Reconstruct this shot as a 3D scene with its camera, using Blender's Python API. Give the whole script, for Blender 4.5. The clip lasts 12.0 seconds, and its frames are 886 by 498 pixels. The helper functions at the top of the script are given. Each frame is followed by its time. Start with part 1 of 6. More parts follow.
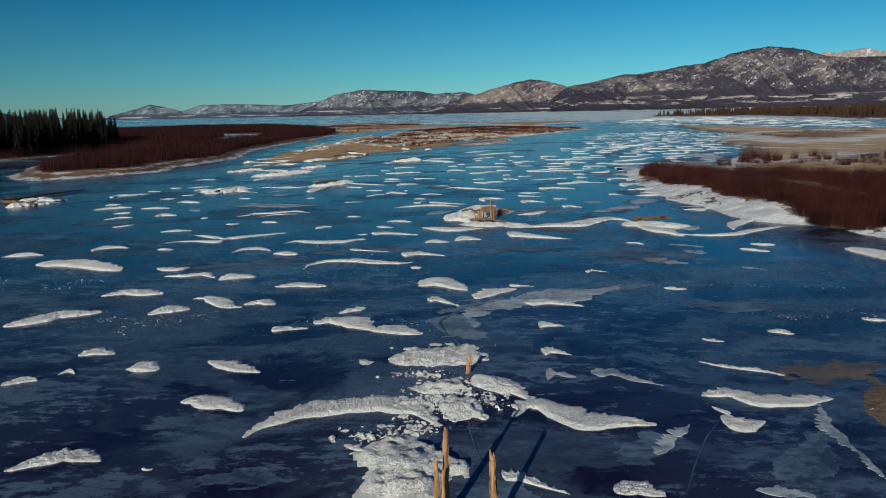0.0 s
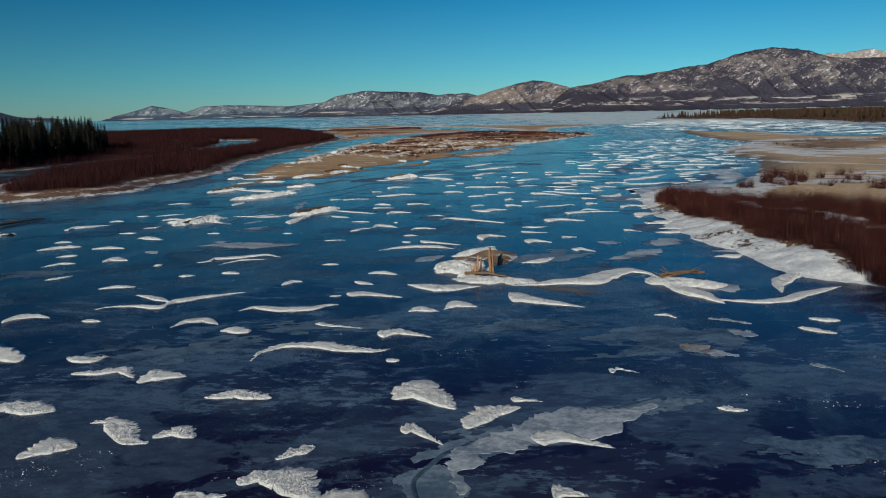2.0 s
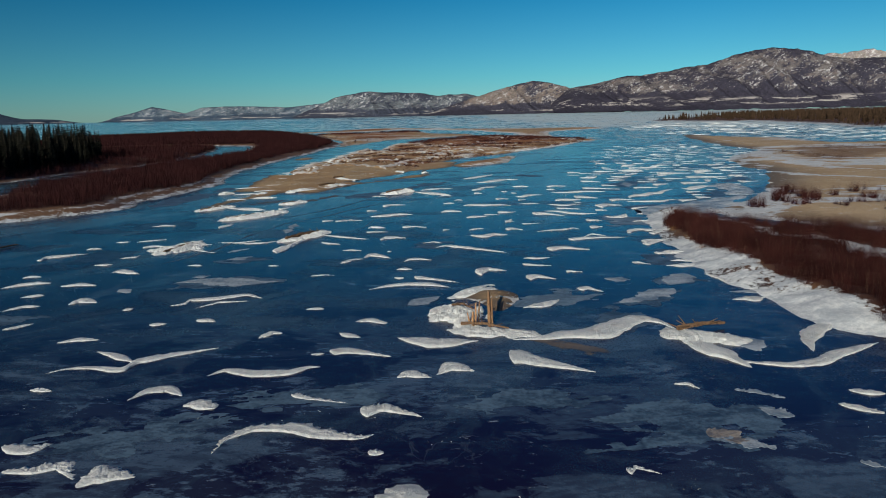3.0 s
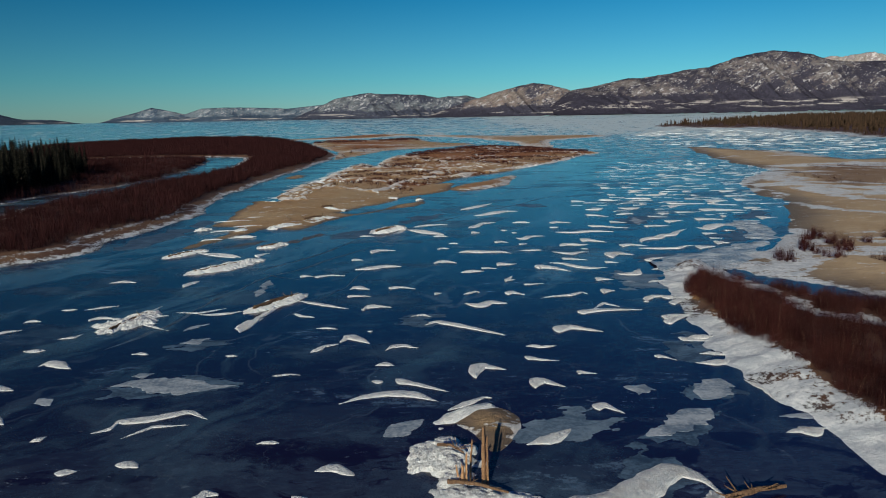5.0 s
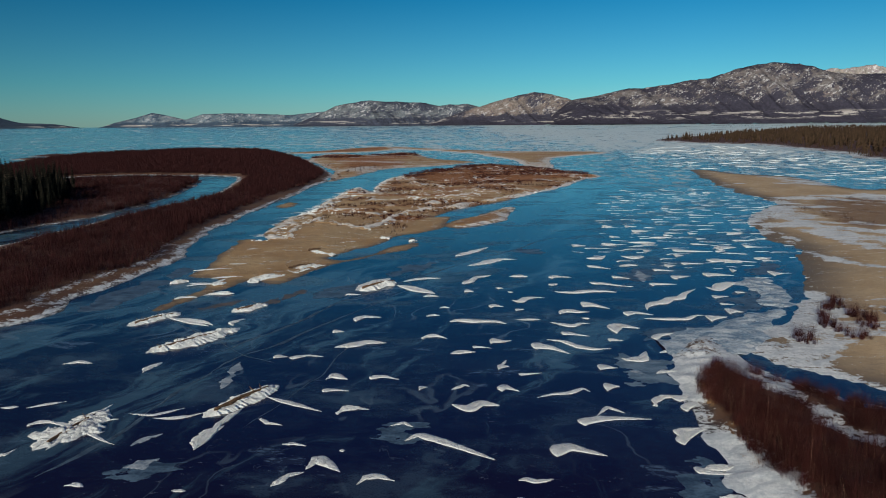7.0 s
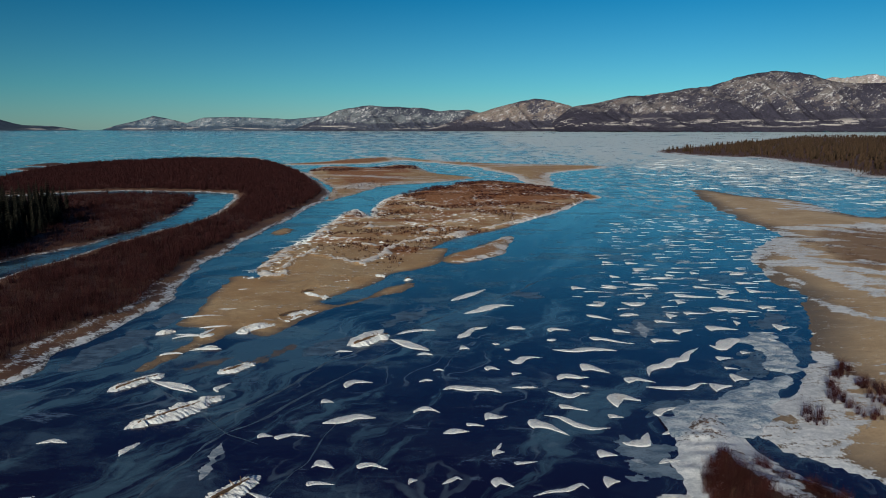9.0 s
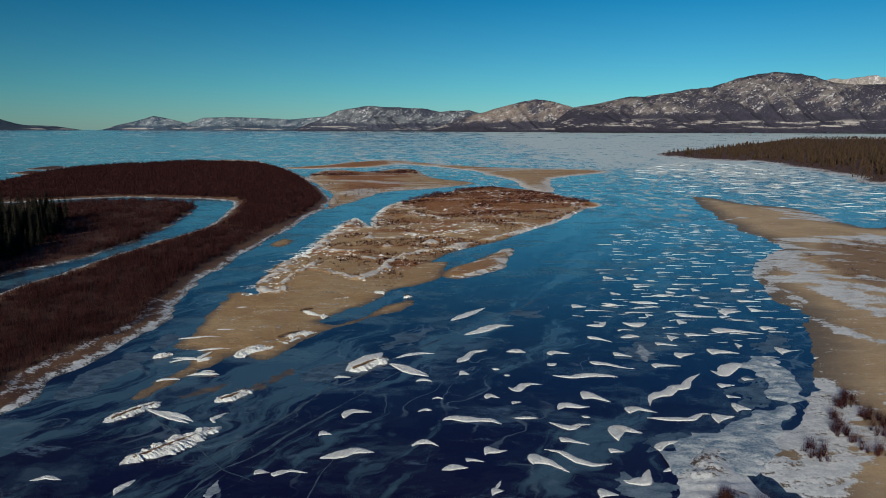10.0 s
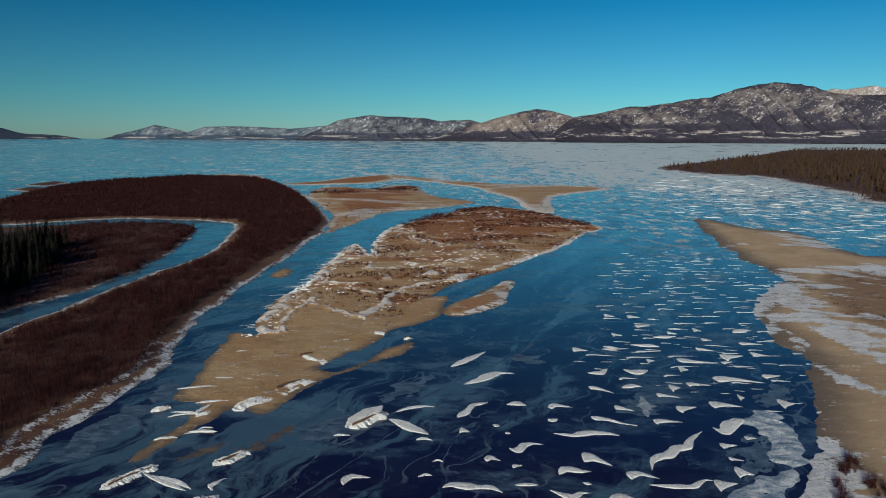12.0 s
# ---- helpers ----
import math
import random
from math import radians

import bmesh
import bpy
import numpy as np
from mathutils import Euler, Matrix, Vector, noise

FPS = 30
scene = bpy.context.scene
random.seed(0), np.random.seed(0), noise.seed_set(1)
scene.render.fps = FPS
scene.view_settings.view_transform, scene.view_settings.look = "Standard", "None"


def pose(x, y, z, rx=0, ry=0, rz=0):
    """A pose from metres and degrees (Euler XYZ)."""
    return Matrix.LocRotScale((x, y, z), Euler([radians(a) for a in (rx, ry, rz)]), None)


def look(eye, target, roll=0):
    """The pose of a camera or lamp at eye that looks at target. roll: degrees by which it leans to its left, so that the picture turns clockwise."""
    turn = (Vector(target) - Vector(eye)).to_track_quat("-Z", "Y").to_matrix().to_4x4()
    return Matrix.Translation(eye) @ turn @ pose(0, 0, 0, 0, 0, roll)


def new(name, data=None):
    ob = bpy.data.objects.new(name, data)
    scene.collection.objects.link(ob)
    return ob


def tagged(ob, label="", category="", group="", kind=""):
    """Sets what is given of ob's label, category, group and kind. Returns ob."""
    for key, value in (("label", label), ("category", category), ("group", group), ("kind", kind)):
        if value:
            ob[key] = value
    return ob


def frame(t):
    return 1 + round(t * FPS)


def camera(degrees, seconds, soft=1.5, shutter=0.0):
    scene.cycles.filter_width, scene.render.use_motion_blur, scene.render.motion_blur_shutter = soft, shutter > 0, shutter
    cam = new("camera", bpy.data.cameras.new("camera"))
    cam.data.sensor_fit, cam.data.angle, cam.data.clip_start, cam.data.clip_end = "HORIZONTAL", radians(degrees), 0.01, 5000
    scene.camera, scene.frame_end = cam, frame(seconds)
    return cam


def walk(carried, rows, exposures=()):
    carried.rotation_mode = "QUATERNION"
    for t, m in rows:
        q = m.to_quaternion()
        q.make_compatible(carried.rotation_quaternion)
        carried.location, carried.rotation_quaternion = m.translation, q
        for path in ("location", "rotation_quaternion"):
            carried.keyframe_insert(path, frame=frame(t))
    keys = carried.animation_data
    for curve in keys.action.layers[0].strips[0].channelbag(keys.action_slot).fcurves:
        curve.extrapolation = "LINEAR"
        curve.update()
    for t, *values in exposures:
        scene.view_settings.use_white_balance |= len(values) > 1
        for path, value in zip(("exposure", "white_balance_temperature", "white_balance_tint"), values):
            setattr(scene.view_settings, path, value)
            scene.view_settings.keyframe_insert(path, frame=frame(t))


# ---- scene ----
cam = camera(64.0, 12.0, soft=1.0)
PATH = [
    (0, (0.763, 1.739, 8.828), (0.413, 21.379, 5.078), -1.1),
    (0.5, (0.955, 4.155, 8.914), (0.585, 23.805, 5.184), -1.1),
    (1, (1.149, 6.583, 9.477), (0.759, 26.233, 5.767), -1.1),
    (1.5, (1.305, 8.901, 10.202), (0.905, 28.541, 6.482), -1.1),
    (2, (1.529, 11.182, 11.087), (1.109, 30.822, 7.357), -1.1),
    (2.5, (1.702, 13.569, 12.12), (1.282, 33.219, 8.39), -1.2),
    (3, (1.874, 16.05, 13.181), (1.444, 35.7, 9.461), -1.2),
    (5, (2.635, 26.818, 17.957), (2.215, 46.468, 14.267), -1.0),
    (5.5, (2.936, 29.448, 19.45), (2.516, 49.108, 15.79), -0.8),
    (6, (3.207, 31.725, 21.017), (2.787, 51.395, 17.407), -0.7),
    (6.5, (3.535, 33.658, 22.591), (3.125, 53.328, 19.031), -0.6),
    (7, (3.756, 35.304, 24.119), (3.346, 54.984, 20.619), -0.4),
    (9, (4.298, 39.843, 30.563), (3.898, 59.553, 27.183), 0.1),
    (9.5, (4.294, 40.697, 32.135), (3.884, 60.407, 28.755), 0.2),
    (10, (4.377, 41.25, 33.805), (3.967, 60.96, 30.425), 0.2),
    (10.5, (4.326, 41.705, 35.501), (3.916, 61.415, 32.141), 0.2),
    (11, (4.316, 42.24, 37.133), (3.906, 61.96, 33.823), 0.3),
    (11.5, (4.314, 42.635, 38.767), (3.904, 62.365, 35.517), 0.3),
    (12, (4.299, 42.878, 40.276), (3.879, 62.618, 37.126), 0.3),
]
walk(cam, [(t, look(eye, target, roll)) for t, eye, target, roll in PATH], exposures=[(0, 0.0)])

# ---- light: a low winter sun behind the camera's left shoulder, clear sky ----
SUN_ELEV, SUN_AZ = 19.0, 200.0          # degrees; azimuth clockwise from +y
world = bpy.data.worlds.new("winter_sky")
world.use_nodes = True
scene.world = world
wn = world.node_tree
sky = wn.nodes.new("ShaderNodeTexSky")
sky.sky_type = "NISHITA"
sky.sun_disc = False
sky.sun_elevation, sky.sun_rotation = radians(SUN_ELEV), radians(SUN_AZ)
sky.air_density, sky.dust_density, sky.ozone_density = 0.8, 0.15, 6.0
wn.nodes["Background"].inputs["Strength"].default_value = 0.09
# the clear air greens the sky near the horizon and deepens it upwards
way = wn.nodes.new("ShaderNodeTexCoord")
up = wn.nodes.new("ShaderNodeSeparateXYZ")
wn.links.new(way.outputs["Generated"], up.inputs[0])
deepen = wn.nodes.new("ShaderNodeValToRGB")
for place, colour in ((0.0, (0.66, 0.93, 0.84)), (0.05, (0.42, 0.9, 0.8)), (0.17, (0.07, 0.67, 0.71)), (0.35, (0.075, 0.42, 0.57)), (0.6, (0.08, 0.23, 0.52))):
    stop = deepen.color_ramp.elements[0] if place == 0 else deepen.color_ramp.elements.new(place)
    stop.position, stop.color = place, (*colour, 1)
deepen.color_ramp.elements.remove(deepen.color_ramp.elements[-1])
wn.links.new(up.outputs["Z"], deepen.inputs[0])
tint = wn.nodes.new("ShaderNodeMix")
tint.data_type, tint.blend_type = "RGBA", "MULTIPLY"
tint.inputs[0].default_value = 1.0
# the sky colour is scaled down towards -x
west = wn.nodes.new("ShaderNodeMapRange")
for socket, value in zip(west.inputs[1:5], (-0.6, 0.3, 0.66, 1.0)):
    socket.default_value = value
wn.links.new(up.outputs["X"], west.inputs[0])
band = wn.nodes.new("ShaderNodeVectorMath")
band.operation = "SCALE"
wn.links.new(deepen.outputs[0], band.inputs[0])
wn.links.new(west.outputs[0], band.inputs["Scale"])
wn.links.new(sky.outputs[0], tint.inputs[6])
wn.links.new(band.outputs[0], tint.inputs[7])
wn.links.new(tint.outputs[2], wn.nodes["Background"].inputs["Color"])
sun_data = bpy.data.lights.new("sun", "SUN")
sun_data.energy, sun_data.angle, sun_data.color = 4.9, radians(0.6), (1.0, 0.9, 0.73)
sun = new("sun", sun_data)
az, el = radians(SUN_AZ), radians(SUN_ELEV)
to_sun = Vector((math.sin(az) * math.cos(el), math.cos(az) * math.cos(el), math.sin(el)))
sun.matrix_world = look(to_sun * 100, (0, 0, 0))


# ---- noise, curves and mesh helpers ----
def hash2(ix, iy, seed):
    n = (ix.astype(np.int64) * 374761393 + iy.astype(np.int64) * 668265263 + seed * 144665) & 0xFFFFFFFF
    n = ((n ^ (n >> 13)) * 1274126177) & 0xFFFFFFFF
    return ((n ^ (n >> 16)) & 0xFFFFFF) / float(0xFFFFFF)


def value_noise(x, y, seed=0):
    ix, iy = np.floor(x), np.floor(y)
    fx, fy = x - ix, y - iy
    fx, fy = fx * fx * (3 - 2 * fx), fy * fy * (3 - 2 * fy)
    a, b = hash2(ix, iy, seed), hash2(ix + 1, iy, seed)
    c, d = hash2(ix, iy + 1, seed), hash2(ix + 1, iy + 1, seed)
    return (a + (b - a) * fx) * (1 - fy) + (c + (d - c) * fx) * fy


def fbm(x, y, size, octaves=4, seed=0, ridged=False):
    """Fractal noise about -1 to 1; size: the metres of its largest features."""
    x, y = np.asarray(x, float), np.asarray(y, float)
    total, amp, norm = np.zeros(np.broadcast(x, y).shape), 1.0, 0.0
    for o in range(octaves):
        k = 2.03 ** o / size
        n = value_noise(x * k + 17.3 * o, y * k - 9.1 * o, seed + o) * 2 - 1
        total += amp * ((1 - 2 * np.abs(n)) if ridged else n)
        norm += amp
        amp *= 0.5
    return total / norm * 1.3


def smooth(a, b, v):
    t = np.clip((v - a) / (b - a), 0, 1)
    return t * t * (3 - 2 * t)


def rounded(points, steps=6):
    """A closed Catmull-Rom curve through the corners of an outline."""
    p = np.array(points, float)
    a, b, c, d = np.roll(p, 1, 0), p, np.roll(p, -1, 0), np.roll(p, -2, 0)
    out = []
    for i in range(steps):
        t = i / steps
        out.append(0.5 * (2 * b + (c - a) * t + (2 * a - 5 * b + 4 * c - d) * t * t + (3 * b - a - 3 * c + d) * t ** 3))
    return np.stack(out, 1).reshape(-1, 2)


def inside_distance(poly, x, y):
    """Metres from the outline, positive inside."""
    shape = x.shape
    x, y = x.ravel(), y.ravel()
    best, odd = np.full(x.size, 1e18), np.zeros(x.size, bool)
    for (ax, ay), (bx, by) in zip(poly, np.roll(poly, -1, 0)):
        dx, dy = bx - ax, by - ay
        t = np.clip(((x - ax) * dx + (y - ay) * dy) / (dx * dx + dy * dy + 1e-12), 0, 1)
        best = np.minimum(best, (x - ax - t * dx) ** 2 + (y - ay - t * dy) ** 2)
        cross = (ay > y) != (by > y)
        if cross.any():
            odd ^= cross & (x < ax + (y - ay) * dx / (dy if dy else 1e-12))
    return np.where(odd, np.sqrt(best), -np.sqrt(best)).reshape(shape)


def mesh_from(name, verts, faces, material=None, smooth_shade=True):
    """A mesh from arrays: verts (n, 3), faces (m, 3 or 4)."""
    me = bpy.data.meshes.new(name)
    verts, faces = np.asarray(verts, np.float32), np.asarray(faces, np.int32)
    k = faces.shape[1]
    me.vertices.add(len(verts))
    me.vertices.foreach_set("co", verts.ravel())
    me.loops.add(faces.size)
    me.loops.foreach_set("vertex_index", faces.ravel())
    me.polygons.add(len(faces))
    me.polygons.foreach_set("loop_start", np.arange(0, faces.size, k, dtype=np.int32))
    me.polygons.foreach_set("loop_total", np.full(len(faces), k, np.int32))
    me.polygons.foreach_set("use_smooth", np.full(len(faces), smooth_shade))
    me.update(calc_edges=True)
    if material:
        me.materials.append(material)
    return me


def attribute(me, name, values):
    me.attributes.new(name, "FLOAT", "POINT").data.foreach_set("value", np.asarray(values, np.float32).ravel())


def grid_faces(nx, ny):
    i = (np.arange(ny - 1)[:, None] * nx + np.arange(nx - 1)[None, :]).ravel()
    return np.stack([i, i + 1, i + nx + 1, i + nx], 1)


def part(name, me, parent, label="", m=None):
    """One mesh object under a thing."""
    ob = new(name, me)
    ob.parent = parent
    if m is not None:
        ob.matrix_basis = m
    return tagged(ob, label=label) if label else ob


def thing(name, label, category, group="", m=None, data=None, kind=""):
    ob = new(name, data)
    if m is not None:
        ob.matrix_basis = m
    return tagged(ob, label, category, group, kind)


# ---- materials ----
class Nodes:
    """A small builder for node materials in world coordinates."""

    def __init__(self, name, rough=0.7, spec=0.3):
        self.mat = bpy.data.materials.new(name)
        self.mat.use_nodes = True
        self.tree = self.mat.node_tree
        self.bsdf = self.tree.nodes["Principled BSDF"]
        self.bsdf.inputs["Roughness"].default_value = rough
        self.bsdf.inputs["Specular IOR Level"].default_value = spec
        self.where = self.tree.nodes.new("ShaderNodeNewGeometry").outputs["Position"]

    def link(self, a, b):
        self.tree.links.new(a, b)

    def put(self, socket, value):
        if hasattr(value, "links"):
            self.link(value, socket)
        elif hasattr(value, "__len__") and len(value) == 3 and len(socket.default_value) == 4:
            socket.default_value = (*value, 1)
        else:
            socket.default_value = value

    def warp(self, size, amount, at=None):
        """The place, pushed about by noise: swirls for whatever is drawn there."""
        n = self.tree.nodes.new("ShaderNodeTexNoise")
        n.inputs["Scale"].default_value, n.inputs["Detail"].default_value = 1 / size, 4
        self.link(at or self.where, n.inputs["Vector"])
        push = self.tree.nodes.new("ShaderNodeVectorMath")
        push.operation = "MULTIPLY_ADD"
        self.link(n.outputs["Color"], push.inputs[0])
        push.inputs[1].default_value = (amount, amount, 0)
        self.link(at or self.where, push.inputs[2])
        return push.outputs[0]

    def noise(self, size, detail=4, rough=0.55, stretch=(1, 1, 1), turn=0, distort=0.0, kind="noise", tilt=0, at=None, along=False):
        mp = self.tree.nodes.new("ShaderNodeMapping")
        if tilt or along:
            mp.vector_type = "TEXTURE"
            stretch = tuple(1 / v for v in stretch)
        mp.inputs["Scale"].default_value = stretch
        mp.inputs["Rotation"].default_value = (0, radians(tilt), radians(turn))
        self.link(at or self.where, mp.inputs["Vector"])
        n = self.tree.nodes.new("ShaderNodeTexNoise" if kind == "noise" else "ShaderNodeTexVoronoi")
        n.inputs["Scale"].default_value = 1 / size
        if kind == "noise":
            n.inputs["Detail"].default_value, n.inputs["Roughness"].default_value = detail, rough
            n.inputs["Distortion"].default_value = distort
        else:
            n.feature = "DISTANCE_TO_EDGE"
        self.link(mp.outputs[0], n.inputs["Vector"])
        return n.outputs[0]

    def ramp(self, value, low, high, a=0.0, b=1.0):
        n = self.tree.nodes.new("ShaderNodeMapRange")
        n.interpolation_type = "SMOOTHSTEP"
        for i, v in enumerate((value, low, high, a, b)):
            self.put(n.inputs[i], v)
        return n.outputs[0]

    def math(self, op, a, b=0.0):
        n = self.tree.nodes.new("ShaderNodeMath")
        n.operation = op
        self.put(n.inputs[0], a)
        self.put(n.inputs[1], b)
        return n.outputs[0]

    def mix(self, factor, a, b):
        n = self.tree.nodes.new("ShaderNodeMix")
        n.data_type = "RGBA"
        self.put(n.inputs[0], factor)
        self.put(n.inputs[6], a)
        self.put(n.inputs[7], b)
        return n.outputs[2]

    def attr(self, name):
        n = self.tree.nodes.new("ShaderNodeAttribute")
        n.attribute_name = name
        return n.outputs["Fac"]

    def axis(self, which):
        n = self.tree.nodes.new("ShaderNodeSeparateXYZ")
        self.link(self.where, n.inputs[0])
        return n.outputs[which]

    def island(self):
        return self.tree.nodes.new("ShaderNodeNewGeometry").outputs["Random Per Island"]

    def each(self):
        return self.tree.nodes.new("ShaderNodeObjectInfo").outputs["Random"]

    def bump(self, height, strength=0.5, distance=0.05):
        n = self.tree.nodes.new("ShaderNodeBump")
        n.inputs["Strength"].default_value, n.inputs["Distance"].default_value = strength, distance
        self.link(height, n.inputs["Height"])
        self.link(n.outputs[0], self.bsdf.inputs["Normal"])

    def done(self, colour, rough=None):
        self.put(self.bsdf.inputs["Base Color"], colour)
        if rough is not None:
            self.put(self.bsdf.inputs["Roughness"], rough)
        return self.mat


def ice_material():
    """Dark clear river ice with frost films, swirls and scratches; paler, snow-crusted ice out on the lake; sky blue is
    painted into the far ice.
    """
    n = Nodes("river_ice", 0.2, 0.34)
    far, side = n.axis("Y"), n.axis("X")
    swirl = n.warp(16, 14)
    curl = n.warp(2.4, 1.9, n.warp(7, 5))
    wide = n.noise(34, 4, 0.5, (0.6, 1, 1), 20, 0.4)
    specks = n.noise(0.45, 8, 0.76, (0.45, 1, 1), 8)
    grains = n.noise(0.14, 3, 0.6)
    # drawn-out milky films along the current, with clear water ice between
    drawn = n.noise(7.0, 9, 0.66, (1.0, 0.2, 1), -26, 0.0, at=swirl, along=True)
    lace = n.noise(3.4, 10, 0.72, (0.55, 1.0, 1), 0, 0.3, at=curl)
    blot = n.noise(11, 8, 0.62, (0.6, 1, 1), 0, 0.0, at=swirl)
    shoal = n.math("MULTIPLY", n.ramp(side, -34, 12, 1.0, 0.0), n.ramp(far, 68, 112))
    narrow = n.ramp(far, 44, 72, 1.0, 0.0)
    deep = n.mix(n.ramp(wide, 0.35, 0.68), (0.008, 0.0035, 0.017), (0.0065, 0.006, 0.03))
    # cloudy blotches with a soft inside and a definite rim
    cloud = n.math("ADD", blot, n.math("MULTIPLY", n.math("SUBTRACT", lace, 0.5), 0.4))
    cloud = n.math("ADD", cloud, n.math("MULTIPLY", narrow, 0.035))
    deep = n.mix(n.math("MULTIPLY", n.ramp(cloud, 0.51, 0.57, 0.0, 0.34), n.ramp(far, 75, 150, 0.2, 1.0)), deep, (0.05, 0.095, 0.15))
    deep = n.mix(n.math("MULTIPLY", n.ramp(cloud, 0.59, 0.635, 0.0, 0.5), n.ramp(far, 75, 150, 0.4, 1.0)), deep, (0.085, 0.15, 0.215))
    # hoar lace where the river narrows, in scuffed zones
    zone = n.ramp(n.math("ADD", n.noise(6, 9, 0.68, (0.45, 1, 1), 12, 0.5), n.ramp(far, 42, 70, 0.02, -0.085)), 0.5, 0.56)
    scuff = n.ramp(n.math("ADD", n.math("MULTIPLY", specks, 0.55), n.math("MULTIPLY", lace, 0.45)), 0.5, 0.545)
    deep = n.mix(n.math("MULTIPLY", n.math("MULTIPLY", zone, n.ramp(scuff, 0.0, 1.0, 0.15, 1.0)), 0.8), deep, (0.09, 0.14, 0.215))
    dots = n.math("MULTIPLY", n.ramp(specks, 0.6, 0.66), n.ramp(n.noise(6, 5, 0.65, (0.5, 1, 1)), 0.45, 0.6))
    deep = n.mix(n.math("MULTIPLY", dots, n.ramp(far, 60, 110, 0.75, 0.2)), deep, (0.26, 0.32, 0.38))
    # flow films
    milk = n.ramp(n.math("ADD", drawn, n.math("MULTIPLY", shoal, 0.075)), 0.53, 0.62)
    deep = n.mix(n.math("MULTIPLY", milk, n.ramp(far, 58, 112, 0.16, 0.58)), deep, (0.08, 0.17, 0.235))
    # healed cracks and swirl lines: thin contour lines of the warped field
    lines = n.math("ABSOLUTE", n.math("SUBTRACT", n.noise(13, 3, 0.5, (1.0, 0.5, 1), -20, 0.0, at=swirl, along=True), 0.5))
    lines = n.math("MULTIPLY", n.ramp(lines, 0.002, 0.009, 1.0, 0.0), n.ramp(n.noise(20, 4, 0.6), 0.46, 0.58))
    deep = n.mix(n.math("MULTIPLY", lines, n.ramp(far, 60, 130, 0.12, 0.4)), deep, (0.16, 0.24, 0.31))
    hair = n.math("ABSOLUTE", n.math("SUBTRACT", n.noise(4.5, 4, 0.55, at=curl), 0.5))
    hair = n.math("MULTIPLY", n.ramp(hair, 0.001, 0.007, 1.0, 0.0), n.ramp(n.noise(9, 4, 0.6, (0.5, 1, 1)), 0.5, 0.62))
    deep = n.mix(n.math("MULTIPLY", hair, 0.14), deep, (0.17, 0.24, 0.3))
    # the scuffed ice of the narrows is covered by a thin blue-grey hoar, with clear pools between
    hoar = n.ramp(n.math("ADD", n.noise(9, 8, 0.62, (0.6, 1, 1), 14, 0.6), n.math("MULTIPLY", n.math("SUBTRACT", lace, 0.5), 0.7)), 0.49, 0.54)
    hoar = n.math("MULTIPLY", hoar, n.math("MULTIPLY", n.ramp(far, 42, 80, 0.72, 0.08), n.ramp(side, -30, -8, 0.35, 1.0)))
    deep = n.mix(n.math("MULTIPLY", hoar, n.ramp(specks, 0.4, 0.62, 0.55, 1.0)), deep, (0.056, 0.09, 0.14))
    # grazing sky reflection painted in: river ice turns bluer with distance
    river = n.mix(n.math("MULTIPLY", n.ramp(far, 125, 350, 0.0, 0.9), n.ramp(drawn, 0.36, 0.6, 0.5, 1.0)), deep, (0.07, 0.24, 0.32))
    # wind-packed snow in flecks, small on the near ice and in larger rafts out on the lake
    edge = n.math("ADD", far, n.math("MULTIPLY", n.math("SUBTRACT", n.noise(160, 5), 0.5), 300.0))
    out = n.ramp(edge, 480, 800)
    # cyan sky sheen mixed into the lake ice's own colour
    lake_sheen = n.mix(n.ramp(n.noise(26, 10, 0.76, (0.9, 0.6, 1), 4, 0.3), 0.42, 0.6), (0.065, 0.235, 0.335), (0.18, 0.4, 0.48))
    lake = n.mix(out, river, lake_sheen)
    lay = n.warp(60, 40)
    small = n.noise(7, 8, 0.74, (1.1, 0.5, 1), 5, 0.0, at=n.warp(25, 12), along=True)
    middle = n.noise(26, 9, 0.76, (1.1, 0.5, 1), 4, 0.0, at=lay, along=True)
    large = n.noise(90, 10, 0.76, (1.1, 0.42, 1), 3, 0.0, at=lay, along=True)
    fleck = n.math("ADD", n.math("MULTIPLY", small, n.ramp(far, 420, 900, 1.0, 0.3)), n.math("MULTIPLY", middle, n.ramp(far, 420, 900, 0.0, 0.7)))
    fleck = n.math("ADD", n.math("MULTIPLY", fleck, n.ramp(far, 1300, 2400, 1.0, 0.25)), n.math("MULTIPLY", large, n.ramp(far, 1300, 2400, 0.0, 0.75)))
    thick = n.math("ADD", n.math("MULTIPLY", n.ramp(side, 40, 210), n.ramp(far, 230, 620)), n.math("MULTIPLY", n.math("SUBTRACT", n.noise(220, 4, 0.6, (0.6, 1, 1)), 0.5), 1.4))
    thick = n.math("ADD", thick, n.ramp(edge, 480, 760, -0.1, 0.85))
    thick = n.math("ADD", thick, n.ramp(n.math("DIVIDE", side, far), -0.45, 0.05, -0.75, 0.15))
    crust = n.ramp(n.math("ADD", fleck, n.math("MULTIPLY", thick, 0.055)), 0.545, 0.575)
    crust = n.math("MULTIPLY", crust, n.ramp(n.math("ADD", far, n.ramp(side, -60, 120, -150.0, 60.0)), 290, 420))
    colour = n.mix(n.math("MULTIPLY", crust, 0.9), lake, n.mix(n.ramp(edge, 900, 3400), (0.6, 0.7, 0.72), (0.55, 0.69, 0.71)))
    rough = n.math("ADD", n.ramp(cloud, 0.5, 0.6, 0.0, 0.14), n.ramp(grains, 0.3, 0.7, 0.1, 0.22))
    rough = n.math("ADD", rough, n.math("MULTIPLY", crust, 0.4))
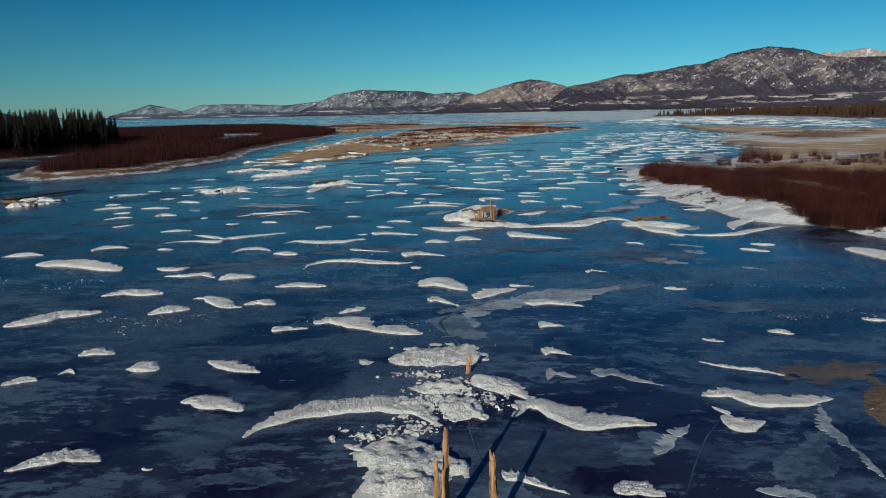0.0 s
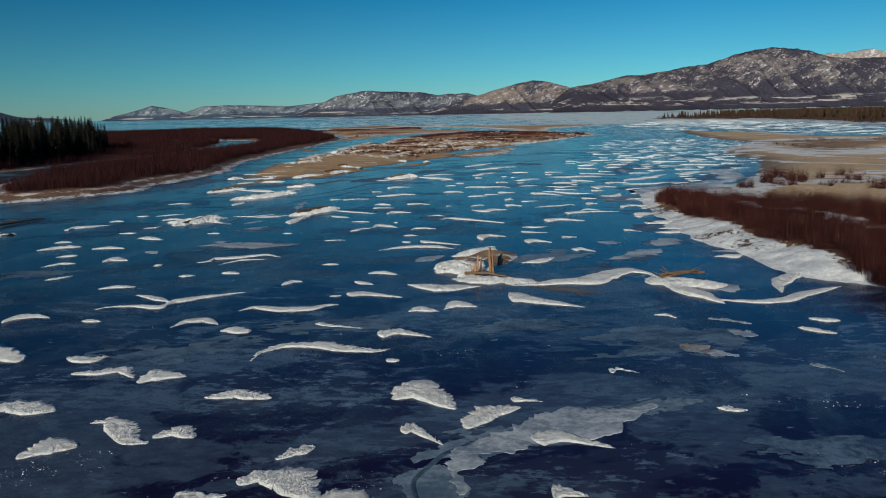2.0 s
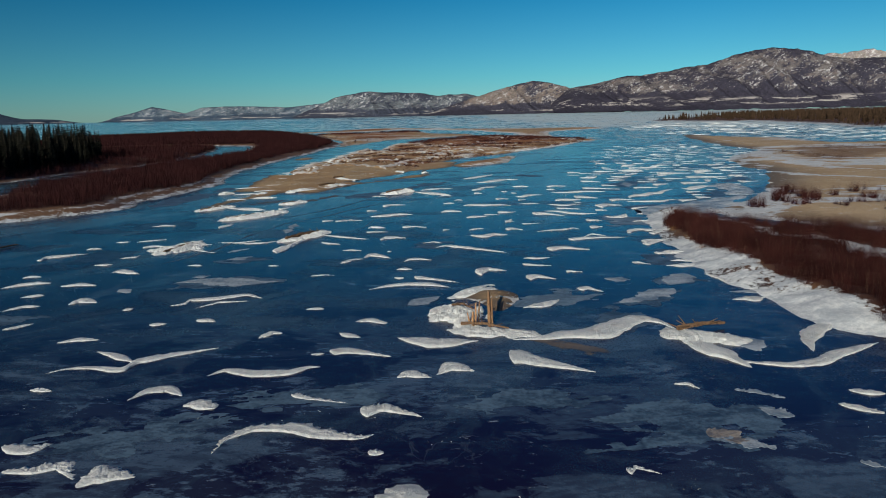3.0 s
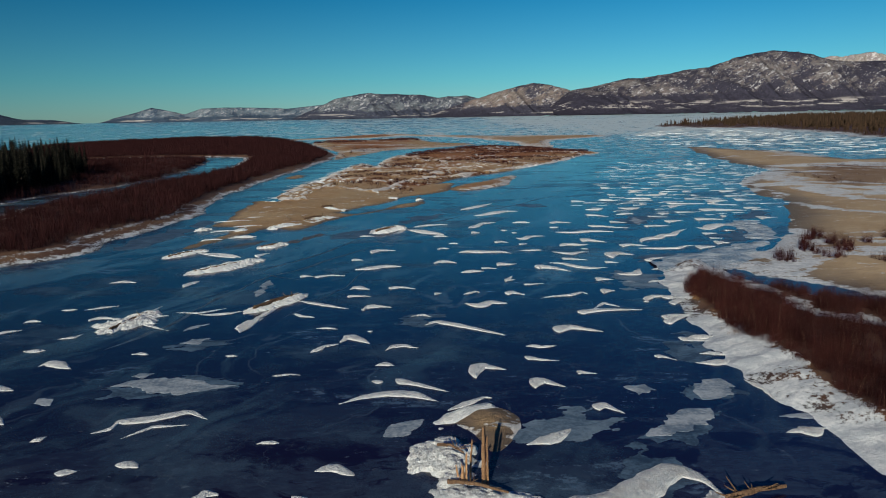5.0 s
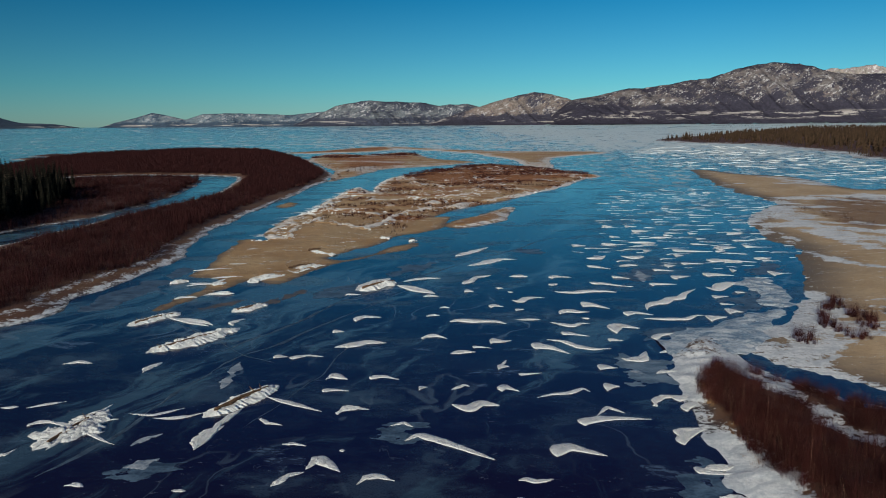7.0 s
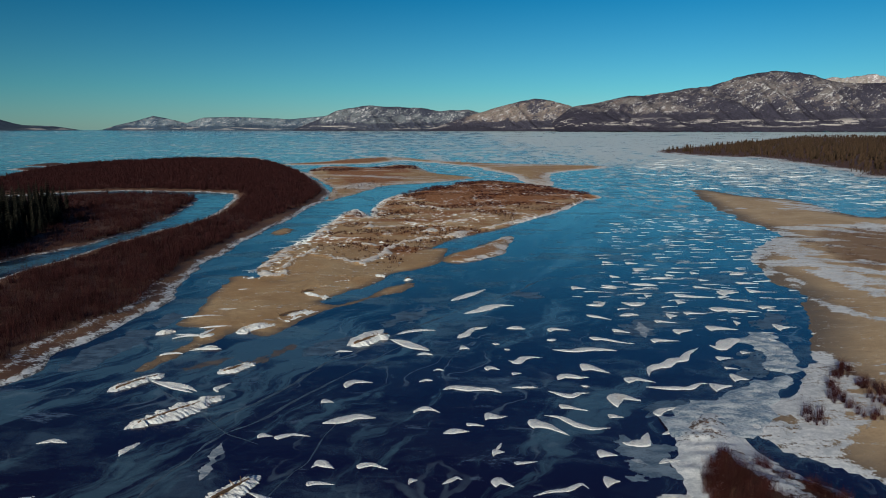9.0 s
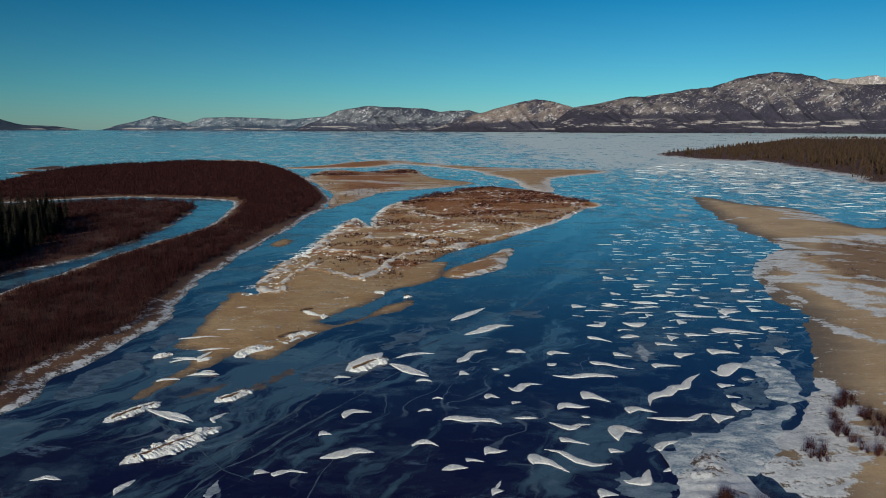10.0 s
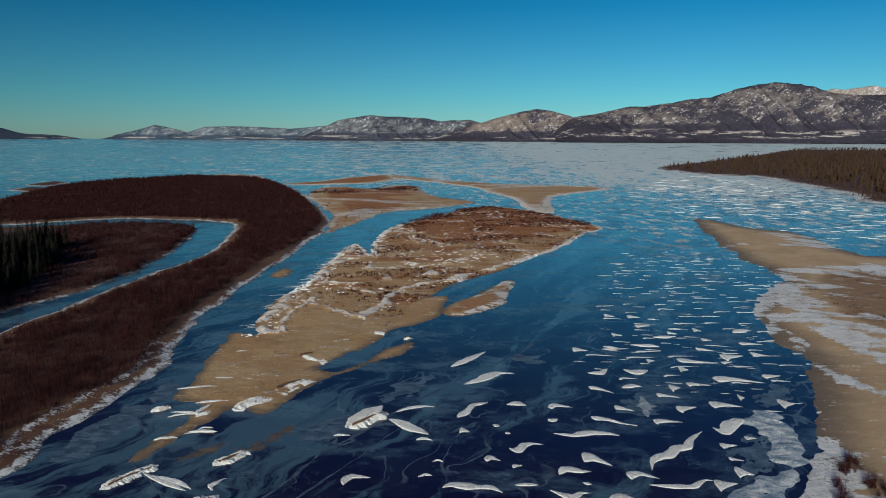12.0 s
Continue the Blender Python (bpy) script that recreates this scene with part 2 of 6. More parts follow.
    n.bump(n.math("ADD", n.math("MULTIPLY", n.noise(0.9, 6, 0.65), 0.8), n.math("MULTIPLY", scuff, 0.4)), 0.16, 0.03)
    return n.done(colour, rough)


def frost_material(name="frost_film_ice", low=(0.022, 0.04, 0.075), high=(0.1, 0.165, 0.24)):
    """Refrozen slush and hoar in a thin film, mottled."""
    n = Nodes(name, 0.45, 0.35)
    soft, fine = n.noise(1.3, 8, 0.72, (0.5, 1, 1), 10, 0.5), n.noise(0.25, 5, 0.7)
    tone = n.math("ADD", n.math("MULTIPLY", soft, 0.6), n.math("MULTIPLY", fine, 0.4))
    n.bump(fine, 0.4, 0.02)
    return n.done(n.mix(n.ramp(tone, 0.4, 0.6), low, high))


def snow_material(name="wind_packed_snow", dirt=0.0):
    n = Nodes(name, 0.75, 0.2)
    grain = n.noise(0.07, 5, 0.7)
    ripple = n.noise(0.3, 6, 0.7, (1, 0.45, 1), 70, 0.4)
    patch = n.noise(1.1, 5, 0.65)
    soil = n.ramp(n.noise(2.2, 6, 0.65), 0.52, 0.72, 0.0, 0.25 + 1.2 * dirt)
    both = n.math("ADD", n.math("MULTIPLY", grain, 0.45), n.math("MULTIPLY", ripple, 0.55))
    base = n.mix(n.ramp(both, 0.38, 0.6), (0.68, 0.76, 0.8), (0.89, 0.93, 0.94))
    base = n.mix(n.ramp(patch, 0.5, 0.7, 0.0, 0.3), base, (0.6, 0.64, 0.68))
    base = n.mix(soil, base, (0.42, 0.35, 0.26))
    n.bump(n.math("ADD", n.math("MULTIPLY", grain, 1.6), n.math("MULTIPLY", ripple, 2.0)), 1.0, 0.1)
    return n.done(base)


def land_material(name, soil, dry, snow_at, snow_amount, shrub=None, stretch=(0.3, 1.2, 1), turn=-10, ragged=2.6, wet=4.0):
    """Soil or silt with damp and dry tones; snow lodged along the shore and in hollows."""
    n = Nodes(name, 0.8, 0.25)
    shore = n.attr("shore")
    broad, mid, fine = n.noise(14, 5, 0.6), n.noise(1.9, 9, 0.76, stretch, turn, 0.5), n.noise(0.85 if name == "river_silt" else 0.45, 6, 0.78)
    ground = n.mix(n.ramp(n.math("ADD", n.math("MULTIPLY", broad, 0.6), n.math("MULTIPLY", mid, 0.4)), 0.4, 0.6), soil, dry)
    ground = n.mix(n.ramp(fine, 0.5, 0.6, 0.0, 0.3 if name != "willow_bank_soil" else 0.55), ground, tuple(v * 0.45 for v in soil))
    ground = n.mix(n.ramp(n.noise(0.9, 6, 0.7, stretch, turn + 15), 0.55, 0.66, 0.0, 0.3), ground, tuple(v * 0.4 for v in soil))
    if shrub:
        ground = n.mix(n.ramp(n.attr("cover"), 0.2, 0.7, 0, 0.85), ground, shrub)
    ground = n.mix(n.ramp(n.math("ADD", shore, n.math("MULTIPLY", mid, 3.0)), 1.5, wet, 0.85, 0.0), ground, (0.06, 0.075, 0.09) if name == "willow_bank_soil" else (0.1, 0.085, 0.075))
    where = n.math("ADD", n.attr("snow"), n.math("MULTIPLY", n.math("SUBTRACT", mid, 0.5), ragged))
    where = n.math("ADD", where, n.math("MULTIPLY", n.math("SUBTRACT", fine, 0.5), 2.2 if name == "willow_bank_soil" else 3.4))
    if name != "willow_bank_soil":
        where = n.math("ADD", where, n.math("MULTIPLY", n.math("SUBTRACT", n.noise(6, 9, 0.74, stretch, turn, 0.4), 0.5), 2.0))
    lying = n.ramp(where, snow_at, snow_at + 0.1, 0.0, snow_amount)
    pale, bright = ((0.56, 0.55, 0.53), (0.85, 0.83, 0.79)) if name == "river_silt" else ((0.5, 0.57, 0.63), (0.79, 0.84, 0.87))
    white = n.mix(n.ramp(fine, 0.35, 0.65), pale, bright)
    white = n.mix(n.ramp(n.noise(1.7, 6, 0.7, (0.6, 1, 1), 40, 0.5), 0.46, 0.62, 0.0, 0.55), white, (0.36, 0.43, 0.5))
    n.bump(n.math("ADD", n.math("MULTIPLY", fine, 0.7), n.math("MULTIPLY", lying, 1.0)), 1.0 if name == "river_silt" else 0.8, 0.4 if name == "river_silt" else 0.16)
    return n.done(n.mix(lying, ground, white), n.ramp(mid, 0.3, 0.7, 0.6, 0.9))


def twig_material(name, dark, light, pale=0.0):
    """Bark tones that differ from stem to stem and from clump to clump; a few stems are pale."""
    n = Nodes(name, 0.9, 0.04)
    clump = n.ramp(n.noise(3.2, 5, 0.65), 0.36, 0.64)
    each = n.island()
    tone = n.math("ADD", n.math("MULTIPLY", each, 0.45), n.math("MULTIPLY", clump, 0.55))
    colour = n.mix(tone, dark, light)
    if pale:
        colour = n.mix(n.ramp(each, 1 - pale, 1 - pale + 0.01), colour, (0.24, 0.16, 0.11))
    return n.done(colour)


def wood_material(name, dark, light):
    n = Nodes(name, 0.8, 0.2)
    grain = n.noise(0.05, 5, 0.65, (1, 1, 0.08))
    n.bump(grain, 0.8, 0.02)
    return n.done(n.mix(n.ramp(grain, 0.3, 0.7), dark, light))


def mountain_material(name, rock, forest, tree_line, snow):
    """Bare rock slabs with lodged snow between ragged conifer strips, above conifer slopes with pale clearings; blue
    haze is in its colours.
    """
    n = Nodes(name, 0.9, 0.1)
    moved = n.warp(120, 90)
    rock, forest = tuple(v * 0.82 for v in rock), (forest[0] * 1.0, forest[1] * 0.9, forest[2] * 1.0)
    big, mid = n.noise(260, 6, 0.6, (0.8, 1, 1.3), 10, 0.4), n.noise(70, 10, 0.74, (0.8, 0.8, 1.2), 35, 0.3, at=moved)
    fine = n.noise(13, 7, 0.78)
    slab = n.noise(26, 8, 0.72, (0.5, 0.6, 1.2), 0, 0.4, tilt=-28)
    stone = n.mix(n.ramp(fine, 0.4, 0.6), rock, tuple(v * 0.45 for v in rock))
    stone = n.mix(n.ramp(n.noise(40, 6, 0.7), 0.52, 0.62, 0.0, 0.5), stone, (rock[0] * 1.05, rock[1] * 0.86, rock[2] * 0.8))
    patch = n.math("ADD", n.math("MULTIPLY", fine, 0.5), n.math("MULTIPLY", slab, 0.5))
    stone = n.mix(n.ramp(patch, 0.53, 0.575, 0.0, snow), stone, (0.6, 0.62, 0.67))
    rise = n.attr("rise")
    # conifers hold the foot of the slope, and climb it in slanting strips between the slabs
    strip = n.noise(60, 10, 0.76, (0.42, 0.6, 1.5), 0, 0.3, tilt=-24, at=moved)
    height = n.math("ADD", n.math("MULTIPLY", n.math("MINIMUM", rise, 0.5), 0.75), n.math("MULTIPLY", n.math("SUBTRACT", big, 0.5), 1.8))
    height = n.math("ADD", height, n.math("MULTIPLY", n.math("SUBTRACT", strip, 0.5), 2.6))
    height = n.math("ADD", height, n.math("MULTIPLY", n.math("SUBTRACT", mid, 0.5), 1.8))
    height = n.math("ADD", height, n.math("MULTIPLY", n.math("SUBTRACT", fine, 0.5), 2.4))
    height = n.math("SUBTRACT", height, n.ramp(rise, 0.14, 0.36, 0.8, 0.0))
    height = n.math("SUBTRACT", height, n.ramp(rise, 0.72, 1.0, 0.0, 0.25))
    bare = n.ramp(height, tree_line, tree_line + 0.1)
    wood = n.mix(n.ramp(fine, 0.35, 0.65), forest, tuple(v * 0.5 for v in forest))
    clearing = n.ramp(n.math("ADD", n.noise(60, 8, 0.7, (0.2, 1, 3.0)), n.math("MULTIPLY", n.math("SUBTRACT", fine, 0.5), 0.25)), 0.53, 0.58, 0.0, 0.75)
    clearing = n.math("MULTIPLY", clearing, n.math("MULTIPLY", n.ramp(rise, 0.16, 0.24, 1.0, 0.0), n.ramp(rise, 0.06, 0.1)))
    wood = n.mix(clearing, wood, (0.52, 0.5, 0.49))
    n.bump(n.math("ADD", mid, n.math("MULTIPLY", fine, 0.4)), 0.8, 16)
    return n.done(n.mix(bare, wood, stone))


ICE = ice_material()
FROST = frost_material()
FROST_PALE = frost_material("pale_frost_film", (0.06, 0.1, 0.15), (0.18, 0.25, 0.32))
THIN_SNOW = frost_material("thin_snow_film", (0.13, 0.18, 0.24), (0.42, 0.48, 0.53))
THIN_SILTY = frost_material("thin_silty_snow", (0.12, 0.115, 0.12), (0.4, 0.35, 0.29))
CRACK = frost_material("healed_crack_ice", (0.022, 0.035, 0.06), (0.075, 0.12, 0.17))
SPONGY = frost_material("spongy_shore_snow", (0.09, 0.16, 0.24), (0.55, 0.62, 0.66))
SMEAR = frost_material("silt_in_ice", (0.055, 0.05, 0.052), (0.15, 0.115, 0.08))
SNOW = snow_material()
SNOW_DIRTY = snow_material("silty_snow", 0.35)
SILT = land_material("river_silt", (0.37, 0.235, 0.115), (0.45, 0.33, 0.19), 0.5, 0.97, (0.28, 0.11, 0.032), (0.4, 1.5, 1), 4, 3.2)
BANK = land_material("willow_bank_soil", (0.095, 0.05, 0.034), (0.17, 0.1, 0.058), 0.62, 0.95, (0.07, 0.035, 0.025), (0.8, 0.8, 1), 0, 2.0)
FLAT = land_material("snowy_silt_flat", (0.4, 0.29, 0.17), (0.5, 0.385, 0.245), 0.56, 0.92, (0.16, 0.09, 0.05), (0.4, 1.3, 1), -25, 3.4, 12.0)
WILLOW = twig_material("willow_twigs", (0.012, 0.0045, 0.0055), (0.062, 0.021, 0.019), 0.02)
# darker copy of the willow twigs: left-side shade is put into its colour
WILLOW_DARK = twig_material("dark_willow_twigs", (0.01, 0.004, 0.0052), (0.042, 0.0155, 0.0165), 0.0)
# nearly black needles: the bank's shade is put into this colour
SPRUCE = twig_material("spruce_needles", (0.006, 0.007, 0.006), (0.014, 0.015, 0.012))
FAR_WOOD = twig_material("far_spruce_and_birch", (0.022, 0.017, 0.012), (0.065, 0.042, 0.029))
DRY_GRASS = twig_material("dry_grass", (0.1, 0.055, 0.028), (0.3, 0.19, 0.09))
BARK = wood_material("grey_bark", (0.06, 0.045, 0.035), (0.16, 0.12, 0.09))
POST = wood_material("weathered_orange_wood", (0.16, 0.08, 0.04), (0.46, 0.29, 0.16))
DRIFTWOOD = wood_material("driftwood", (0.05, 0.03, 0.02), (0.2, 0.125, 0.075))


# ---- frozen river and lake: one sheet to the horizon ----
def build_ice():
    xs = np.unique(np.concatenate([np.linspace(-6000, 6000, 41), np.linspace(-400, 500, 46)]))
    ys = np.unique(np.concatenate([np.linspace(-1500, 4850, 60), np.linspace(0, 600, 61)]))
    gx, gy = np.meshgrid(xs, ys)
    z = 9.0 * smooth(1600, 4700, gy)
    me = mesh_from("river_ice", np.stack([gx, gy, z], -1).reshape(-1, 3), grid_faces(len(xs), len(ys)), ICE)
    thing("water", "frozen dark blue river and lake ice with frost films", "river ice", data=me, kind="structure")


build_ice()


# ---- land: shores, bars and banks ----
def land(name, outline, step, rise, material, label, category, snow=None, cover=None, rough=1.0, seed=1, shift=0.0):
    """Ground inside an outline that dips under the ice at its rim. rise(sd, x, y) gives the height, snow and cover the amounts."""
    poly = rounded(outline)
    lo, hi = poly.min(0) - 3 * step, poly.max(0) + 3 * step
    xs, ys = np.arange(lo[0], hi[0], step), np.arange(lo[1], hi[1], step)
    gx, gy = np.meshgrid(xs, ys)
    sd = shift + inside_distance(poly, gx, gy) + rough * (fbm(gx, gy, 14, 4, seed) * 1.6 + fbm(gx, gy, 3.5, 3, seed + 9) * 0.7)
    z = np.where(sd > 0, rise(np.maximum(sd, 0), gx, gy), sd * 0.25)
    z = np.maximum(z, -0.5)
    faces = grid_faces(len(xs), len(ys))
    keep = (sd.ravel()[faces] > -0.6 - step * 0.3).any(1)
    faces = faces[keep]
    used, index = np.unique(faces, return_inverse=True)
    verts = np.stack([gx, gy, z], -1).reshape(-1, 3)[used]
    me = mesh_from(name, verts, index.reshape(faces.shape), material)
    attribute(me, "shore", sd.ravel()[used])
    attribute(me, "snow", (snow(sd, gx, gy) if snow else np.zeros_like(sd)).ravel()[used])
    attribute(me, "cover", (cover(sd, gx, gy) if cover else np.zeros_like(sd)).ravel()[used])
    thing(name, label, category, data=me, kind="structure")
    return poly


def low_bank(top, width, bumps=0.15):
    return lambda sd, x, y: top * smooth(0, width, sd) + bumps * (0.6 + 0.5 * fbm(x, y, 5, 3, 5)) * smooth(0, 2.5, sd)


def line_distance(points, x, y):
    """Metres from a line of points."""
    best = np.full(np.shape(x), 1e9)
    for (ax, ay), (bx, by) in zip(points, points[1:]):
        dx, dy = bx - ax, by - ay
        u = np.clip(((x - ax) * dx + (y - ay) * dy) / (dx * dx + dy * dy), 0, 1)
        best = np.minimum(best, np.hypot(x - ax - u * dx, y - ay - u * dy))
    return best


RIDGES = [([(-36.3, 183), (-39, 191), (-38.5, 201), (-38.2, 222), (-36, 237), (-36, 269), (-34, 292), (-32, 306)], 2.4, 0.95), ([(-36, 182.5), (-31.5, 180.6), (-33.2, 192.4), (-34, 203.6), (-30.4, 212.4)], 1.0, 0.85),
          ([(-31.6, 208), (-24, 200), (-17, 195.5), (-15, 206), (-11.6, 220), (-6.2, 228), (2.7, 236.5), (16.5, 257.6), (24.3, 268), (34, 288), (45, 310), (65, 347)], 1.2, 0.95),
          ([(-33, 235), (-25, 231), (-17.4, 220)], 1.2, 0.85), ([(-26, 277), (-27.3, 306), (-27, 341), (-24, 378), (-11, 422), (10, 455)], 2.4, 0.95), ([(-22.3, 261), (-19, 243), (-14.5, 236)], 1.0, 0.8),
          ([(-11.7, 262), (-4.4, 256.5), (2.5, 267), (11.8, 278)], 2.0, 0.8), ([(-7, 240), (1, 251), (8, 257)], 1.5, 0.75), ([(-33, 261), (-32, 277)], 1.5, 0.7), ([(-22, 341), (-11, 317), (0, 303)], 1.6, 0.65)]


def ribbons(sd, x, y):
    """Snow lodged in winding broken ribbons along the bar's low ridges, with teeth drawn out by the wind."""
    wx, wy = x + 2.0 * fbm(x, y, 9, 3, 71), y + 5.0 * fbm(x, y, 12, 3, 72)
    teeth = 0.8 + 0.75 * fbm(x * 0.25, y, 2.2, 3, 73)
    total = np.zeros_like(x)
    for line, wide, amount in RIDGES:
        d = line_distance(line, wx, wy)
        total = np.maximum(total, amount * np.exp(-(d / (wide * np.clip(teeth, 0.25, 2))) ** 2))
    small = 0.62 * np.exp(-(fbm(x * 0.55, y, 13, 4, 28) / 0.1) ** 2) * smooth(-0.1, 0.35, fbm(x, y, 26, 2, 51))
    upper = smooth(186, 204, y) * smooth(0.5, 3, sd)
    return (0.95 - 0.5 * smooth(-1, 4, inside_distance(island_poly, x, y))) * smooth(0.42, 0.85, 0.5 * fbm(x * 0.4, y + 0.2 * x, 3.0, 4, 84) + np.maximum(np.maximum(total * (0.7 + 0.5 * teeth), small * upper), 0.33 * weedy(x, y) * (0.75 + 0.7 * fbm(x * 0.6, y, 16, 3, 83)) * smooth(0.5, 3, sd)))


def weedy(x, y):
    """0 to 1: the rough brown upper part of the bar, against the smooth low silt."""
    return smooth(176, 216, y + 10 * fbm(x, y, 20, 3, 81) + 0.5 * x)


SPIT = [(-62, 109), (-57, 113), (-50, 121), (-50, 133), (-48, 146), (-46, 160), (-50, 179), (-53, 213), (-53, 250), (-52, 300), (-52, 340),
        (-56, 376), (-67, 418), (-94, 504), (-131, 606), (-182, 707), (-242, 740), (-272, 720), (-311, 636), (-299, 543), (-270, 446), (-235, 365),
        (-198, 352), (-179, 366), (-160, 378), (-133, 377), (-109, 370), (-97, 359), (-92, 338), (-84, 299), (-83, 266), (-86, 240), (-87, 218),
        (-88, 199), (-90, 175), (-86, 150), (-78, 128), (-69, 112)]
INNER = [(-150, 120), (-106, 160), (-99, 195), (-96, 208), (-91, 234), (-91, 258), (-98, 305), (-109, 347), (-127, 361), (-153, 362), (-174, 352), (-220, 330), (-300, 260), (-330, 150), (-240, 100)]
MAIN_BAR = [(69, 358), (58, 338), (44, 306), (29, 276), (18, 256), (3, 233), (-5, 212), (-9, 189), (-12, 176), (-16, 168), (-19, 162), (-16, 160), (-12, 168), (-8, 176),
            (-4, 178), (-7, 169), (-16, 158), (-20, 151), (-24, 141), (-29, 144), (-32, 135), (-35, 125), (-37, 125), (-35, 135), (-34, 144), (-39, 147), (-40, 154), (-41, 163),
            (-42, 175), (-43, 183), (-40, 184.5), (-37, 183), (-39.6, 192), (-40, 204), (-39.6, 222), (-37.4, 243), (-37.2, 276), (-35, 306), (-29, 295), (-26, 283), (-28, 309), (-26, 351), (-10, 395),
            (17, 452), (42, 435), (58, 400)]
ISLAND = [(-24, 371), (-11, 408), (17, 452), (42, 433), (58, 400), (67, 360), (50, 342), (29, 320), (13, 308), (-7, 325), (-18, 351)]
LOW_SILT = [(-14.5, 171), (-15.7, 177.5), (-15.1, 191), (-12.2, 204), (-7.4, 214), (-1.8, 218.4), (2.1, 218.5), (0.8, 208), (0, 199), (-3.5, 192), (-8.9, 187), (-12.2, 176)]
SMALL_BAR = [(2, 207), (6, 216), (15, 235), (20, 240), (18, 223), (14, 210), (6, 200), (2, 201)]
SLIVER = [(-50, 244), (-49, 255), (-45, 251), (-46, 240)]
BACK_BAR = [(-98, 524), (-103, 578), (-91, 610), (-63, 585), (-47, 630), (-30, 616), (-15, 533), (1, 503), (15, 482), (1, 452), (-18, 430), (-32, 419), (-39, 393), (-41, 370), (-47, 349),
            (-50, 333), (-55, 358), (-59, 392), (-71, 433), (-88, 484)]
FAR_BAR = [(-66, 735), (-21, 668), (17, 600), (25, 556), (39, 505), (42, 440), (56, 420), (63, 496), (79, 541), (121, 596), (111, 630), (47, 650), (-1, 690), (-58, 775)]
NORTH_BAR = [(-143, 631), (-121, 672), (-101, 738), (-66, 776), (-52, 703), (-73, 645), (-96, 634), (-117, 619)]
SPIT_FLAT = [(-262, 698), (-236, 775), (-196, 748), (-157, 662), (-112, 552), (-84, 494), (-102, 505), (-140, 570), (-200, 650)]
LAKE_BAR = [(-322, 552), (-318, 578), (-280, 546), (-288, 526)]
LAKE_SPIT = [(-341, 605), (-343, 644), (-322, 629), (-315, 586)]
RIGHT_FLAT = [(123, 397), (105, 316), (100, 278), (100, 249), (90, 233), (75, 210), (71, 192), (70, 180), (66.5, 167), (61.7, 154.5), (57.5, 144.5), (53, 136), (48, 128.5), (42.6, 120.6), (37.1, 115.3), (35.6, 111.5),
              (36.8, 104), (39.5, 101.5), (42.4, 97.5), (50, 91), (80, 84), (120, 95), (210, 150), (230, 260), (175, 290), (145, 289), (150, 343), (136, 361)]
WILLOW_BANK = [(32, 113), (28.6, 109.6), (25.6, 103.5), (24, 99), (23, 94), (23, 90.5), (22.4, 87), (22.8, 83.6), (21.8, 80.4), (22.4, 78), (21.6, 76),
               (22.6, 74.4), (22.2, 72), (21.8, 69.4), (23.2, 67), (23.2, 63.4), (23.2, 59.4), (24.4, 56.4), (26.4, 55), (28, 53), (33, 45),
               (60, 40), (80, 60), (60, 78), (46, 86), (40.6, 92.5), (38, 96), (35.5, 99.5), (33, 104), (32, 110)]
WILLOW_STAND = [(27.2, 100.8), (25.5, 93.5), (25.3, 88.2), (25.4, 83.6), (25.4, 80.5), (25.8, 77.8), (26.1, 75.2), (26.5, 67), (27, 63), (28, 56), (32, 50), (60, 46), (74, 58), (58, 76), (44, 86), (39.5, 90.5), (37.4, 93.5),
                (35.6, 97), (33.6, 99.5), (32, 103), (30.3, 104), (28.7, 103)]
FOREST_POINT = [(266, 998), (272, 819), (308, 801), (301, 683), (284, 558), (272, 480), (500, 430), (1500, 1200), (2000, 2942), (1302, 2690), (658, 1654), (423, 1258)]



def clearing(x, y):
    """0 to 1: the snowy gap that winds through the middle of the willow stand."""
    d = line_distance([(30.4, 101.2), (32.9, 94.5), (32.8, 90), (33.4, 86.4), (36, 85), (38, 79), (37, 70), (40, 60)], x, y) + 1.3 * fbm(x, y, 3.5, 3, 44)
    return smooth(1.7, 0.7, d)


spit_poly, inner_poly, island_poly, stand_poly = rounded(SPIT), rounded(INNER), rounded(ISLAND), rounded(WILLOW_STAND)

land("willow_spit", SPIT, 1.5, low_bank(0.8, 7), BANK, "low willow-covered river spit with a snowy muddy rim", "river bank",
     snow=lambda sd, x, y: 0.85 * np.exp(-((sd - 1.2) / 1.6) ** 2) + 0.75 * np.exp(-((sd - 4.8) / 1.1) ** 2) * smooth(210, 160, y), cover=lambda sd, x, y: smooth(5, 9, sd))
land("spruce_bank", INNER, 2.0, low_bank(1.0, 8), BANK, "dark river bank under spruce trees", "river bank",
     snow=lambda sd, x, y: 0.7 * np.exp(-((sd - 1.0) / 1.5) ** 2), cover=lambda sd, x, y: smooth(2, 6, sd))
land("main_sandbar", MAIN_BAR, 0.65, lambda sd, x, y: 0.2 * smooth(0, 3, sd) + 0.5 * smooth(4, 16, sd) + 0.08 * fbm(x, y, 4, 4, 3) * smooth(1, 4, sd) + 0.6 * np.clip(ribbons(sd, x, y), 0, 1) * (0.6 + 0.5 * fbm(x * 0.5, y, 2.6, 3, 6, True)) * smooth(0.3, 2, sd), SILT,
     "brown silt sandbar streaked with lodged snow and ice slabs", "sandbar",
     snow=lambda sd, x, y: np.maximum(ribbons(sd, x, y), 1.2 * np.exp(-((sd - 0.8) / 1.3) ** 2) * smooth(255, 285, y)),
     cover=lambda sd, x, y: np.maximum(smooth(-1, 3, inside_distance(island_poly, x, y)), weedy(x, y) * (0.4 + 0.5 * fbm(x * 0.4, y, 6, 4, 82))))
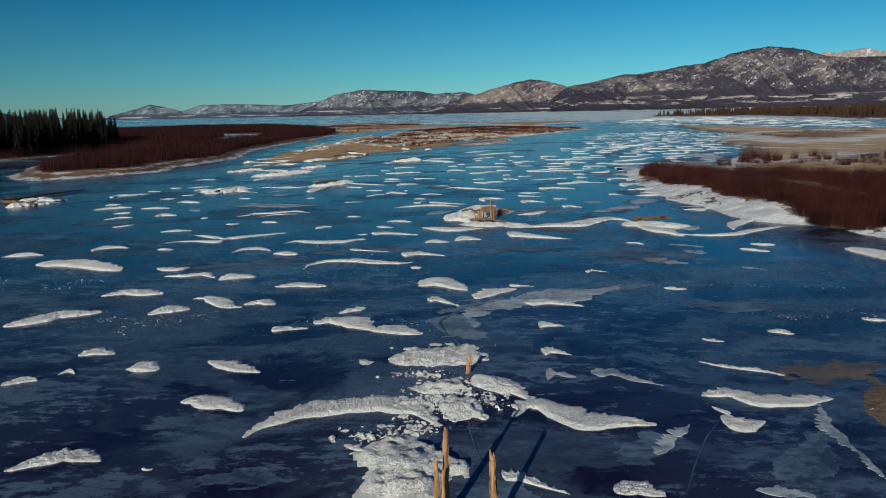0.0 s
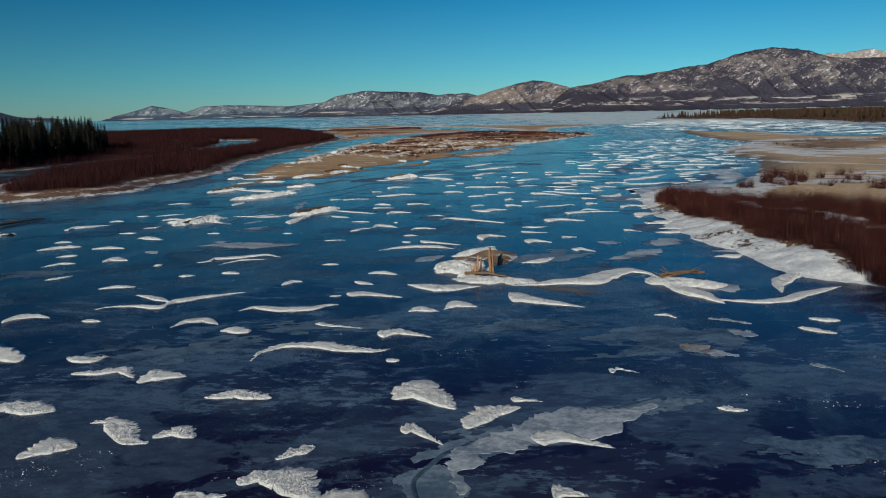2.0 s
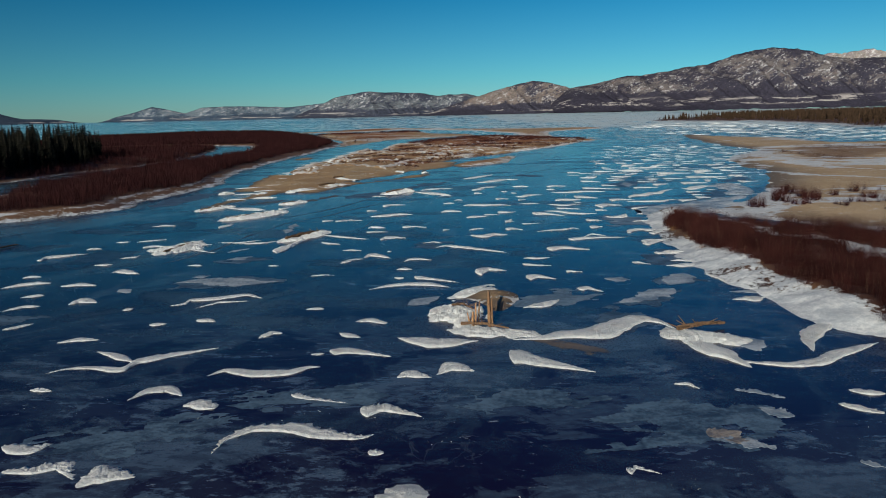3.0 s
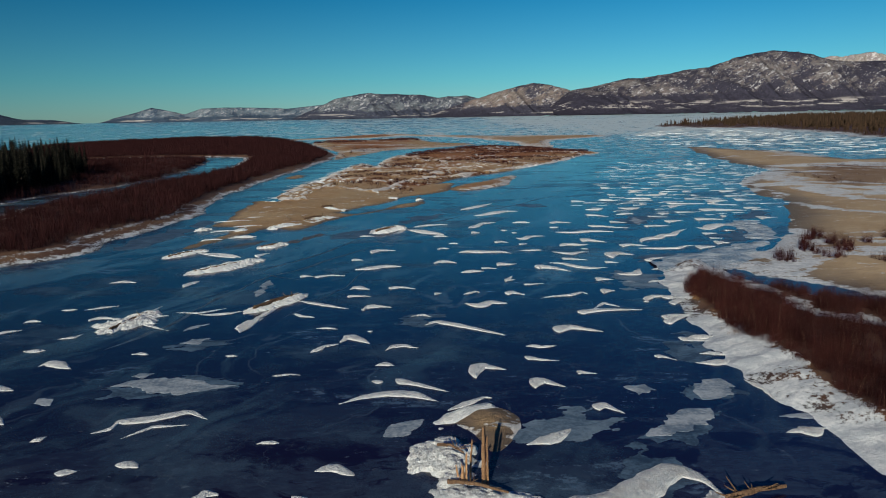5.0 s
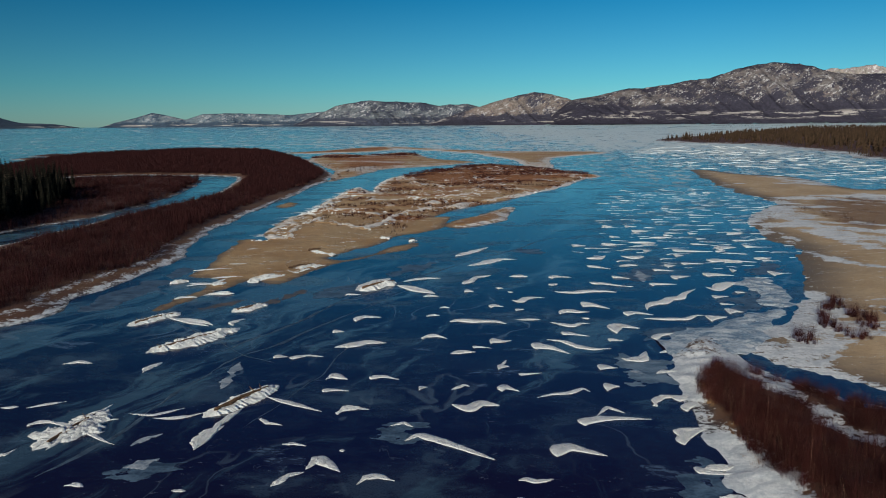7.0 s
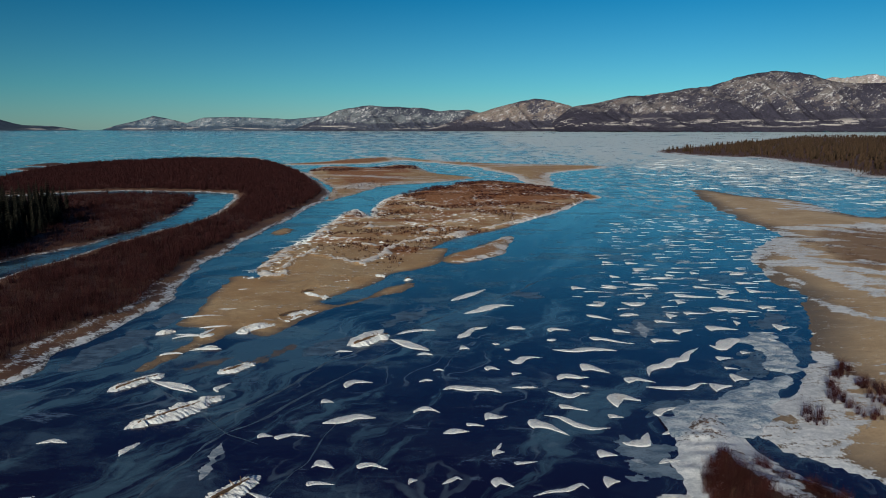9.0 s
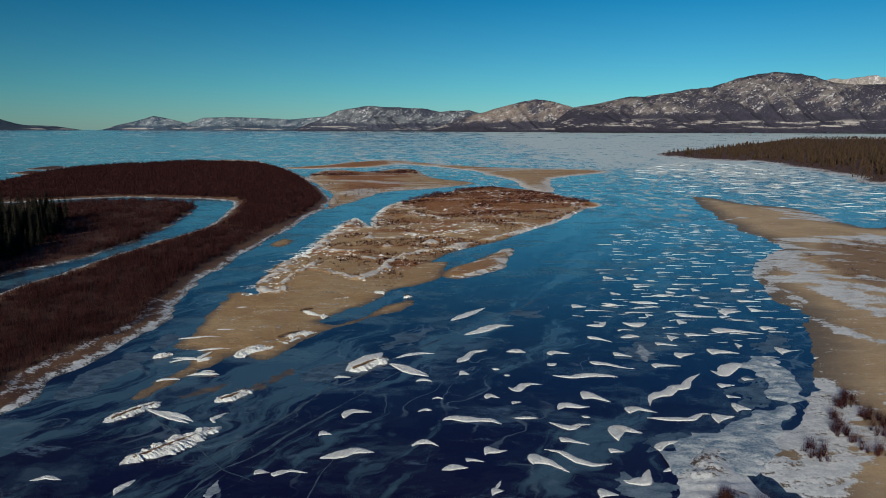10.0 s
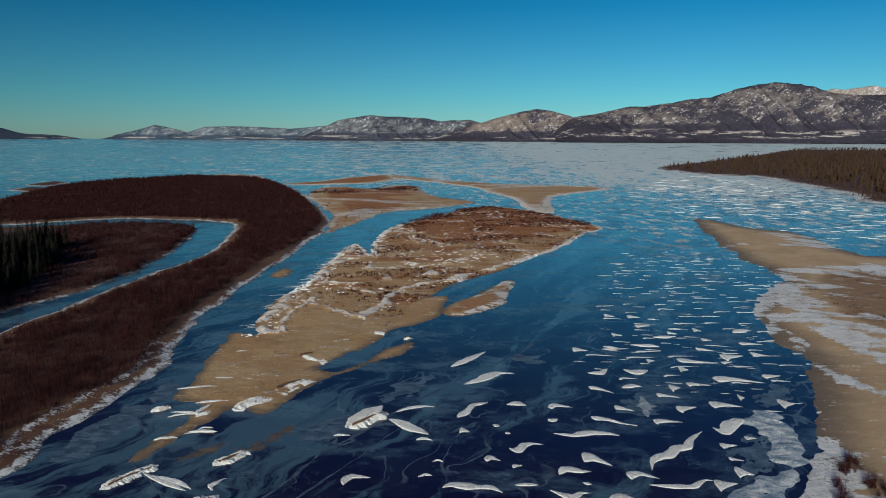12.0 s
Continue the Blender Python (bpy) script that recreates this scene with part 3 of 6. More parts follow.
land("low_silt_flat", LOW_SILT, 0.6, lambda sd, x, y: 0.16 * smooth(0, 3, sd), SILT, "smooth wet silt flat between the bars", "sandbar", rough=0.5)
land("small_sandbar", SMALL_BAR, 0.6, lambda sd, x, y: 0.5 * smooth(0, 3, sd), SILT, "small silt bar edged with broken ice", "sandbar",
     snow=lambda sd, x, y: 1.0 * np.exp(-((sd - 1.4) / 1.7) ** 2) * smooth(5, 11, x - 0.25 * (y - 215)) * (0.75 + 0.9 * fbm(x * 0.5, y, 2.6, 3, 87)), cover=lambda sd, x, y: 0.5 * smooth(1.5, 3, sd))
land("sliver_bar", SLIVER, 0.6, lambda sd, x, y: 0.12 * smooth(0, 2, sd), SILT, "sliver of bare brown silt in the side channel", "sandbar", rough=0.5)
land("back_sandbar", BACK_BAR, 2.5, low_bank(0.7, 12), SILT, "low brown sandbar with sparse willow", "sandbar",
     snow=lambda sd, x, y: np.maximum(0.6 * np.exp(-((sd - 2) / 3) ** 2), 0.75 * np.exp(-(fbm(x * 0.4, y, 32, 4, 15) / 0.15) ** 2)), cover=lambda sd, x, y: np.maximum(smooth(10, 18, sd) * smooth(0.0, 0.3, fbm(x, y, 60, 2, 4)), 0.3 + 0.5 * fbm(x * 0.5, y, 24, 4, 14)))
land("far_sandbar", FAR_BAR, 2.5, low_bank(0.5, 10), SILT, "orange-brown sandbar at the edge of the lake", "sandbar", snow=lambda sd, x, y: np.maximum(1.0 * np.exp(-((sd - 2) / 4.5) ** 2), 0.8 * np.exp(-(fbm(x * 0.5, y, 40, 4, 16) / 0.13) ** 2)), cover=lambda sd, x, y: 0.24 + 0.3 * fbm(x * 0.4, y, 30, 4, 17))
land("north_sandbar", NORTH_BAR, 2.5, low_bank(0.4, 8), SILT, "low brown bar fringed with snow at the lake", "sandbar", snow=lambda sd, x, y: 1.1 * np.exp(-((sd - 2) / 6) ** 2) + 0.4 * fbm(x * 0.5, y, 18, 3, 18), cover=lambda sd, x, y: smooth(8, 16, sd))
land("lakeside_flat", SPIT_FLAT, 2.5, low_bank(0.4, 8), SILT, "thin tan silt rim between the brush and the lake", "sandbar", snow=lambda sd, x, y: 0.6 + 0.5 * fbm(x * 0.5, y, 18, 3, 20), rough=1.5)
land("lake_bar", LAKE_BAR, 2.5, low_bank(0.5, 8), BANK, "small brushy bar at the edge of the lake", "sandbar", snow=lambda sd, x, y: 0.9 * np.exp(-((sd - 1) / 3) ** 2), cover=lambda sd, x, y: smooth(3, 8, sd), rough=2.0)
land("lake_spit", LAKE_SPIT, 2.5, low_bank(0.5, 8), BANK, "small brushy spit at the edge of the lake", "sandbar", snow=lambda sd, x, y: 0.9 * np.exp(-((sd - 1) / 3) ** 2), cover=lambda sd, x, y: smooth(3, 8, sd), rough=2.0)
KNOLL = rounded([(102, 249), (120, 262), (150, 256), (135, 222), (87, 174), (86, 194), (89, 215)])


def flat_snow(sd, x, y):
    """Snow rings the grassy knoll, lies on the near corner and along part of the shore."""
    d = inside_distance(KNOLL, x, y)
    ring = 0.75 * np.exp(-((d + 1.0) / 5.0) ** 2) + 0.3 * smooth(0, 6, d)
    shore = 0.75 * np.exp(-((sd - 1) / 4.0) ** 2) * smooth(196, 210, y) * smooth(262, 248, y)
    d2 = np.interp(x, [30, 37, 42.6, 48.3, 56, 64, 120], [111, 115, 120.6, 127.7, 130, 131.7, 137]) - y
    corner = (0.6 + 0.6 * fbm(x * 0.7 + 0.5 * y, y, 2.6, 3, 69)) * smooth(-0.6, 0.8, d2 + 1.2 * fbm(x, y, 6, 2, 66)) * (1 - 0.75 * smooth(15, 19, d2 + 2 * fbm(x, y, 8, 2, 67)))
    wisps = 0.62 * np.exp(-((line_distance([(73.9, 188), (68.8, 165.6), (69, 157), (72, 151), (80, 143)], x, y) + 1.2 * fbm(x, y, 6, 3, 70)) / 1.7) ** 2)
    wisps = np.maximum(wisps, 0.72 * np.exp(-((line_distance([(70, 190), (77.9, 202), (79.7, 192), (81.4, 180), (83, 168), (90, 158)], x, y) + 1.6 * fbm(x, y, 8, 3, 71)) / 2.6) ** 2))
    shore = np.maximum(shore, 0.85 * np.exp(-((sd - 1) / 3.0) ** 2) * smooth(140, 130, y))
    bar = 0.28 * np.exp(-(fbm(x, y, 40, 3, 61) / 0.12) ** 2) + 0.7 * np.exp(-(((x - 142) / 12) ** 2 + ((y - 318) / 22) ** 2))
    return smooth(0.38, 0.62, np.maximum(np.maximum(ring, shore), np.maximum(np.maximum(corner, wisps), bar)) + 0.55 * fbm(x * 0.6, y + 0.5 * x, 4.5, 5, 68))


land("right_silt_flat", RIGHT_FLAT, 1.0, low_bank(0.45, 16), FLAT, "wide silt flat half covered by thin snow", "sandbar", snow=flat_snow, rough=1.7,
     cover=lambda sd, x, y: 0.55 * smooth(2, 10, inside_distance(KNOLL, x, y)))
SNOW_FRINGE = [(49.6, 143.5), (52, 140), (51, 133), (49.5, 127), (46, 121), (40, 114.5), (35.5, 110), (31, 108.5), (27.4, 109.6), (29.5, 112), (33, 117), (36, 119.2), (39.4, 123.4), (43, 126.5), (45.4, 132.5), (48, 137)]
land("shore_snow_fringe", SNOW_FRINGE, 0.5, lambda sd, x, y: 0.1 * smooth(0, 1, sd) + (0.14 * fbm(x * 0.6 + 0.4 * y, y, 1.9, 4, 22, True) + 0.08 * fbm(x, y, 0.8, 3, 23)) * smooth(0.1, 1.2, sd), SPONGY, "spongy snow fringe frozen along the silt shore", "snow",
     snow=lambda sd, x, y: 1.5 + 0.4 * fbm(x * 0.7 + 0.5 * y, y, 3.0, 4, 24), rough=2.2)
land("willow_bank", WILLOW_BANK, 0.5, lambda sd, x, y: low_bank(0.7, 6, 0.22)(sd, x, y) + (0.16 * fbm(x * 0.6 + 0.5 * y, y, 1.7, 4, 19, True) + 0.1 * fbm(x, y, 0.7, 3, 21)) * smooth(0.2, 1.5, sd), BANK, "low bank with packed snow along the waterline", "river bank",
     snow=lambda sd, x, y: 1.15 * smooth(2.2, -0.8, inside_distance(stand_poly, x, y)) + 0.4 * fbm(x, y, 9, 2, 12) + 0.35 * fbm(x * 0.7 + 0.5 * y, y, 2.2, 3, 13) + 0.95 * clearing(x, y), cover=lambda sd, x, y: smooth(-0.5, 1.5, inside_distance(stand_poly, x, y)), rough=1.1, shift=-0.35)
land("forest_point", FOREST_POINT, 12, lambda sd, x, y: 1.5 * smooth(0, 20, sd), BANK, "low wooded point reaching into the lake", "lake shore", rough=3.0, snow=lambda sd, x, y: 1.0 * np.exp(-((sd - 4) / 9) ** 2), cover=lambda sd, x, y: smooth(2, 10, sd))


# ---- willow thickets ----
def thicket(name, outline, per_m2, blades, tall, width, material, label, density=None, seed=3, margin=0.3, far=0.0, spread=1.0, simple=True, ragged=1.0):
    """A dense stand of bare willow stems, as one mesh of many thin leaning blades."""
    rng = np.random.default_rng(seed)
    poly = rounded(outline)
    lo, hi = poly.min(0), poly.max(0)
    count = int((hi - lo).prod() * per_m2)
    x, y = rng.uniform(lo[0], hi[0], count), rng.uniform(lo[1], hi[1], count)
    sd = inside_distance(poly, x, y) + ragged * fbm(x, y, 5 + ragged, 3, seed)
    chance = np.where(sd > margin, 1.0, 0.0)
    if density:
        chance = chance * density(x, y, sd)
    if far:
        chance = chance * np.clip(far / np.hypot(x - 4, y - 40), 0.05, 1)
    keep = rng.random(count) < chance
    x, y, sd = x[keep], y[keep], sd[keep]
    n = len(x)
    size = np.clip(1.0 + 0.3 * fbm(x, y, 12, 2, seed + 1) + 0.25 * fbm(x, y, 3, 2, seed + 2) + 0.22 * rng.normal(size=n), 0.35, 1.6) * (0.55 + 0.45 * smooth(0, 2.5, sd))
    k = blades
    cx, cy = np.repeat(x, k), np.repeat(y, k)
    h = np.repeat(size, k) * tall * rng.uniform(0.55, 1.1, n * k)
    a = rng.uniform(0, 2 * np.pi, n * k)
    r0, lean = rng.uniform(0, 0.9, n * k) * spread, rng.uniform(0.05, 0.42, n * k) * h
    bx, by = cx + r0 * np.cos(a), cy + r0 * np.sin(a)
    a = a + rng.normal(size=n * k) * 0.9
    tx, ty = bx + lean * np.cos(a), by + lean * np.sin(a)
    grow = np.ones(n * k)
    if far:
        grow = np.clip(np.hypot(cx - 4, cy - 40) / far, 1, 4)
    w = width * rng.uniform(0.6, 1.3, n * k) * grow
    b = a + np.pi / 2 + rng.uniform(-0.8, 0.8, n * k)
    sx, sy = w * np.cos(b), w * np.sin(b)
    z0 = np.full(n * k, 0.25)
    mx, my = (bx + tx) / 2 - 0.1 * lean * np.cos(a), (by + ty) / 2 - 0.1 * lean * np.sin(a)
    verts = np.stack([np.stack([bx - sx * 0.6, by - sy * 0.6, z0], -1), np.stack([bx + sx * 0.6, by + sy * 0.6, z0], -1),
                      np.stack([mx + sx, my + sy, z0 + 0.6 * h], -1), np.stack([mx - sx, my - sy, z0 + 0.6 * h], -1),
                      np.stack([tx, ty, z0 + h], -1)], 1).reshape(-1, 3)
    i = np.arange(n * k)[:, None] * 5
    faces = np.concatenate([i + np.array([[0, 1, 2]]), i + np.array([[0, 2, 3]]), i + np.array([[3, 2, 4]])])
    if simple:
        verts = verts.reshape(-1, 5, 3)[:, [0, 1, 4]].reshape(-1, 3)
        faces = np.arange(n * k * 3).reshape(-1, 3)
    me = mesh_from(name, verts, faces, material, False)
    thing(name, label, "willow brush" if name == "willow_thicket" else "dry grass", data=me, kind="stuff")


thicket("willow_thicket", WILLOW_STAND, 2.6, 120, 2.1, 0.011, WILLOW, "dense leafless red-brown willow brush on the bank", seed=3, spread=0.55,
        density=lambda x, y, sd: 1.0 - 0.96 * clearing(x, y) - 0.5 * smooth(0.1, 0.4, fbm(x, y, 4, 2, 40)) * smooth(4, 8, sd))
thicket("dry_grass", [(24.6, 104), (23.6, 93), (24, 84), (24.6, 76), (25.2, 66), (26.4, 55), (31, 48), (36, 48), (31, 58), (29, 68), (28.4, 78), (28, 88), (29, 97), (31, 105)], 5.0, 16, 0.5, 0.012, DRY_GRASS, "pale tan dead grass along the foot of the willows", seed=12, margin=0.0, spread=0.35, ragged=0.4,
        density=lambda x, y, sd: np.exp(-((inside_distance(stand_poly, x, y) + 0.15) / 0.55) ** 2) * smooth(-0.35, 0.25, fbm(x, y, 3.0, 3, 45)))
thicket("willow_thicket", SPIT, 1.3, 18, 2.3, 0.044, WILLOW_DARK, "dense leafless dark red willow brush on the spit", seed=5, margin=5.0, far=125)
thicket("willow_thicket", INNER, 1.2, 16, 2.2, 0.04, WILLOW_DARK, "leafless dark willow brush beside the spruces", seed=6, margin=2.5, far=120,
        density=lambda x, y, sd: smooth(-175, -150, x))
thicket("willow_thicket", ISLAND, 1.1, 16, 0.9, 0.045, WILLOW, "leafless willow brush on the sandbar island", seed=7, margin=1.0,
        density=lambda x, y, sd: 0.95 * (0.3 + 0.7 * smooth(320, 385, y + 25 * fbm(x, y, 20, 2, 2))) * smooth(-0.5, 0.1, fbm(x * 0.4, y, 7, 3, 15)), far=200, ragged=6.0)
thicket("willow_thicket", BACK_BAR, 0.8, 12, 1.3, 0.08, WILLOW, "sparse leafless willow brush on the back bar", seed=8, margin=8.0,
        density=lambda x, y, sd: np.clip(0.1 * smooth(0.0, 0.3, fbm(x, y, 40, 3, 4)) + smooth(1.25, 0.8, np.hypot((x + 84) / 20, (y - 546) / 22)) + smooth(1.25, 0.8, np.hypot((x + 42) / 19, (y - 580) / 22)), 0, 1), far=300, ragged=9.0)
BUSHES = [(42.5, 112.3), (52, 124.7), (48.6, 120.8), (52.7, 120.9), (53, 118.6), (53.5, 126.8), (47.5, 117.2), (41.8, 110.9), (47.6, 114), (48.2, 111.7), (51.9, 115.7), (57, 121), (60, 117), (56, 112), (62, 124), (66, 116), (61, 109), (70, 122), (57, 105), (52, 109)]
thicket("willow_thicket", RIGHT_FLAT, 3.0, 46, 1.5, 0.014, WILLOW, "scattered leafless willow bushes on the snowy flat", seed=9, margin=0.5, spread=0.3, ragged=0.3,
        density=lambda x, y, sd: np.clip(1.4 * sum(np.exp(-(((x - a) / 0.75) ** 2 + ((y - b) / 0.95) ** 2)) for a, b in BUSHES), 0, 1) + 0.16 * smooth(0.25, 0.5, fbm(x, y, 8, 2, 31)) * smooth(54, 62, x) * smooth(135, 125, y))
thicket("willow_thicket", [(103, 247), (120, 259), (148, 254), (133, 222), (90, 178), (89, 196), (92, 215)], 0.35, 14, 0.8, 0.04, WILLOW_DARK, "low dry brush on the snowy knoll", seed=10, margin=1.0,
        density=lambda x, y, sd: smooth(0.0, 0.4, fbm(x, y, 12, 3, 33)))


# ---- spruces ----
def spruce_meshes(seed):
    """A narrow spruce 1 m tall: tapered trunk, and whorls of drooping boughs with gaps."""
    rng = np.random.default_rng(seed)
    v, f = [], []
    ring = 6
    for z, r in ((0, 0.017), (0.5, 0.01), (1.0, 0.002)):
        for i in range(ring):
            a = 2 * math.pi * i / ring
            v.append((r * math.cos(a), r * math.sin(a), z))
    for s in range(2):
        for i in range(ring):
            f.append((s * ring + i, s * ring + (i + 1) % ring, (s + 1) * ring + (i + 1) % ring, (s + 1) * ring + i))
    trunk = mesh_from("trunk", v, f, BARK)
    v, f = [], []
    for w in range(17):
        z = 0.08 + 0.9 * (w / 16) ** 0.92
        reach = (0.15 * (1 - z) ** 0.8 + 0.012) * rng.uniform(0.75, 1.15)
        for i in range(8):
            if rng.random() < 0.12:
                continue
            a = 2 * math.pi * (i + rng.uniform(-0.3, 0.3)) / 8 + w
            r, drop = reach * rng.uniform(0.7, 1.15), reach * rng.uniform(0.35, 0.8)
            c, s = math.cos(a), math.sin(a)
            wd = 0.3 * r + 0.006
            n = len(v)
            v += [(0, 0, z + 0.012), (0.55 * r * c - wd * s, 0.55 * r * s + wd * c, z - 0.35 * drop), (r * c, r * s, z - drop),
                  (0.55 * r * c + wd * s, 0.55 * r * s - wd * c, z - 0.35 * drop), (0.5 * r * c, 0.5 * r * s, z - 0.3 * drop - 0.03)]
            f += [(n, n + 1, n + 2), (n, n + 2, n + 3), (n + 1, n + 4, n + 2), (n + 2, n + 4, n + 3)]
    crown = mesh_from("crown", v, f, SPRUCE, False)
    return trunk, crown


def plant_spruces():
    rng = np.random.default_rng(21)
    kinds = [spruce_meshes(s) for s in (1, 2, 3, 4)]
    grove = rounded([(-112, 166), (-105, 185), (-105, 205), (-109, 226), (-119, 256), (-131, 280), (-156, 318), (-205, 300), (-250, 230), (-200, 190), (-150, 172)])
    xs, ys = rng.uniform(-250, -100, 2400), rng.uniform(162, 325, 2400)
    d = inside_distance(grove, xs, ys)
    order = np.argsort(-xs)
    placed = 0
    for x, y, sd in zip(xs[order], ys[order], d[order]):
        if sd < 0 or placed >= 295 or (sd > 25 and rng.random() < 0.6):
            continue
        placed += 1
        tall = rng.uniform(8.0, 12.5) * (0.8 if sd < 4 else 1.0)
        tree = thing("spruce_tree", "dark narrow spruce tree on the shaded bank", "spruce tree", "spruces on the bank",
                     pose(x, y, 0.7, rng.uniform(-2, 2), rng.uniform(-2, 2), rng.uniform(0, 360)))
        trunk, crown = kinds[placed % 4]
        size = Matrix.Diagonal((tall * 1.05, tall * 1.05, tall, 1))
        part("trunk", trunk, tree, m=size)
        part("crown", crown, tree, m=size)
    # the wood goes on along the bank; unseen trees are added to shade it
    crowns = []
    for trunk, crown in kinds:
        co = np.empty(len(crown.vertices) * 3, np.float32)
        crown.vertices.foreach_get("co", co)
        tri = np.empty(len(crown.polygons) * 3, np.int32)
        crown.polygons.foreach_get("vertices", tri)
        crowns.append((co.reshape(-1, 3), tri.reshape(-1, 3)))
    wood = rounded([(-114, 148), (-114, 166), (-146, 176), (-136, 215), (-140, 258), (-168, 308), (-212, 300), (-250, 260), (-320, 250), (-325, 150), (-240, 105), (-150, 122)])
    verts, faces, n = [], [], 0
    xs, ys = rng.uniform(-325, -110, 3600), rng.uniform(105, 315, 3600)
    d = inside_distance(wood, xs, ys)
    for i, (x, y) in enumerate(zip(xs[d > 0], ys[d > 0])):
        if i > 900:
            break
        co, tri = crowns[i % 4]
        tall, a = rng.uniform(7.5, 13), rng.uniform(0, 6.28)
        c, s = math.cos(a) * tall, math.sin(a) * tall
        verts.append(np.stack([x + co[:, 0] * c - co[:, 1] * s, y + co[:, 0] * s + co[:, 1] * c, 0.7 + co[:, 2] * tall], -1))
        faces.append(tri + n)
        n += len(co)
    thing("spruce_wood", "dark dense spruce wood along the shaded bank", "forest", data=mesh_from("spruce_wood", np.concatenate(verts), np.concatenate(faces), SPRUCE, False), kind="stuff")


plant_spruces()


def far_forest():
    """Thousands of small conifers on the wooded point, too far to tell apart."""
    rng = np.random.default_rng(33)
    poly = rounded(FOREST_POINT)
    x, y = rng.uniform(260, 1500, 60000), 430 + 2300 * rng.random(60000) ** 1.5
    sd = inside_distance(poly, x, y) + 14 * fbm(x, y, 60, 3, 3)
    keep = (sd > 12) & (rng.random(60000) < 0.9 * np.clip(900 / y, 0.25, 1))
    x, y, sd = x[keep][:8500], y[keep][:8500], sd[keep][:8500]
    n = len(x)
    h = rng.uniform(4, 9.5, n) * smooth(5, 40, sd) + 1.5
    r = h * rng.uniform(0.12, 0.2, n)
    a0 = rng.uniform(0, 6.28, n)
    rings = [(0.0, 0.9), (0.35, 1.0), (0.36, 0.6), (0.68, 0.62), (0.69, 0.34)]
    verts = []
    for lift, wide in rings:
        for i in range(4):
            a = a0 + i * math.pi / 2 + lift * 5
            verts.append(np.stack([x + r * wide * np.cos(a), y + r * wide * np.sin(a), 1.0 + h * lift], -1))
    verts.append(np.stack([x, y, 1.0 + h], -1))
    v = np.stack(verts, 1).reshape(-1, 3)
    quads = []
    for k in range(4):
        for i in range(4):
            quads.append((4 * k + i, 4 * k + (i + 1) % 4, 4 * k + 4 + (i + 1) % 4, 4 * k + 4 + i))
    tips = [(16 + i, 16 + (i + 1) % 4, 20, 20) for i in range(4)]
    tri = [(q[0], q[1], q[2]) for q in quads] + [(q[0], q[2], q[3]) for q in quads] + [t[:3] for t in tips]
    faces = (np.arange(n)[:, None, None] * 21 + np.array(tri)[None]).reshape(-1, 3)
    thing("far_woods", "distant brown-green spruce and birch woods on the point", "forest", data=mesh_from("far_woods", v, faces, FAR_WOOD, False), kind="stuff")


far_forest()


# ---- mountains beyond the lake ----
def massif(name, label, ridge, y0, y1, rock, forest, tree_line, snow, seed, spread=1.0):
    """A mountain with a crest of given heights along x; spurs and gullies run down to the shore."""
    pts = np.array(ridge, float)
    pts[:, 1] -= (10.0 + 0.012 * pts[:, 1]) * np.clip(pts[:, 1] / 60, 0, 1)
    xs = np.linspace(pts[0, 0], pts[-1, 0], int(min(420, max(120, (pts[-1, 0] - pts[0, 0]) / 6))))
    vs = np.linspace(0, 1, 56)
    gx, gv = np.meshgrid(xs, vs)
    gy = y0 + (y1 - y0) * gv + 40 * fbm(gx, gv * 300, 300, 2, seed)
    crest = np.interp(gx, pts[:, 0], pts[:, 1])
    shape = np.where(gv < 0.78, 0.16 * smooth(0, 0.3, gv) + 0.84 * smooth(0.12, 0.78, gv) ** 1.25, 1 - 0.8 * (gv - 0.78) / 0.22)
    warp = fbm(gx + 0.5 * gy, gy * 0.35, 260, 6, seed + 3, ridged=True)
    z = 8 + (crest - 8) * shape + (crest - 8) * 0.32 * warp * np.sin(np.pi * np.clip(gv / 0.8, 0, 1)) * np.clip(1 - gv * 0.75, 0.2, 1)
    z += (crest - 8) * 0.02 * fbm(gx, gy, 80, 4, seed + 5, ridged=True)
    z = np.maximum(z, 7.0 + 2 * gv)
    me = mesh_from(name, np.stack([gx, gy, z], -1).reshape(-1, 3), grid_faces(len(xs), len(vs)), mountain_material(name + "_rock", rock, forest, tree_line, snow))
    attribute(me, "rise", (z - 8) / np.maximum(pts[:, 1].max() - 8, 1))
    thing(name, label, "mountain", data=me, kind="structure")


# distance haze is painted into these rock and forest colours as blue
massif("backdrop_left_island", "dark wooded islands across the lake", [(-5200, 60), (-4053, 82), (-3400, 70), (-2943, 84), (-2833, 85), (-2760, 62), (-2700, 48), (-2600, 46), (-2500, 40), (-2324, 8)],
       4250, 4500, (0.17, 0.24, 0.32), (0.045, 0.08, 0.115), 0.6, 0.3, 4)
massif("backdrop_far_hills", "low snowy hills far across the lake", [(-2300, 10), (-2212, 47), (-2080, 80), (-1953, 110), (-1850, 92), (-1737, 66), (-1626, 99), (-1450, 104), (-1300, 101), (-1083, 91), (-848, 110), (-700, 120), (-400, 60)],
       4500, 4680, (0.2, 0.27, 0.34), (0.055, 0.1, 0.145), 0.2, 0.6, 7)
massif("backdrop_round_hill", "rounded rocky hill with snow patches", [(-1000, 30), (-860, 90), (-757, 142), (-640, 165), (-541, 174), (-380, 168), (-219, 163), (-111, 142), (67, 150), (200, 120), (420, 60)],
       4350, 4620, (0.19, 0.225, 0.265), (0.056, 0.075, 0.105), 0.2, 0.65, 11)
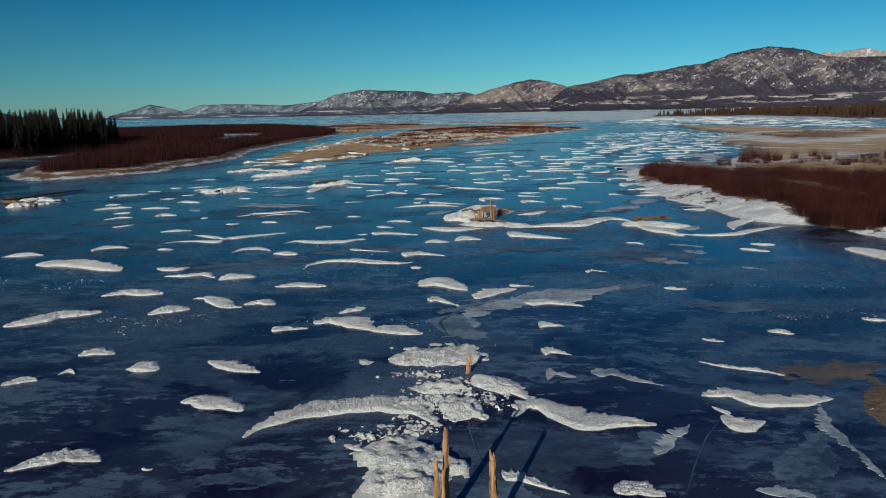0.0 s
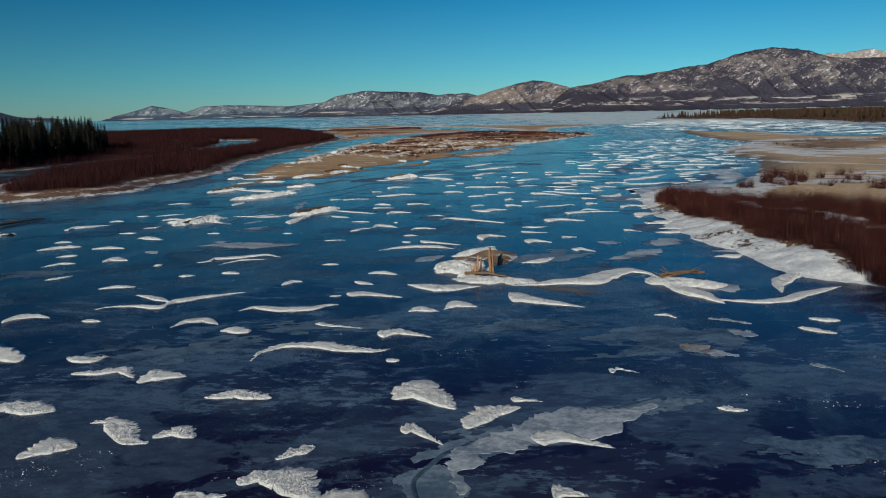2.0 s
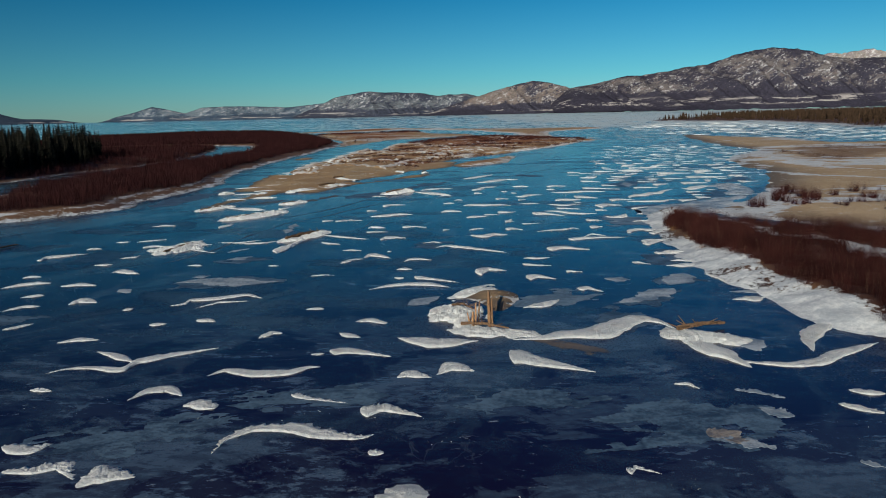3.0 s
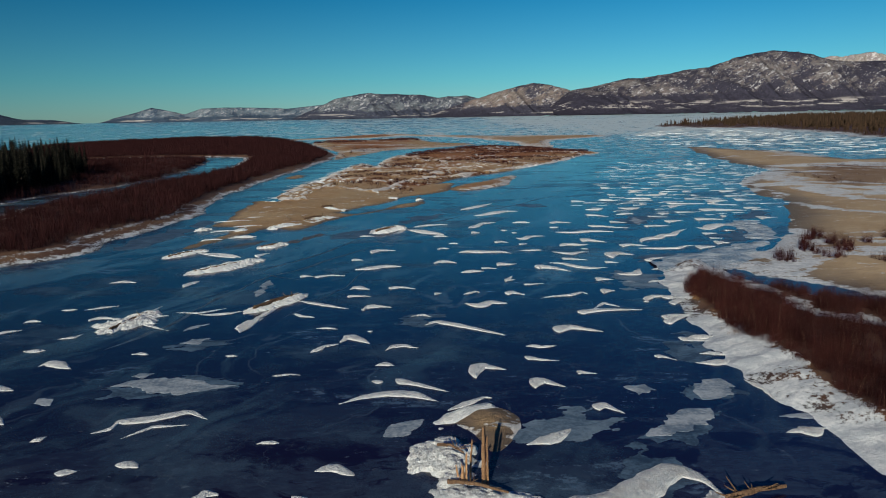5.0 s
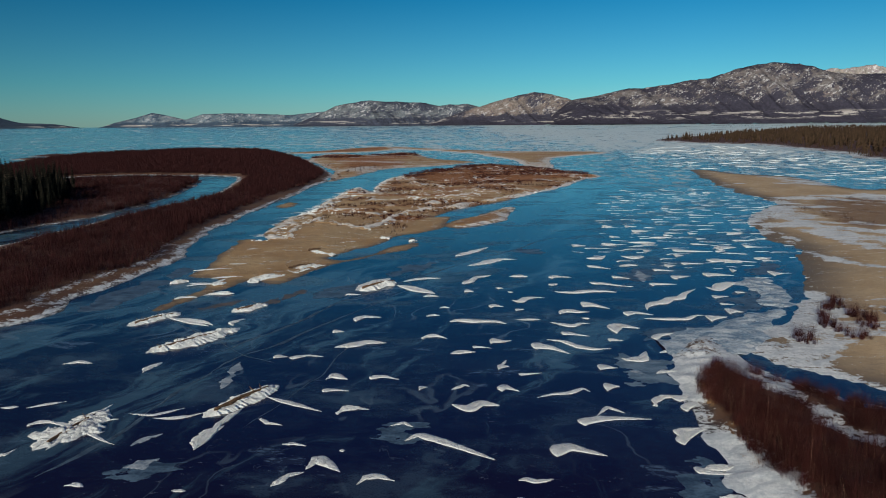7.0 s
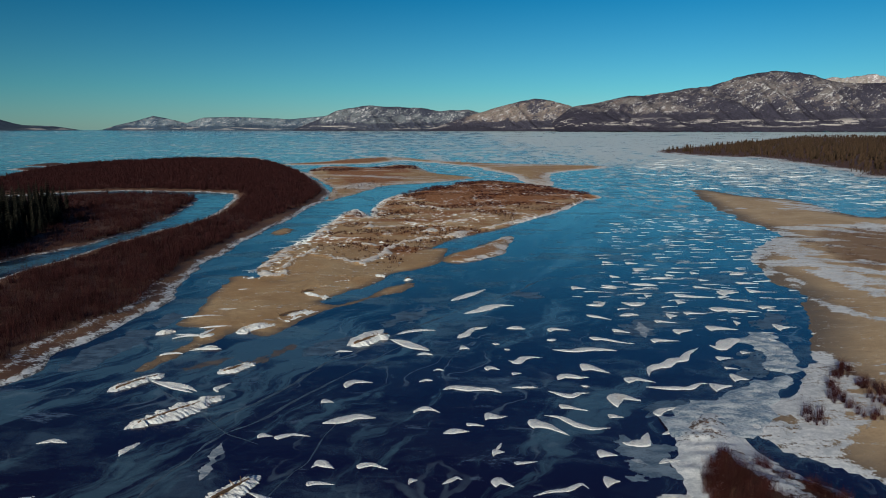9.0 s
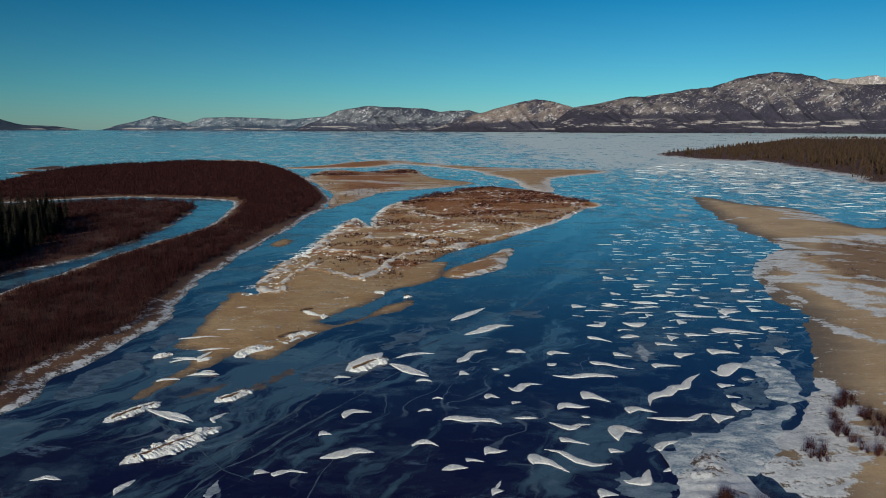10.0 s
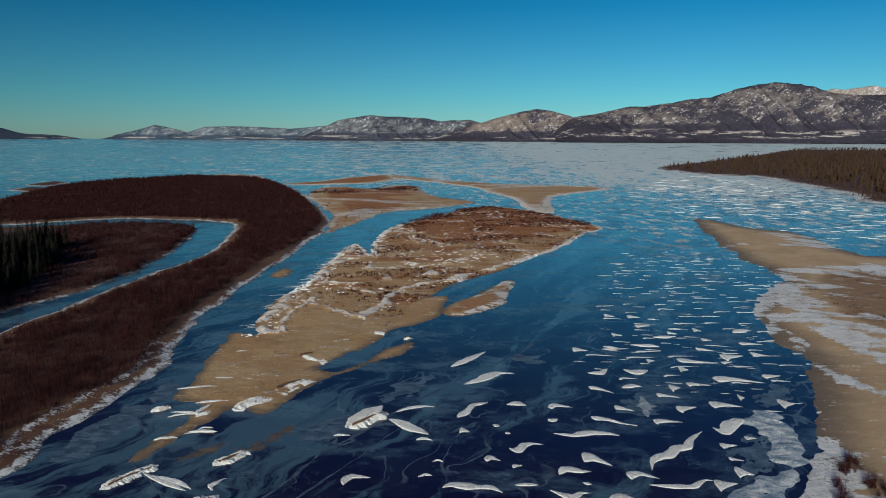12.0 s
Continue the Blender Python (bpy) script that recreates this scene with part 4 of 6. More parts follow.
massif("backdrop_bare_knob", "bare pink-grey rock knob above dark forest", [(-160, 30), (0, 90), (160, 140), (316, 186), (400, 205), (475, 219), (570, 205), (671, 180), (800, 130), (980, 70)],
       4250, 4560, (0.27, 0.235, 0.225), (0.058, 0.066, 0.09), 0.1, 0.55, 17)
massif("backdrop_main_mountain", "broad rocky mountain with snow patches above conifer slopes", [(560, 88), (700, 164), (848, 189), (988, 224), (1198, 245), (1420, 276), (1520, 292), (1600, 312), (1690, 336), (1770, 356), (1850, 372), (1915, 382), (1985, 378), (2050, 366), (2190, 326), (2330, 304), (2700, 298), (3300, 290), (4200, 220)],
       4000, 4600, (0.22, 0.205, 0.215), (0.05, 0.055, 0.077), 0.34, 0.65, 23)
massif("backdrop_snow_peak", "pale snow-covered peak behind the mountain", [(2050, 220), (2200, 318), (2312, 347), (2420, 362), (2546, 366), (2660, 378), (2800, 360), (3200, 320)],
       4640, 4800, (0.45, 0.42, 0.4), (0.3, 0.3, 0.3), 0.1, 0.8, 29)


# ---- snow drifts on the ice ----
drift_count = [0]


def drift(x, y, length, width, turn, bend, dirty=False, hook=False, lift=0.0):
    """A wind-cut drift: a tapering crescent with a sharp lip on its near side and a feathered back."""
    drift_count[0] += 1
    seed = drift_count[0]
    rng = np.random.default_rng(seed)
    hook = hook or (length > 1.6 and y > 45 and rng.random() < 0.45)
    nu, nv = (44, 12) if length < 3.5 else (76, 14)
    near_by = y < 45
    if near_by:
        nu, nv = 120, 16
    u, v = np.meshgrid(np.linspace(0, 1, nu), np.linspace(0, 1, nv))
    s = (u - 0.5) * length
    lop = rng.uniform(0.1, 0.22) if hook else rng.uniform(0.3, 0.62)
    blunt = rng.uniform(0.6, 1.0)
    if y > 40:
        width = 0.8 * width
    if near_by:
        blunt = rng.uniform(0.32, 0.6)
    taper = np.clip(np.where(u < lop, np.sin(np.pi / 2 * u / lop), np.cos(np.pi / 2 * (u - lop) / (1 - lop))), 0, 1) ** (0.95 if hook else blunt)
    wide = width * taper * np.clip(1 + 0.4 * fbm(s + 31 * seed, v * 0, 0.3 * length + 0.3, 4, seed), 0.35, 2)
    arc = (bend * 1.15 - 0.1 * width) * (1 - np.abs(2 * u - 1) ** rng.uniform(1.2, 2.2)) + 0.26 * width * fbm(s + 9 * seed, v * 0, 0.45 * length + 0.3, 4, seed + 40)
    if hook:
        arc = arc - 0.6 * width * np.exp(-((u - 0.07) / 0.08) ** 2)
    near = 0.06 * min(width, 1.6) * fbm(s + 5 * seed, v * 0, 0.5, 3, seed + 80) * taper
    back = 0.22 * min(width, 1.6) * fbm(s + 5 * seed + 3, v * 0, 0.24, 3, seed + 83) * taper
    if near_by:
        back = back + 0.08 * min(width, 1.2) * fbm(s + 7 * seed, v * 0, 0.11, 2, seed + 85, ridged=True) * taper
    t = arc - 0.42 * wide + v * wide + near * (1 - v) + back * v
    deep = (0.05 + 0.1 * min(width, 2.0)) * taper ** 0.7
    profile = (0.5 * smooth(-0.02, 0.1, v) + 0.5 * np.clip(v / 0.75, 0, 1) ** 0.8) * (1 - 0.97 * smooth(0.72, 1.0, v))
    z = deep * profile + 0.02 * fbm(s + seed, t, 0.25, 4, seed) * np.minimum(1, 5 * profile) - 0.01
    z[0, :], z[-1, :], z[:, 0], z[:, -1] = -0.03, -0.03, -0.03, -0.03
    me = mesh_from("snow_drift", np.stack([s, t, z], -1).reshape(-1, 3), grid_faces(nu, nv), SNOW_DIRTY if dirty else SNOW)
    thing("snow_drift", "small crescent snow drift on dark river ice" if length < 4 else "long wind-cut snow drift on dark river ice", "snow drift", "snow drifts on the ice", pose(x, y, lift, 0, 0, turn), me)


def spine(points, width, kind, dirty=False, thin=False, into=None):
    """A wind-cut drift along a bent line: a crisp sunlit lip on its near side, a feathered back; thin ones are flat films of snow."""
    drift_count[0] += 1
    seed = drift_count[0] + 500
    rng = np.random.default_rng(seed)
    p = np.array(points, float)
    if kind == "wing" and len(p) > 2 and abs(p[1, 1] - p[0, 1]) > abs(p[1, 0] - p[0, 0]):
        p = p[1:]
    home = p.mean(0)
    p = p - home
    reach = np.hypot(*np.diff(p, axis=0).T).sum()
    near_by = home[1] < 48
    nu, nv = (130, 18) if near_by else (64, 12) if into is None else (26, 8)
    if near_by and reach < 2.5:
        nu, nv = 80, 16
    knots = np.concatenate([[0], np.cumsum(np.hypot(*np.diff(p, axis=0).T))]) / reach
    u = np.linspace(0, 1, nu)
    fine = np.linspace(-0.15, 1.15, 260)
    lx, ly = (np.interp(np.clip(fine, 0, 1), knots, p[:, i]) for i in (0, 1))
    half = int(np.clip(90 / len(p), 6, 22))
    k = np.hanning(2 * half + 1) / np.hanning(2 * half + 1).sum()
    lx, ly = (np.convolve(np.pad(c, half, "edge"), k, "valid") for c in (lx, ly))
    cx, cy = np.interp(u, fine, lx), np.interp(u, fine, ly)
    nx, ny = -np.gradient(cy), np.gradient(cx)
    size = np.hypot(nx, ny) + 1e-9
    flip = 1.0 if p[-1, 0] >= p[0, 0] else -1.0
    nx, ny = flip * nx / size, flip * ny / size
    if kind == "wing":
        nx, ny = 0.25 * nx, np.ones_like(ny)
    s = u * reach
    if kind == "wing":
        head = rng.uniform(0.08, 0.15)
        taper = np.where(u < head, np.clip(u / head, 0, 1) ** 0.6, 0.06 + 0.94 * np.clip(1 - (u - head) / (1 - head), 0, 1) ** 1.15) * np.clip((1 - u) / 0.1, 0, 1) ** 0.7
    else:
        lop = rng.uniform(0.35, 0.6)
        taper = np.clip(np.where(u < lop, np.sin(np.pi / 2 * u / lop), np.cos(np.pi / 2 * (u - lop) / (1 - lop))), 0, 1) ** (rng.uniform(0.65, 0.9) if near_by else rng.uniform(0.85, 1.25))
    run = np.abs(ny) + 0.4 * np.abs(nx)
    wide = (1.0 if near_by else 1.25 if kind == "wing" else 1.05) * width * run * taper * np.clip(1 + (0.8 if thin else 0.14 if kind == "wing" else 0.24) * fbm(s + 31 * seed, s * 0, 0.25 * reach + 0.3, 4, seed), 0.4, 1.8)
    v = (np.linspace(0, 1, nv) ** 1.5)[:, None]
    cut = min(width, 1.6)
    near = (0.3 if thin else 0.05) * cut * fbm(s + 5 * seed, s * 0, 0.5, 3, seed + 80) * taper
    back = (0.3 if thin else 0.12) * cut * fbm(s + 5 * seed + 3, s * 0, 0.9, 4, seed + 83) * taper
    if near_by:
        back = back + 0.2 * fbm(s + 7 * seed, s * 0, 0.2, 5, seed + 85, ridged=True) * taper ** 0.3
    low = 0.5 + 0.2 * np.exp(-(u / 0.2) ** 2) * (kind == "wing")
    t = -low * wide + v * wide + near * (1 - v) + back * v
    gx, gy = cx + nx * t, cy + ny * t
    if thin:
        z = np.full_like(gx, 0.012) + 0.004 * fbm(gx, gy, 0.4, 3, seed)
    else:
        deep = (0.03 + 0.06 * min(width, 2.0)) * taper ** 0.6
        profile = smooth(-0.02, 0.12, v) * (1 - 0.06 * smooth(0.1, 0.55, v)) * (1 - 0.97 * smooth(0.62, 1.0, v))
        z = deep * profile + 0.028 * fbm(gx + seed, gy, 0.12 if near_by else 0.22, 4, seed) * np.minimum(1, 5 * profile) - 0.008
    z[0, :], z[-1, :], z[:, 0], z[:, -1] = -0.03, -0.03, -0.03, -0.03
    if into is not None:
        into.append((np.stack([gx + home[0], gy + home[1], z], -1).reshape(-1, 3), grid_faces(nu, nv)))
        return
    name = "snow_film" if thin else "snow_drift"
    me = mesh_from(name, np.stack([gx, gy, z], -1).reshape(-1, 3), grid_faces(nu, nv), THIN_SILTY if thin and dirty else THIN_SNOW if thin else SNOW_DIRTY if dirty else SNOW)
    look_of = ("thin film of silty snow on dark river ice" if dirty else "thin blue-grey film of snow on dark river ice") if thin else \
        "silt-stained wind-cut drift on the river ice" if dirty else "small wing-shaped snow drift on dark river ice" if kind == "wing" else \
        "small crescent snow drift on dark river ice" if reach < 4 else "long wind-cut snow drift on dark river ice"
    thing(name, look_of, "snow film" if thin else "snow drift", "thin snow films on the ice" if thin else "snow drifts on the ice", pose(home[0], home[1], 0), me)


spine([(7.7, 17.2), (8.3, 17.1), (9, 16.8)], 0.43, "bow", thin=True)
spine([(4.4, 17.1), (5, 17.3), (5.6, 16.9)], 0.55, "bow")
spine([(1.8, 18.2), (2.5, 17.7), (3.4, 17)], 0.68, "wing")
spine([(-7.4, 18.5), (-7.1, 18.4)], 0.17, "bow")
spine([(11.8, 22.7), (11.1, 20.3), (11.2, 19), (11, 17.5)], 0.42, "bow", thin=True)
spine([(-11, 18.4), (-10.4, 18.9), (-9.8, 19.4), (-8.6, 18.9)], 0.9, "bow")
spine([(-2.4, 19.7), (-1.9, 19.5), (-1.1, 19.2)], 0.32, "bow")
spine([(5.9, 18.9), (6.6, 19.9), (7.4, 20.8)], 0.5, "bow", thin=True)
spine([(8.4, 21.3), (8.8, 20.7), (9.6, 20.9)], 0.85, "bow")
spine([(2.4, 21.3), (2.8, 22.3), (3.4, 22.3), (4.5, 21.1), (5.8, 21), (6.5, 20.7)], 1.2, "bow")
spine([(1.3, 21.4), (1.7, 21.4)], 0.42, "bow")
spine([(8.4, 22), (8.6, 21.6), (8.7, 21.1)], 0.2, "bow")
spine([(8.3, 22.8), (9.4, 23.1), (9.9, 22.3), (11, 22.3), (12.4, 22.5)], 0.92, "bow")
spine([(-5.3, 20.1), (-5, 21), (-4.2, 21.9), (-2.9, 22.4), (-1.5, 22.5), (-0.4, 22), (0.3, 20.7)], 1.27, "bow")
spine([(-8.1, 22.8), (-7.6, 22.9), (-6.5, 22.6), (-5.8, 22)], 1.02, "bow")
spine([(2.1, 24.6), (2.6, 23.5), (3.2, 22.4)], 0.94, "bow")
spine([(9.3, 25.9), (10.2, 25.3), (11.3, 24.8), (11.7, 24.3)], 0.3, "bow", dirty=True)
spine([(5.3, 24.9), (6, 25), (7.5, 23.6)], 0.64, "wing", thin=True)
spine([(3.4, 24.3), (3.8, 25.1), (4.8, 24.5)], 0.77, "wing", thin=True)
spine([(-8.5, 26.6), (-7.7, 26.2), (-6.1, 25.3)], 0.74, "bow")
spine([(-11.1, 25.7), (-10.8, 26.2), (-9.9, 25.7)], 1.13, "bow")
spine([(3.7, 26.4), (3.9, 27.3), (4.3, 27.4), (5, 26.7)], 0.94, "wing")
spine([(-13.7, 27.3), (-13.3, 27.9), (-12.3, 27.5)], 0.85, "bow")
spine([(10.3, 28.4), (11.1, 28)], 0.26, "bow", dirty=True)
spine([(13.2, 29.2), (13.7, 29.3), (14.1, 28.8)], 0.57, "bow", dirty=True)
spine([(-2.9, 30.1), (-2, 30.3), (-0.6, 29.5)], 0.96, "bow")
spine([(-7.1, 30.6), (-6.6, 30.5), (-5.4, 30.5)], 0.77, "wing")
spine([(17.8, 30.8), (18.7, 30.5)], 0.51, "bow")
spine([(3.7, 30.1), (4.2, 30.8), (5.3, 30.3)], 0.92, "wing")
spine([(-5.4, 31.1), (-4.9, 31.7), (-3.9, 31.6), (-2.7, 30.1)], 1.52, "bow")
spine([(-4.6, 32.7), (-4.1, 33.3), (-3.4, 33.7)], 0.68, "bow")
spine([(-19.2, 31.3), (-18.5, 32.1), (-17.6, 33.3), (-15.7, 33.6)], 1.53, "bow")
spine([(-13.4, 32.9), (-12.8, 34), (-11.7, 33.8)], 1.25, "bow")
spine([(-12.4, 35.7), (-11.6, 36.1), (-10.2, 34.3), (-9.3, 34)], 0.94, "bow")
spine([(3.9, 34.3), (5.1, 34.3), (6.8, 33.3)], 1.1, "wing")
spine([(1.6, 30.3), (1.4, 32), (2.1, 33.4), (3.2, 34.3), (5, 35.3), (7.9, 36.2), (9.2, 37.1)], 2.29, "bow", thin=True)
spine([(-9.4, 34.4), (-8.8, 35.1), (-7.9, 34.4)], 0.93, "bow")
spine([(-0.7, 35), (-0.2, 35.2), (1, 33.6)], 0.92, "wing")
spine([(11.2, 36.6), (12.3, 36.3)], 0.53, "bow", dirty=True)
spine([(1.7, 34.9), (2.5, 36.4), (3.9, 36.8)], 1.1, "bow")
spine([(3.5, 37.7), (4.9, 37.3)], 0.53, "wing")
spine([(-17.4, 36.5), (-16.3, 37.5), (-14.2, 36.9)], 1.27, "bow")
spine([(-8.9, 38.1), (-7.6, 38.5), (-6, 37.9)], 0.96, "bow")
spine([(-1.2, 37.6), (-0.2, 38.9), (1.4, 36.6)], 1.78, "bow")
spine([(-12.3, 39.7), (-11.9, 40.8), (-10.4, 40.5)], 1.36, "bow")
spine([(16.9, 41.2), (17.5, 40.8), (17.9, 40.1)], 0.59, "bow", thin=True)
spine([(8, 40.5), (8.4, 40.9), (9.3, 40.3)], 0.42, "wing")
spine([(-16, 41), (-14.7, 41.1), (-13.8, 41.6), (-12.7, 40.3)], 0.77, "bow")
spine([(-1.9, 42.3), (-1.2, 42.2)], 0.59, "bow")
spine([(-17.3, 43.2), (-15.9, 42.8), (-15.2, 43.4)], 0.85, "bow")
spine([(12, 43.2), (13.2, 42.9), (14.3, 42.2)], 1.35, "bow", thin=True)
spine([(12.1, 44), (12.9, 43.5), (13.4, 42.5)], 1.29, "bow", dirty=True, thin=True)
spine([(-8.2, 42.2), (-8, 43.8), (-7.1, 44.7), (-5.4, 44.7), (-4.3, 44.1), (-2.3, 43.6), (-1.7, 44)], 1, "bow")
spine([(15.2, 46.3), (15.7, 45.7), (16.4, 45.2)], 0.99, "bow", thin=True)
spine([(18.9, 46.6), (19.7, 45.9), (20.4, 45.4)], 0.64, "bow")
spine([(-2.8, 46.5), (-1.7, 46.8), (0.2, 45.6)], 1.36, "wing")
spine([(-11.2, 47.1), (-10.6, 47.5), (-9.5, 46.8)], 1.02, "bow")
spine([(20.2, 48.1), (21, 47.8), (21.7, 47.6)], 0.79, "bow")
spine([(-6.4, 48.5), (-5.3, 47.9), (-3.3, 47.2)], 0.6, "wing")
spine([(14.9, 48.3), (15.7, 48.1), (16.9, 47.2)], 0.4, "bow", thin=True)
spine([(12.2, 49.1), (13, 49.2), (13.4, 48.4)], 0.45, "bow")
spine([(-14.2, 47.8), (-13.7, 49.1), (-12.7, 49.4), (-11.6, 48.3)], 0.76, "bow")
spine([(-1.4, 50.4), (-0.8, 51.1), (0.5, 50.4)], 0.96, "bow")
spine([(-11.5, 50.9), (-10.7, 52), (-9, 51.4), (-7.2, 51.4), (-6.3, 52.2), (-5.4, 52.2)], 0.99, "bow")
spine([(16.2, 52.4), (17.5, 52), (19.2, 51.6), (20.8, 52), (22.1, 53.1), (24.1, 54.2), (25.8, 55.1)], 1.06, "bow")
spine([(-20.6, 51.4), (-19.6, 52.5), (-18.1, 52.6), (-16.4, 52.1), (-16.2, 53.5), (-14.8, 54.5), (-12.1, 55.7)], 0.95, "bow")
spine([(0.6, 50.7), (1.4, 52.2), (2.7, 51.2)], 1.21, "bow")
spine([(3.1, 56.1), (4.6, 54.5), (6, 52.8), (7.7, 51.7), (9, 50.8)], 1.99, "wing", dirty=True)
spine([(14.9, 57.4), (15.6, 55), (16.5, 53.1), (17, 51.1)], 2.38, "bow")
spine([(-6.6, 54.2), (-5.8, 54.4)], 0.34, "bow")
spine([(-19.4, 55.3), (-18.1, 54.7), (-16.2, 53.3)], 0.68, "bow")
spine([(-5.7, 55), (-4.4, 54.9), (-1.7, 53.6)], 1.11, "wing")
spine([(17.1, 55.2), (18.3, 55.4), (19.5, 55.6)], 1.87, "bow", thin=True)
spine([(-2, 57.2), (-1, 56.7), (0.4, 56), (1.7, 56.2), (3.1, 56.3)], 1.7, "bow")
spine([(-5.6, 58.2), (-4.1, 57.2)], 0.76, "bow")
spine([(-22.8, 56.9), (-21.7, 57.7), (-20.2, 57.5)], 0.79, "bow")
spine([(21.2, 53.4), (22, 55.8), (23.6, 57.9), (26.7, 60.2)], 1.35, "bow")
spine([(-10.4, 57.3), (-9.9, 58.5), (-9.1, 58.3)], 0.89, "bow")
spine([(4.8, 56.4), (6.8, 56.7), (8.6, 57.5), (10.3, 57.4), (12.1, 59.5), (13.5, 60.7), (14.7, 59.6), (15.3, 57.2)], 2.3, "bow")
spine([(-18.6, 60.6), (-17.4, 60.8)], 0.64, "bow")
spine([(-5, 60.6), (-4, 61.1), (-2.7, 60.1)], 0.85, "bow")
spine([(-28, 59.8), (-26.6, 61.3)], 0.58, "bow")
spine([(-15.8, 61.4), (-15.1, 61.6), (-14.3, 61.1)], 0.91, "bow")
spine([(6.2, 63.4), (7.7, 64.1), (9.1, 65.5)], 1.15, "bow", dirty=True)
spine([(-22.1, 64.2), (-21.4, 65)], 0.74, "bow")
spine([(21.8, 64.7), (23.4, 65.1)], 1.38, "bow")
spine([(-1.8, 64.5), (-0.6, 65.8), (0.5, 67)], 1.15, "bow", thin=True)
spine([(-30.9, 64.3), (-30.1, 65.8), (-28.7, 65.8)], 0.85, "bow")
spine([(-17, 64.5), (-15.7, 66.2), (-13.5, 66.4)], 0.4, "bow")
spine([(13, 64.3), (14.8, 65.5), (16.6, 67.1), (18.2, 68.3)], 1.91, "bow", thin=True)
spine([(-19.2, 65.2), (-18.1, 65.9), (-18.2, 66.9), (-16.5, 67.2), (-14.3, 68.4), (-12.6, 67)], 0.96, "bow")
spine([(-26.9, 66), (-26.6, 67.5), (-25, 66.6)], 1.34, "bow")
spine([(10.8, 68.7), (11.7, 68.9), (12.8, 67.3)], 1.02, "wing")
spine([(1.8, 68.1), (3.1, 69.3), (4.2, 70.3), (4.8, 70)], 0.76, "bow")
spine([(-25.1, 69.8), (-24.2, 70.6)], 1.02, "bow", thin=True)
spine([(20.5, 73.2), (18.9, 70.9), (18, 69.4)], 2.41, "bow", thin=True)
spine([(-5.2, 69.2), (-3.8, 70.4), (-2.2, 71.1), (-0.4, 70.9), (1.4, 69.5)], 1.08, "bow")
spine([(14.2, 70.4), (15.1, 72.3)], 1.7, "bow", thin=True)
spine([(-1.9, 73.7), (-0.5, 72.8), (2.1, 71.1)], 0.94, "wing")
spine([(-30.8, 71.9), (-29.6, 72.8), (-27.8, 72.1)], 1.02, "bow")
spine([(-3.5, 73.3), (-2.6, 73)], 0.68, "bow")
spine([(-21.6, 72.5), (-20.2, 73.5), (-17.7, 73), (-14.8, 72.4), (-12.5, 72.7)], 1.99, "bow", thin=True)
spine([(6.7, 70.8), (7.3, 72.7), (8.4, 73.2), (9.8, 71.8)], 1.53, "wing")
spine([(10.9, 74.8), (12.3, 74.3)], 0.68, "wing")
spine([(-10.9, 74.3), (-9.5, 74.8), (-8.5, 74.5)], 0.35, "bow")
spine([(-20.9, 74.6), (-19.4, 75.2)], 0.85, "bow", thin=True)
spine([(2.7, 73), (3.2, 74.9), (4.4, 76.2), (6.1, 75.2)], 1.91, "wing")
spine([(-3.6, 76.3), (-3, 76.8), (-2.1, 76.3)], 0.77, "bow")
spine([(7.5, 78.1), (8.8, 77.3), (10.2, 77)], 0.74, "wing")
spine([(17.2, 77.9), (17.8, 77.9), (18.7, 76.8)], 0.68, "wing")
spine([(-29, 76.7), (-28.6, 77.9), (-26, 76.2)], 1.19, "bow")
spine([(-15.5, 78.9), (-14.4, 78.8)], 0.51, "bow")
spine([(-23.1, 79.4), (-22.5, 79.7), (-21.6, 79.3)], 0.51, "bow")
spine([(7.8, 80.4), (8.4, 80.6), (9.1, 80.3), (10.4, 80.6)], 0.69, "bow")
spine([(-32.3, 80.4), (-30.5, 80.7)], 0.76, "bow")
spine([(-3.2, 79.6), (-2.7, 80.8), (-1.8, 81), (-0.5, 80.2)], 0.9, "bow")
spine([(-9, 79.4), (-8.1, 81.1), (-7, 81.5)], 0.83, "bow")
spine([(-20.3, 82), (-19.2, 82.6), (-18.1, 83.5)], 1.36, "bow", thin=True)
spine([(-7.1, 81.7), (-6.6, 83.5), (-5.6, 82.8), (-4.4, 81.3)], 1.19, "bow")
spine([(-31.4, 83.5), (-30, 84.1), (-29.7, 85.1)], 0.6, "bow")
spine([(-5.2, 84.8), (-4.7, 84.9)], 0.51, "bow")
spine([(9.7, 83.1), (10.5, 85.1), (12.3, 85.6), (14.8, 84)], 1.93, "wing")
spine([(-9.8, 85.8), (-8.8, 86), (-7.7, 85.5)], 0.51, "bow")
spine([(-0.5, 86.3), (0.6, 87.7), (2, 86.8), (4.1, 85.3), (6.7, 83.2)], 0.98, "bow")
spine([(-21.3, 85.4), (-20.6, 86.9), (-19.6, 87.7)], 0.76, "bow", thin=True)
spine([(-1.9, 89.1), (-0.7, 89.9), (0.2, 88.9)], 0.59, "bow")
spine([(13.4, 90.3), (14.7, 90.6), (16.8, 90.9), (20, 90.6)], 1.31, "wing")
spine([(-36.1, 92.8), (-34.5, 93.1)], 0.64, "bow")
spine([(15.2, 91.1), (16.6, 93.2), (17.9, 91.7)], 0.53, "bow")
spine([(3.1, 93.8), (4.7, 92.7), (5.7, 94.1), (7.5, 93.4)], 1.31, "bow")
spine([(10.6, 95.1), (12.2, 96.1), (13.9, 96.4), (15.3, 97.6), (15.8, 96.5)], 0.68, "bow")
spine([(-8.8, 97.1), (-7.5, 97.1), (-6.1, 96.8)], 0.84, "wing")
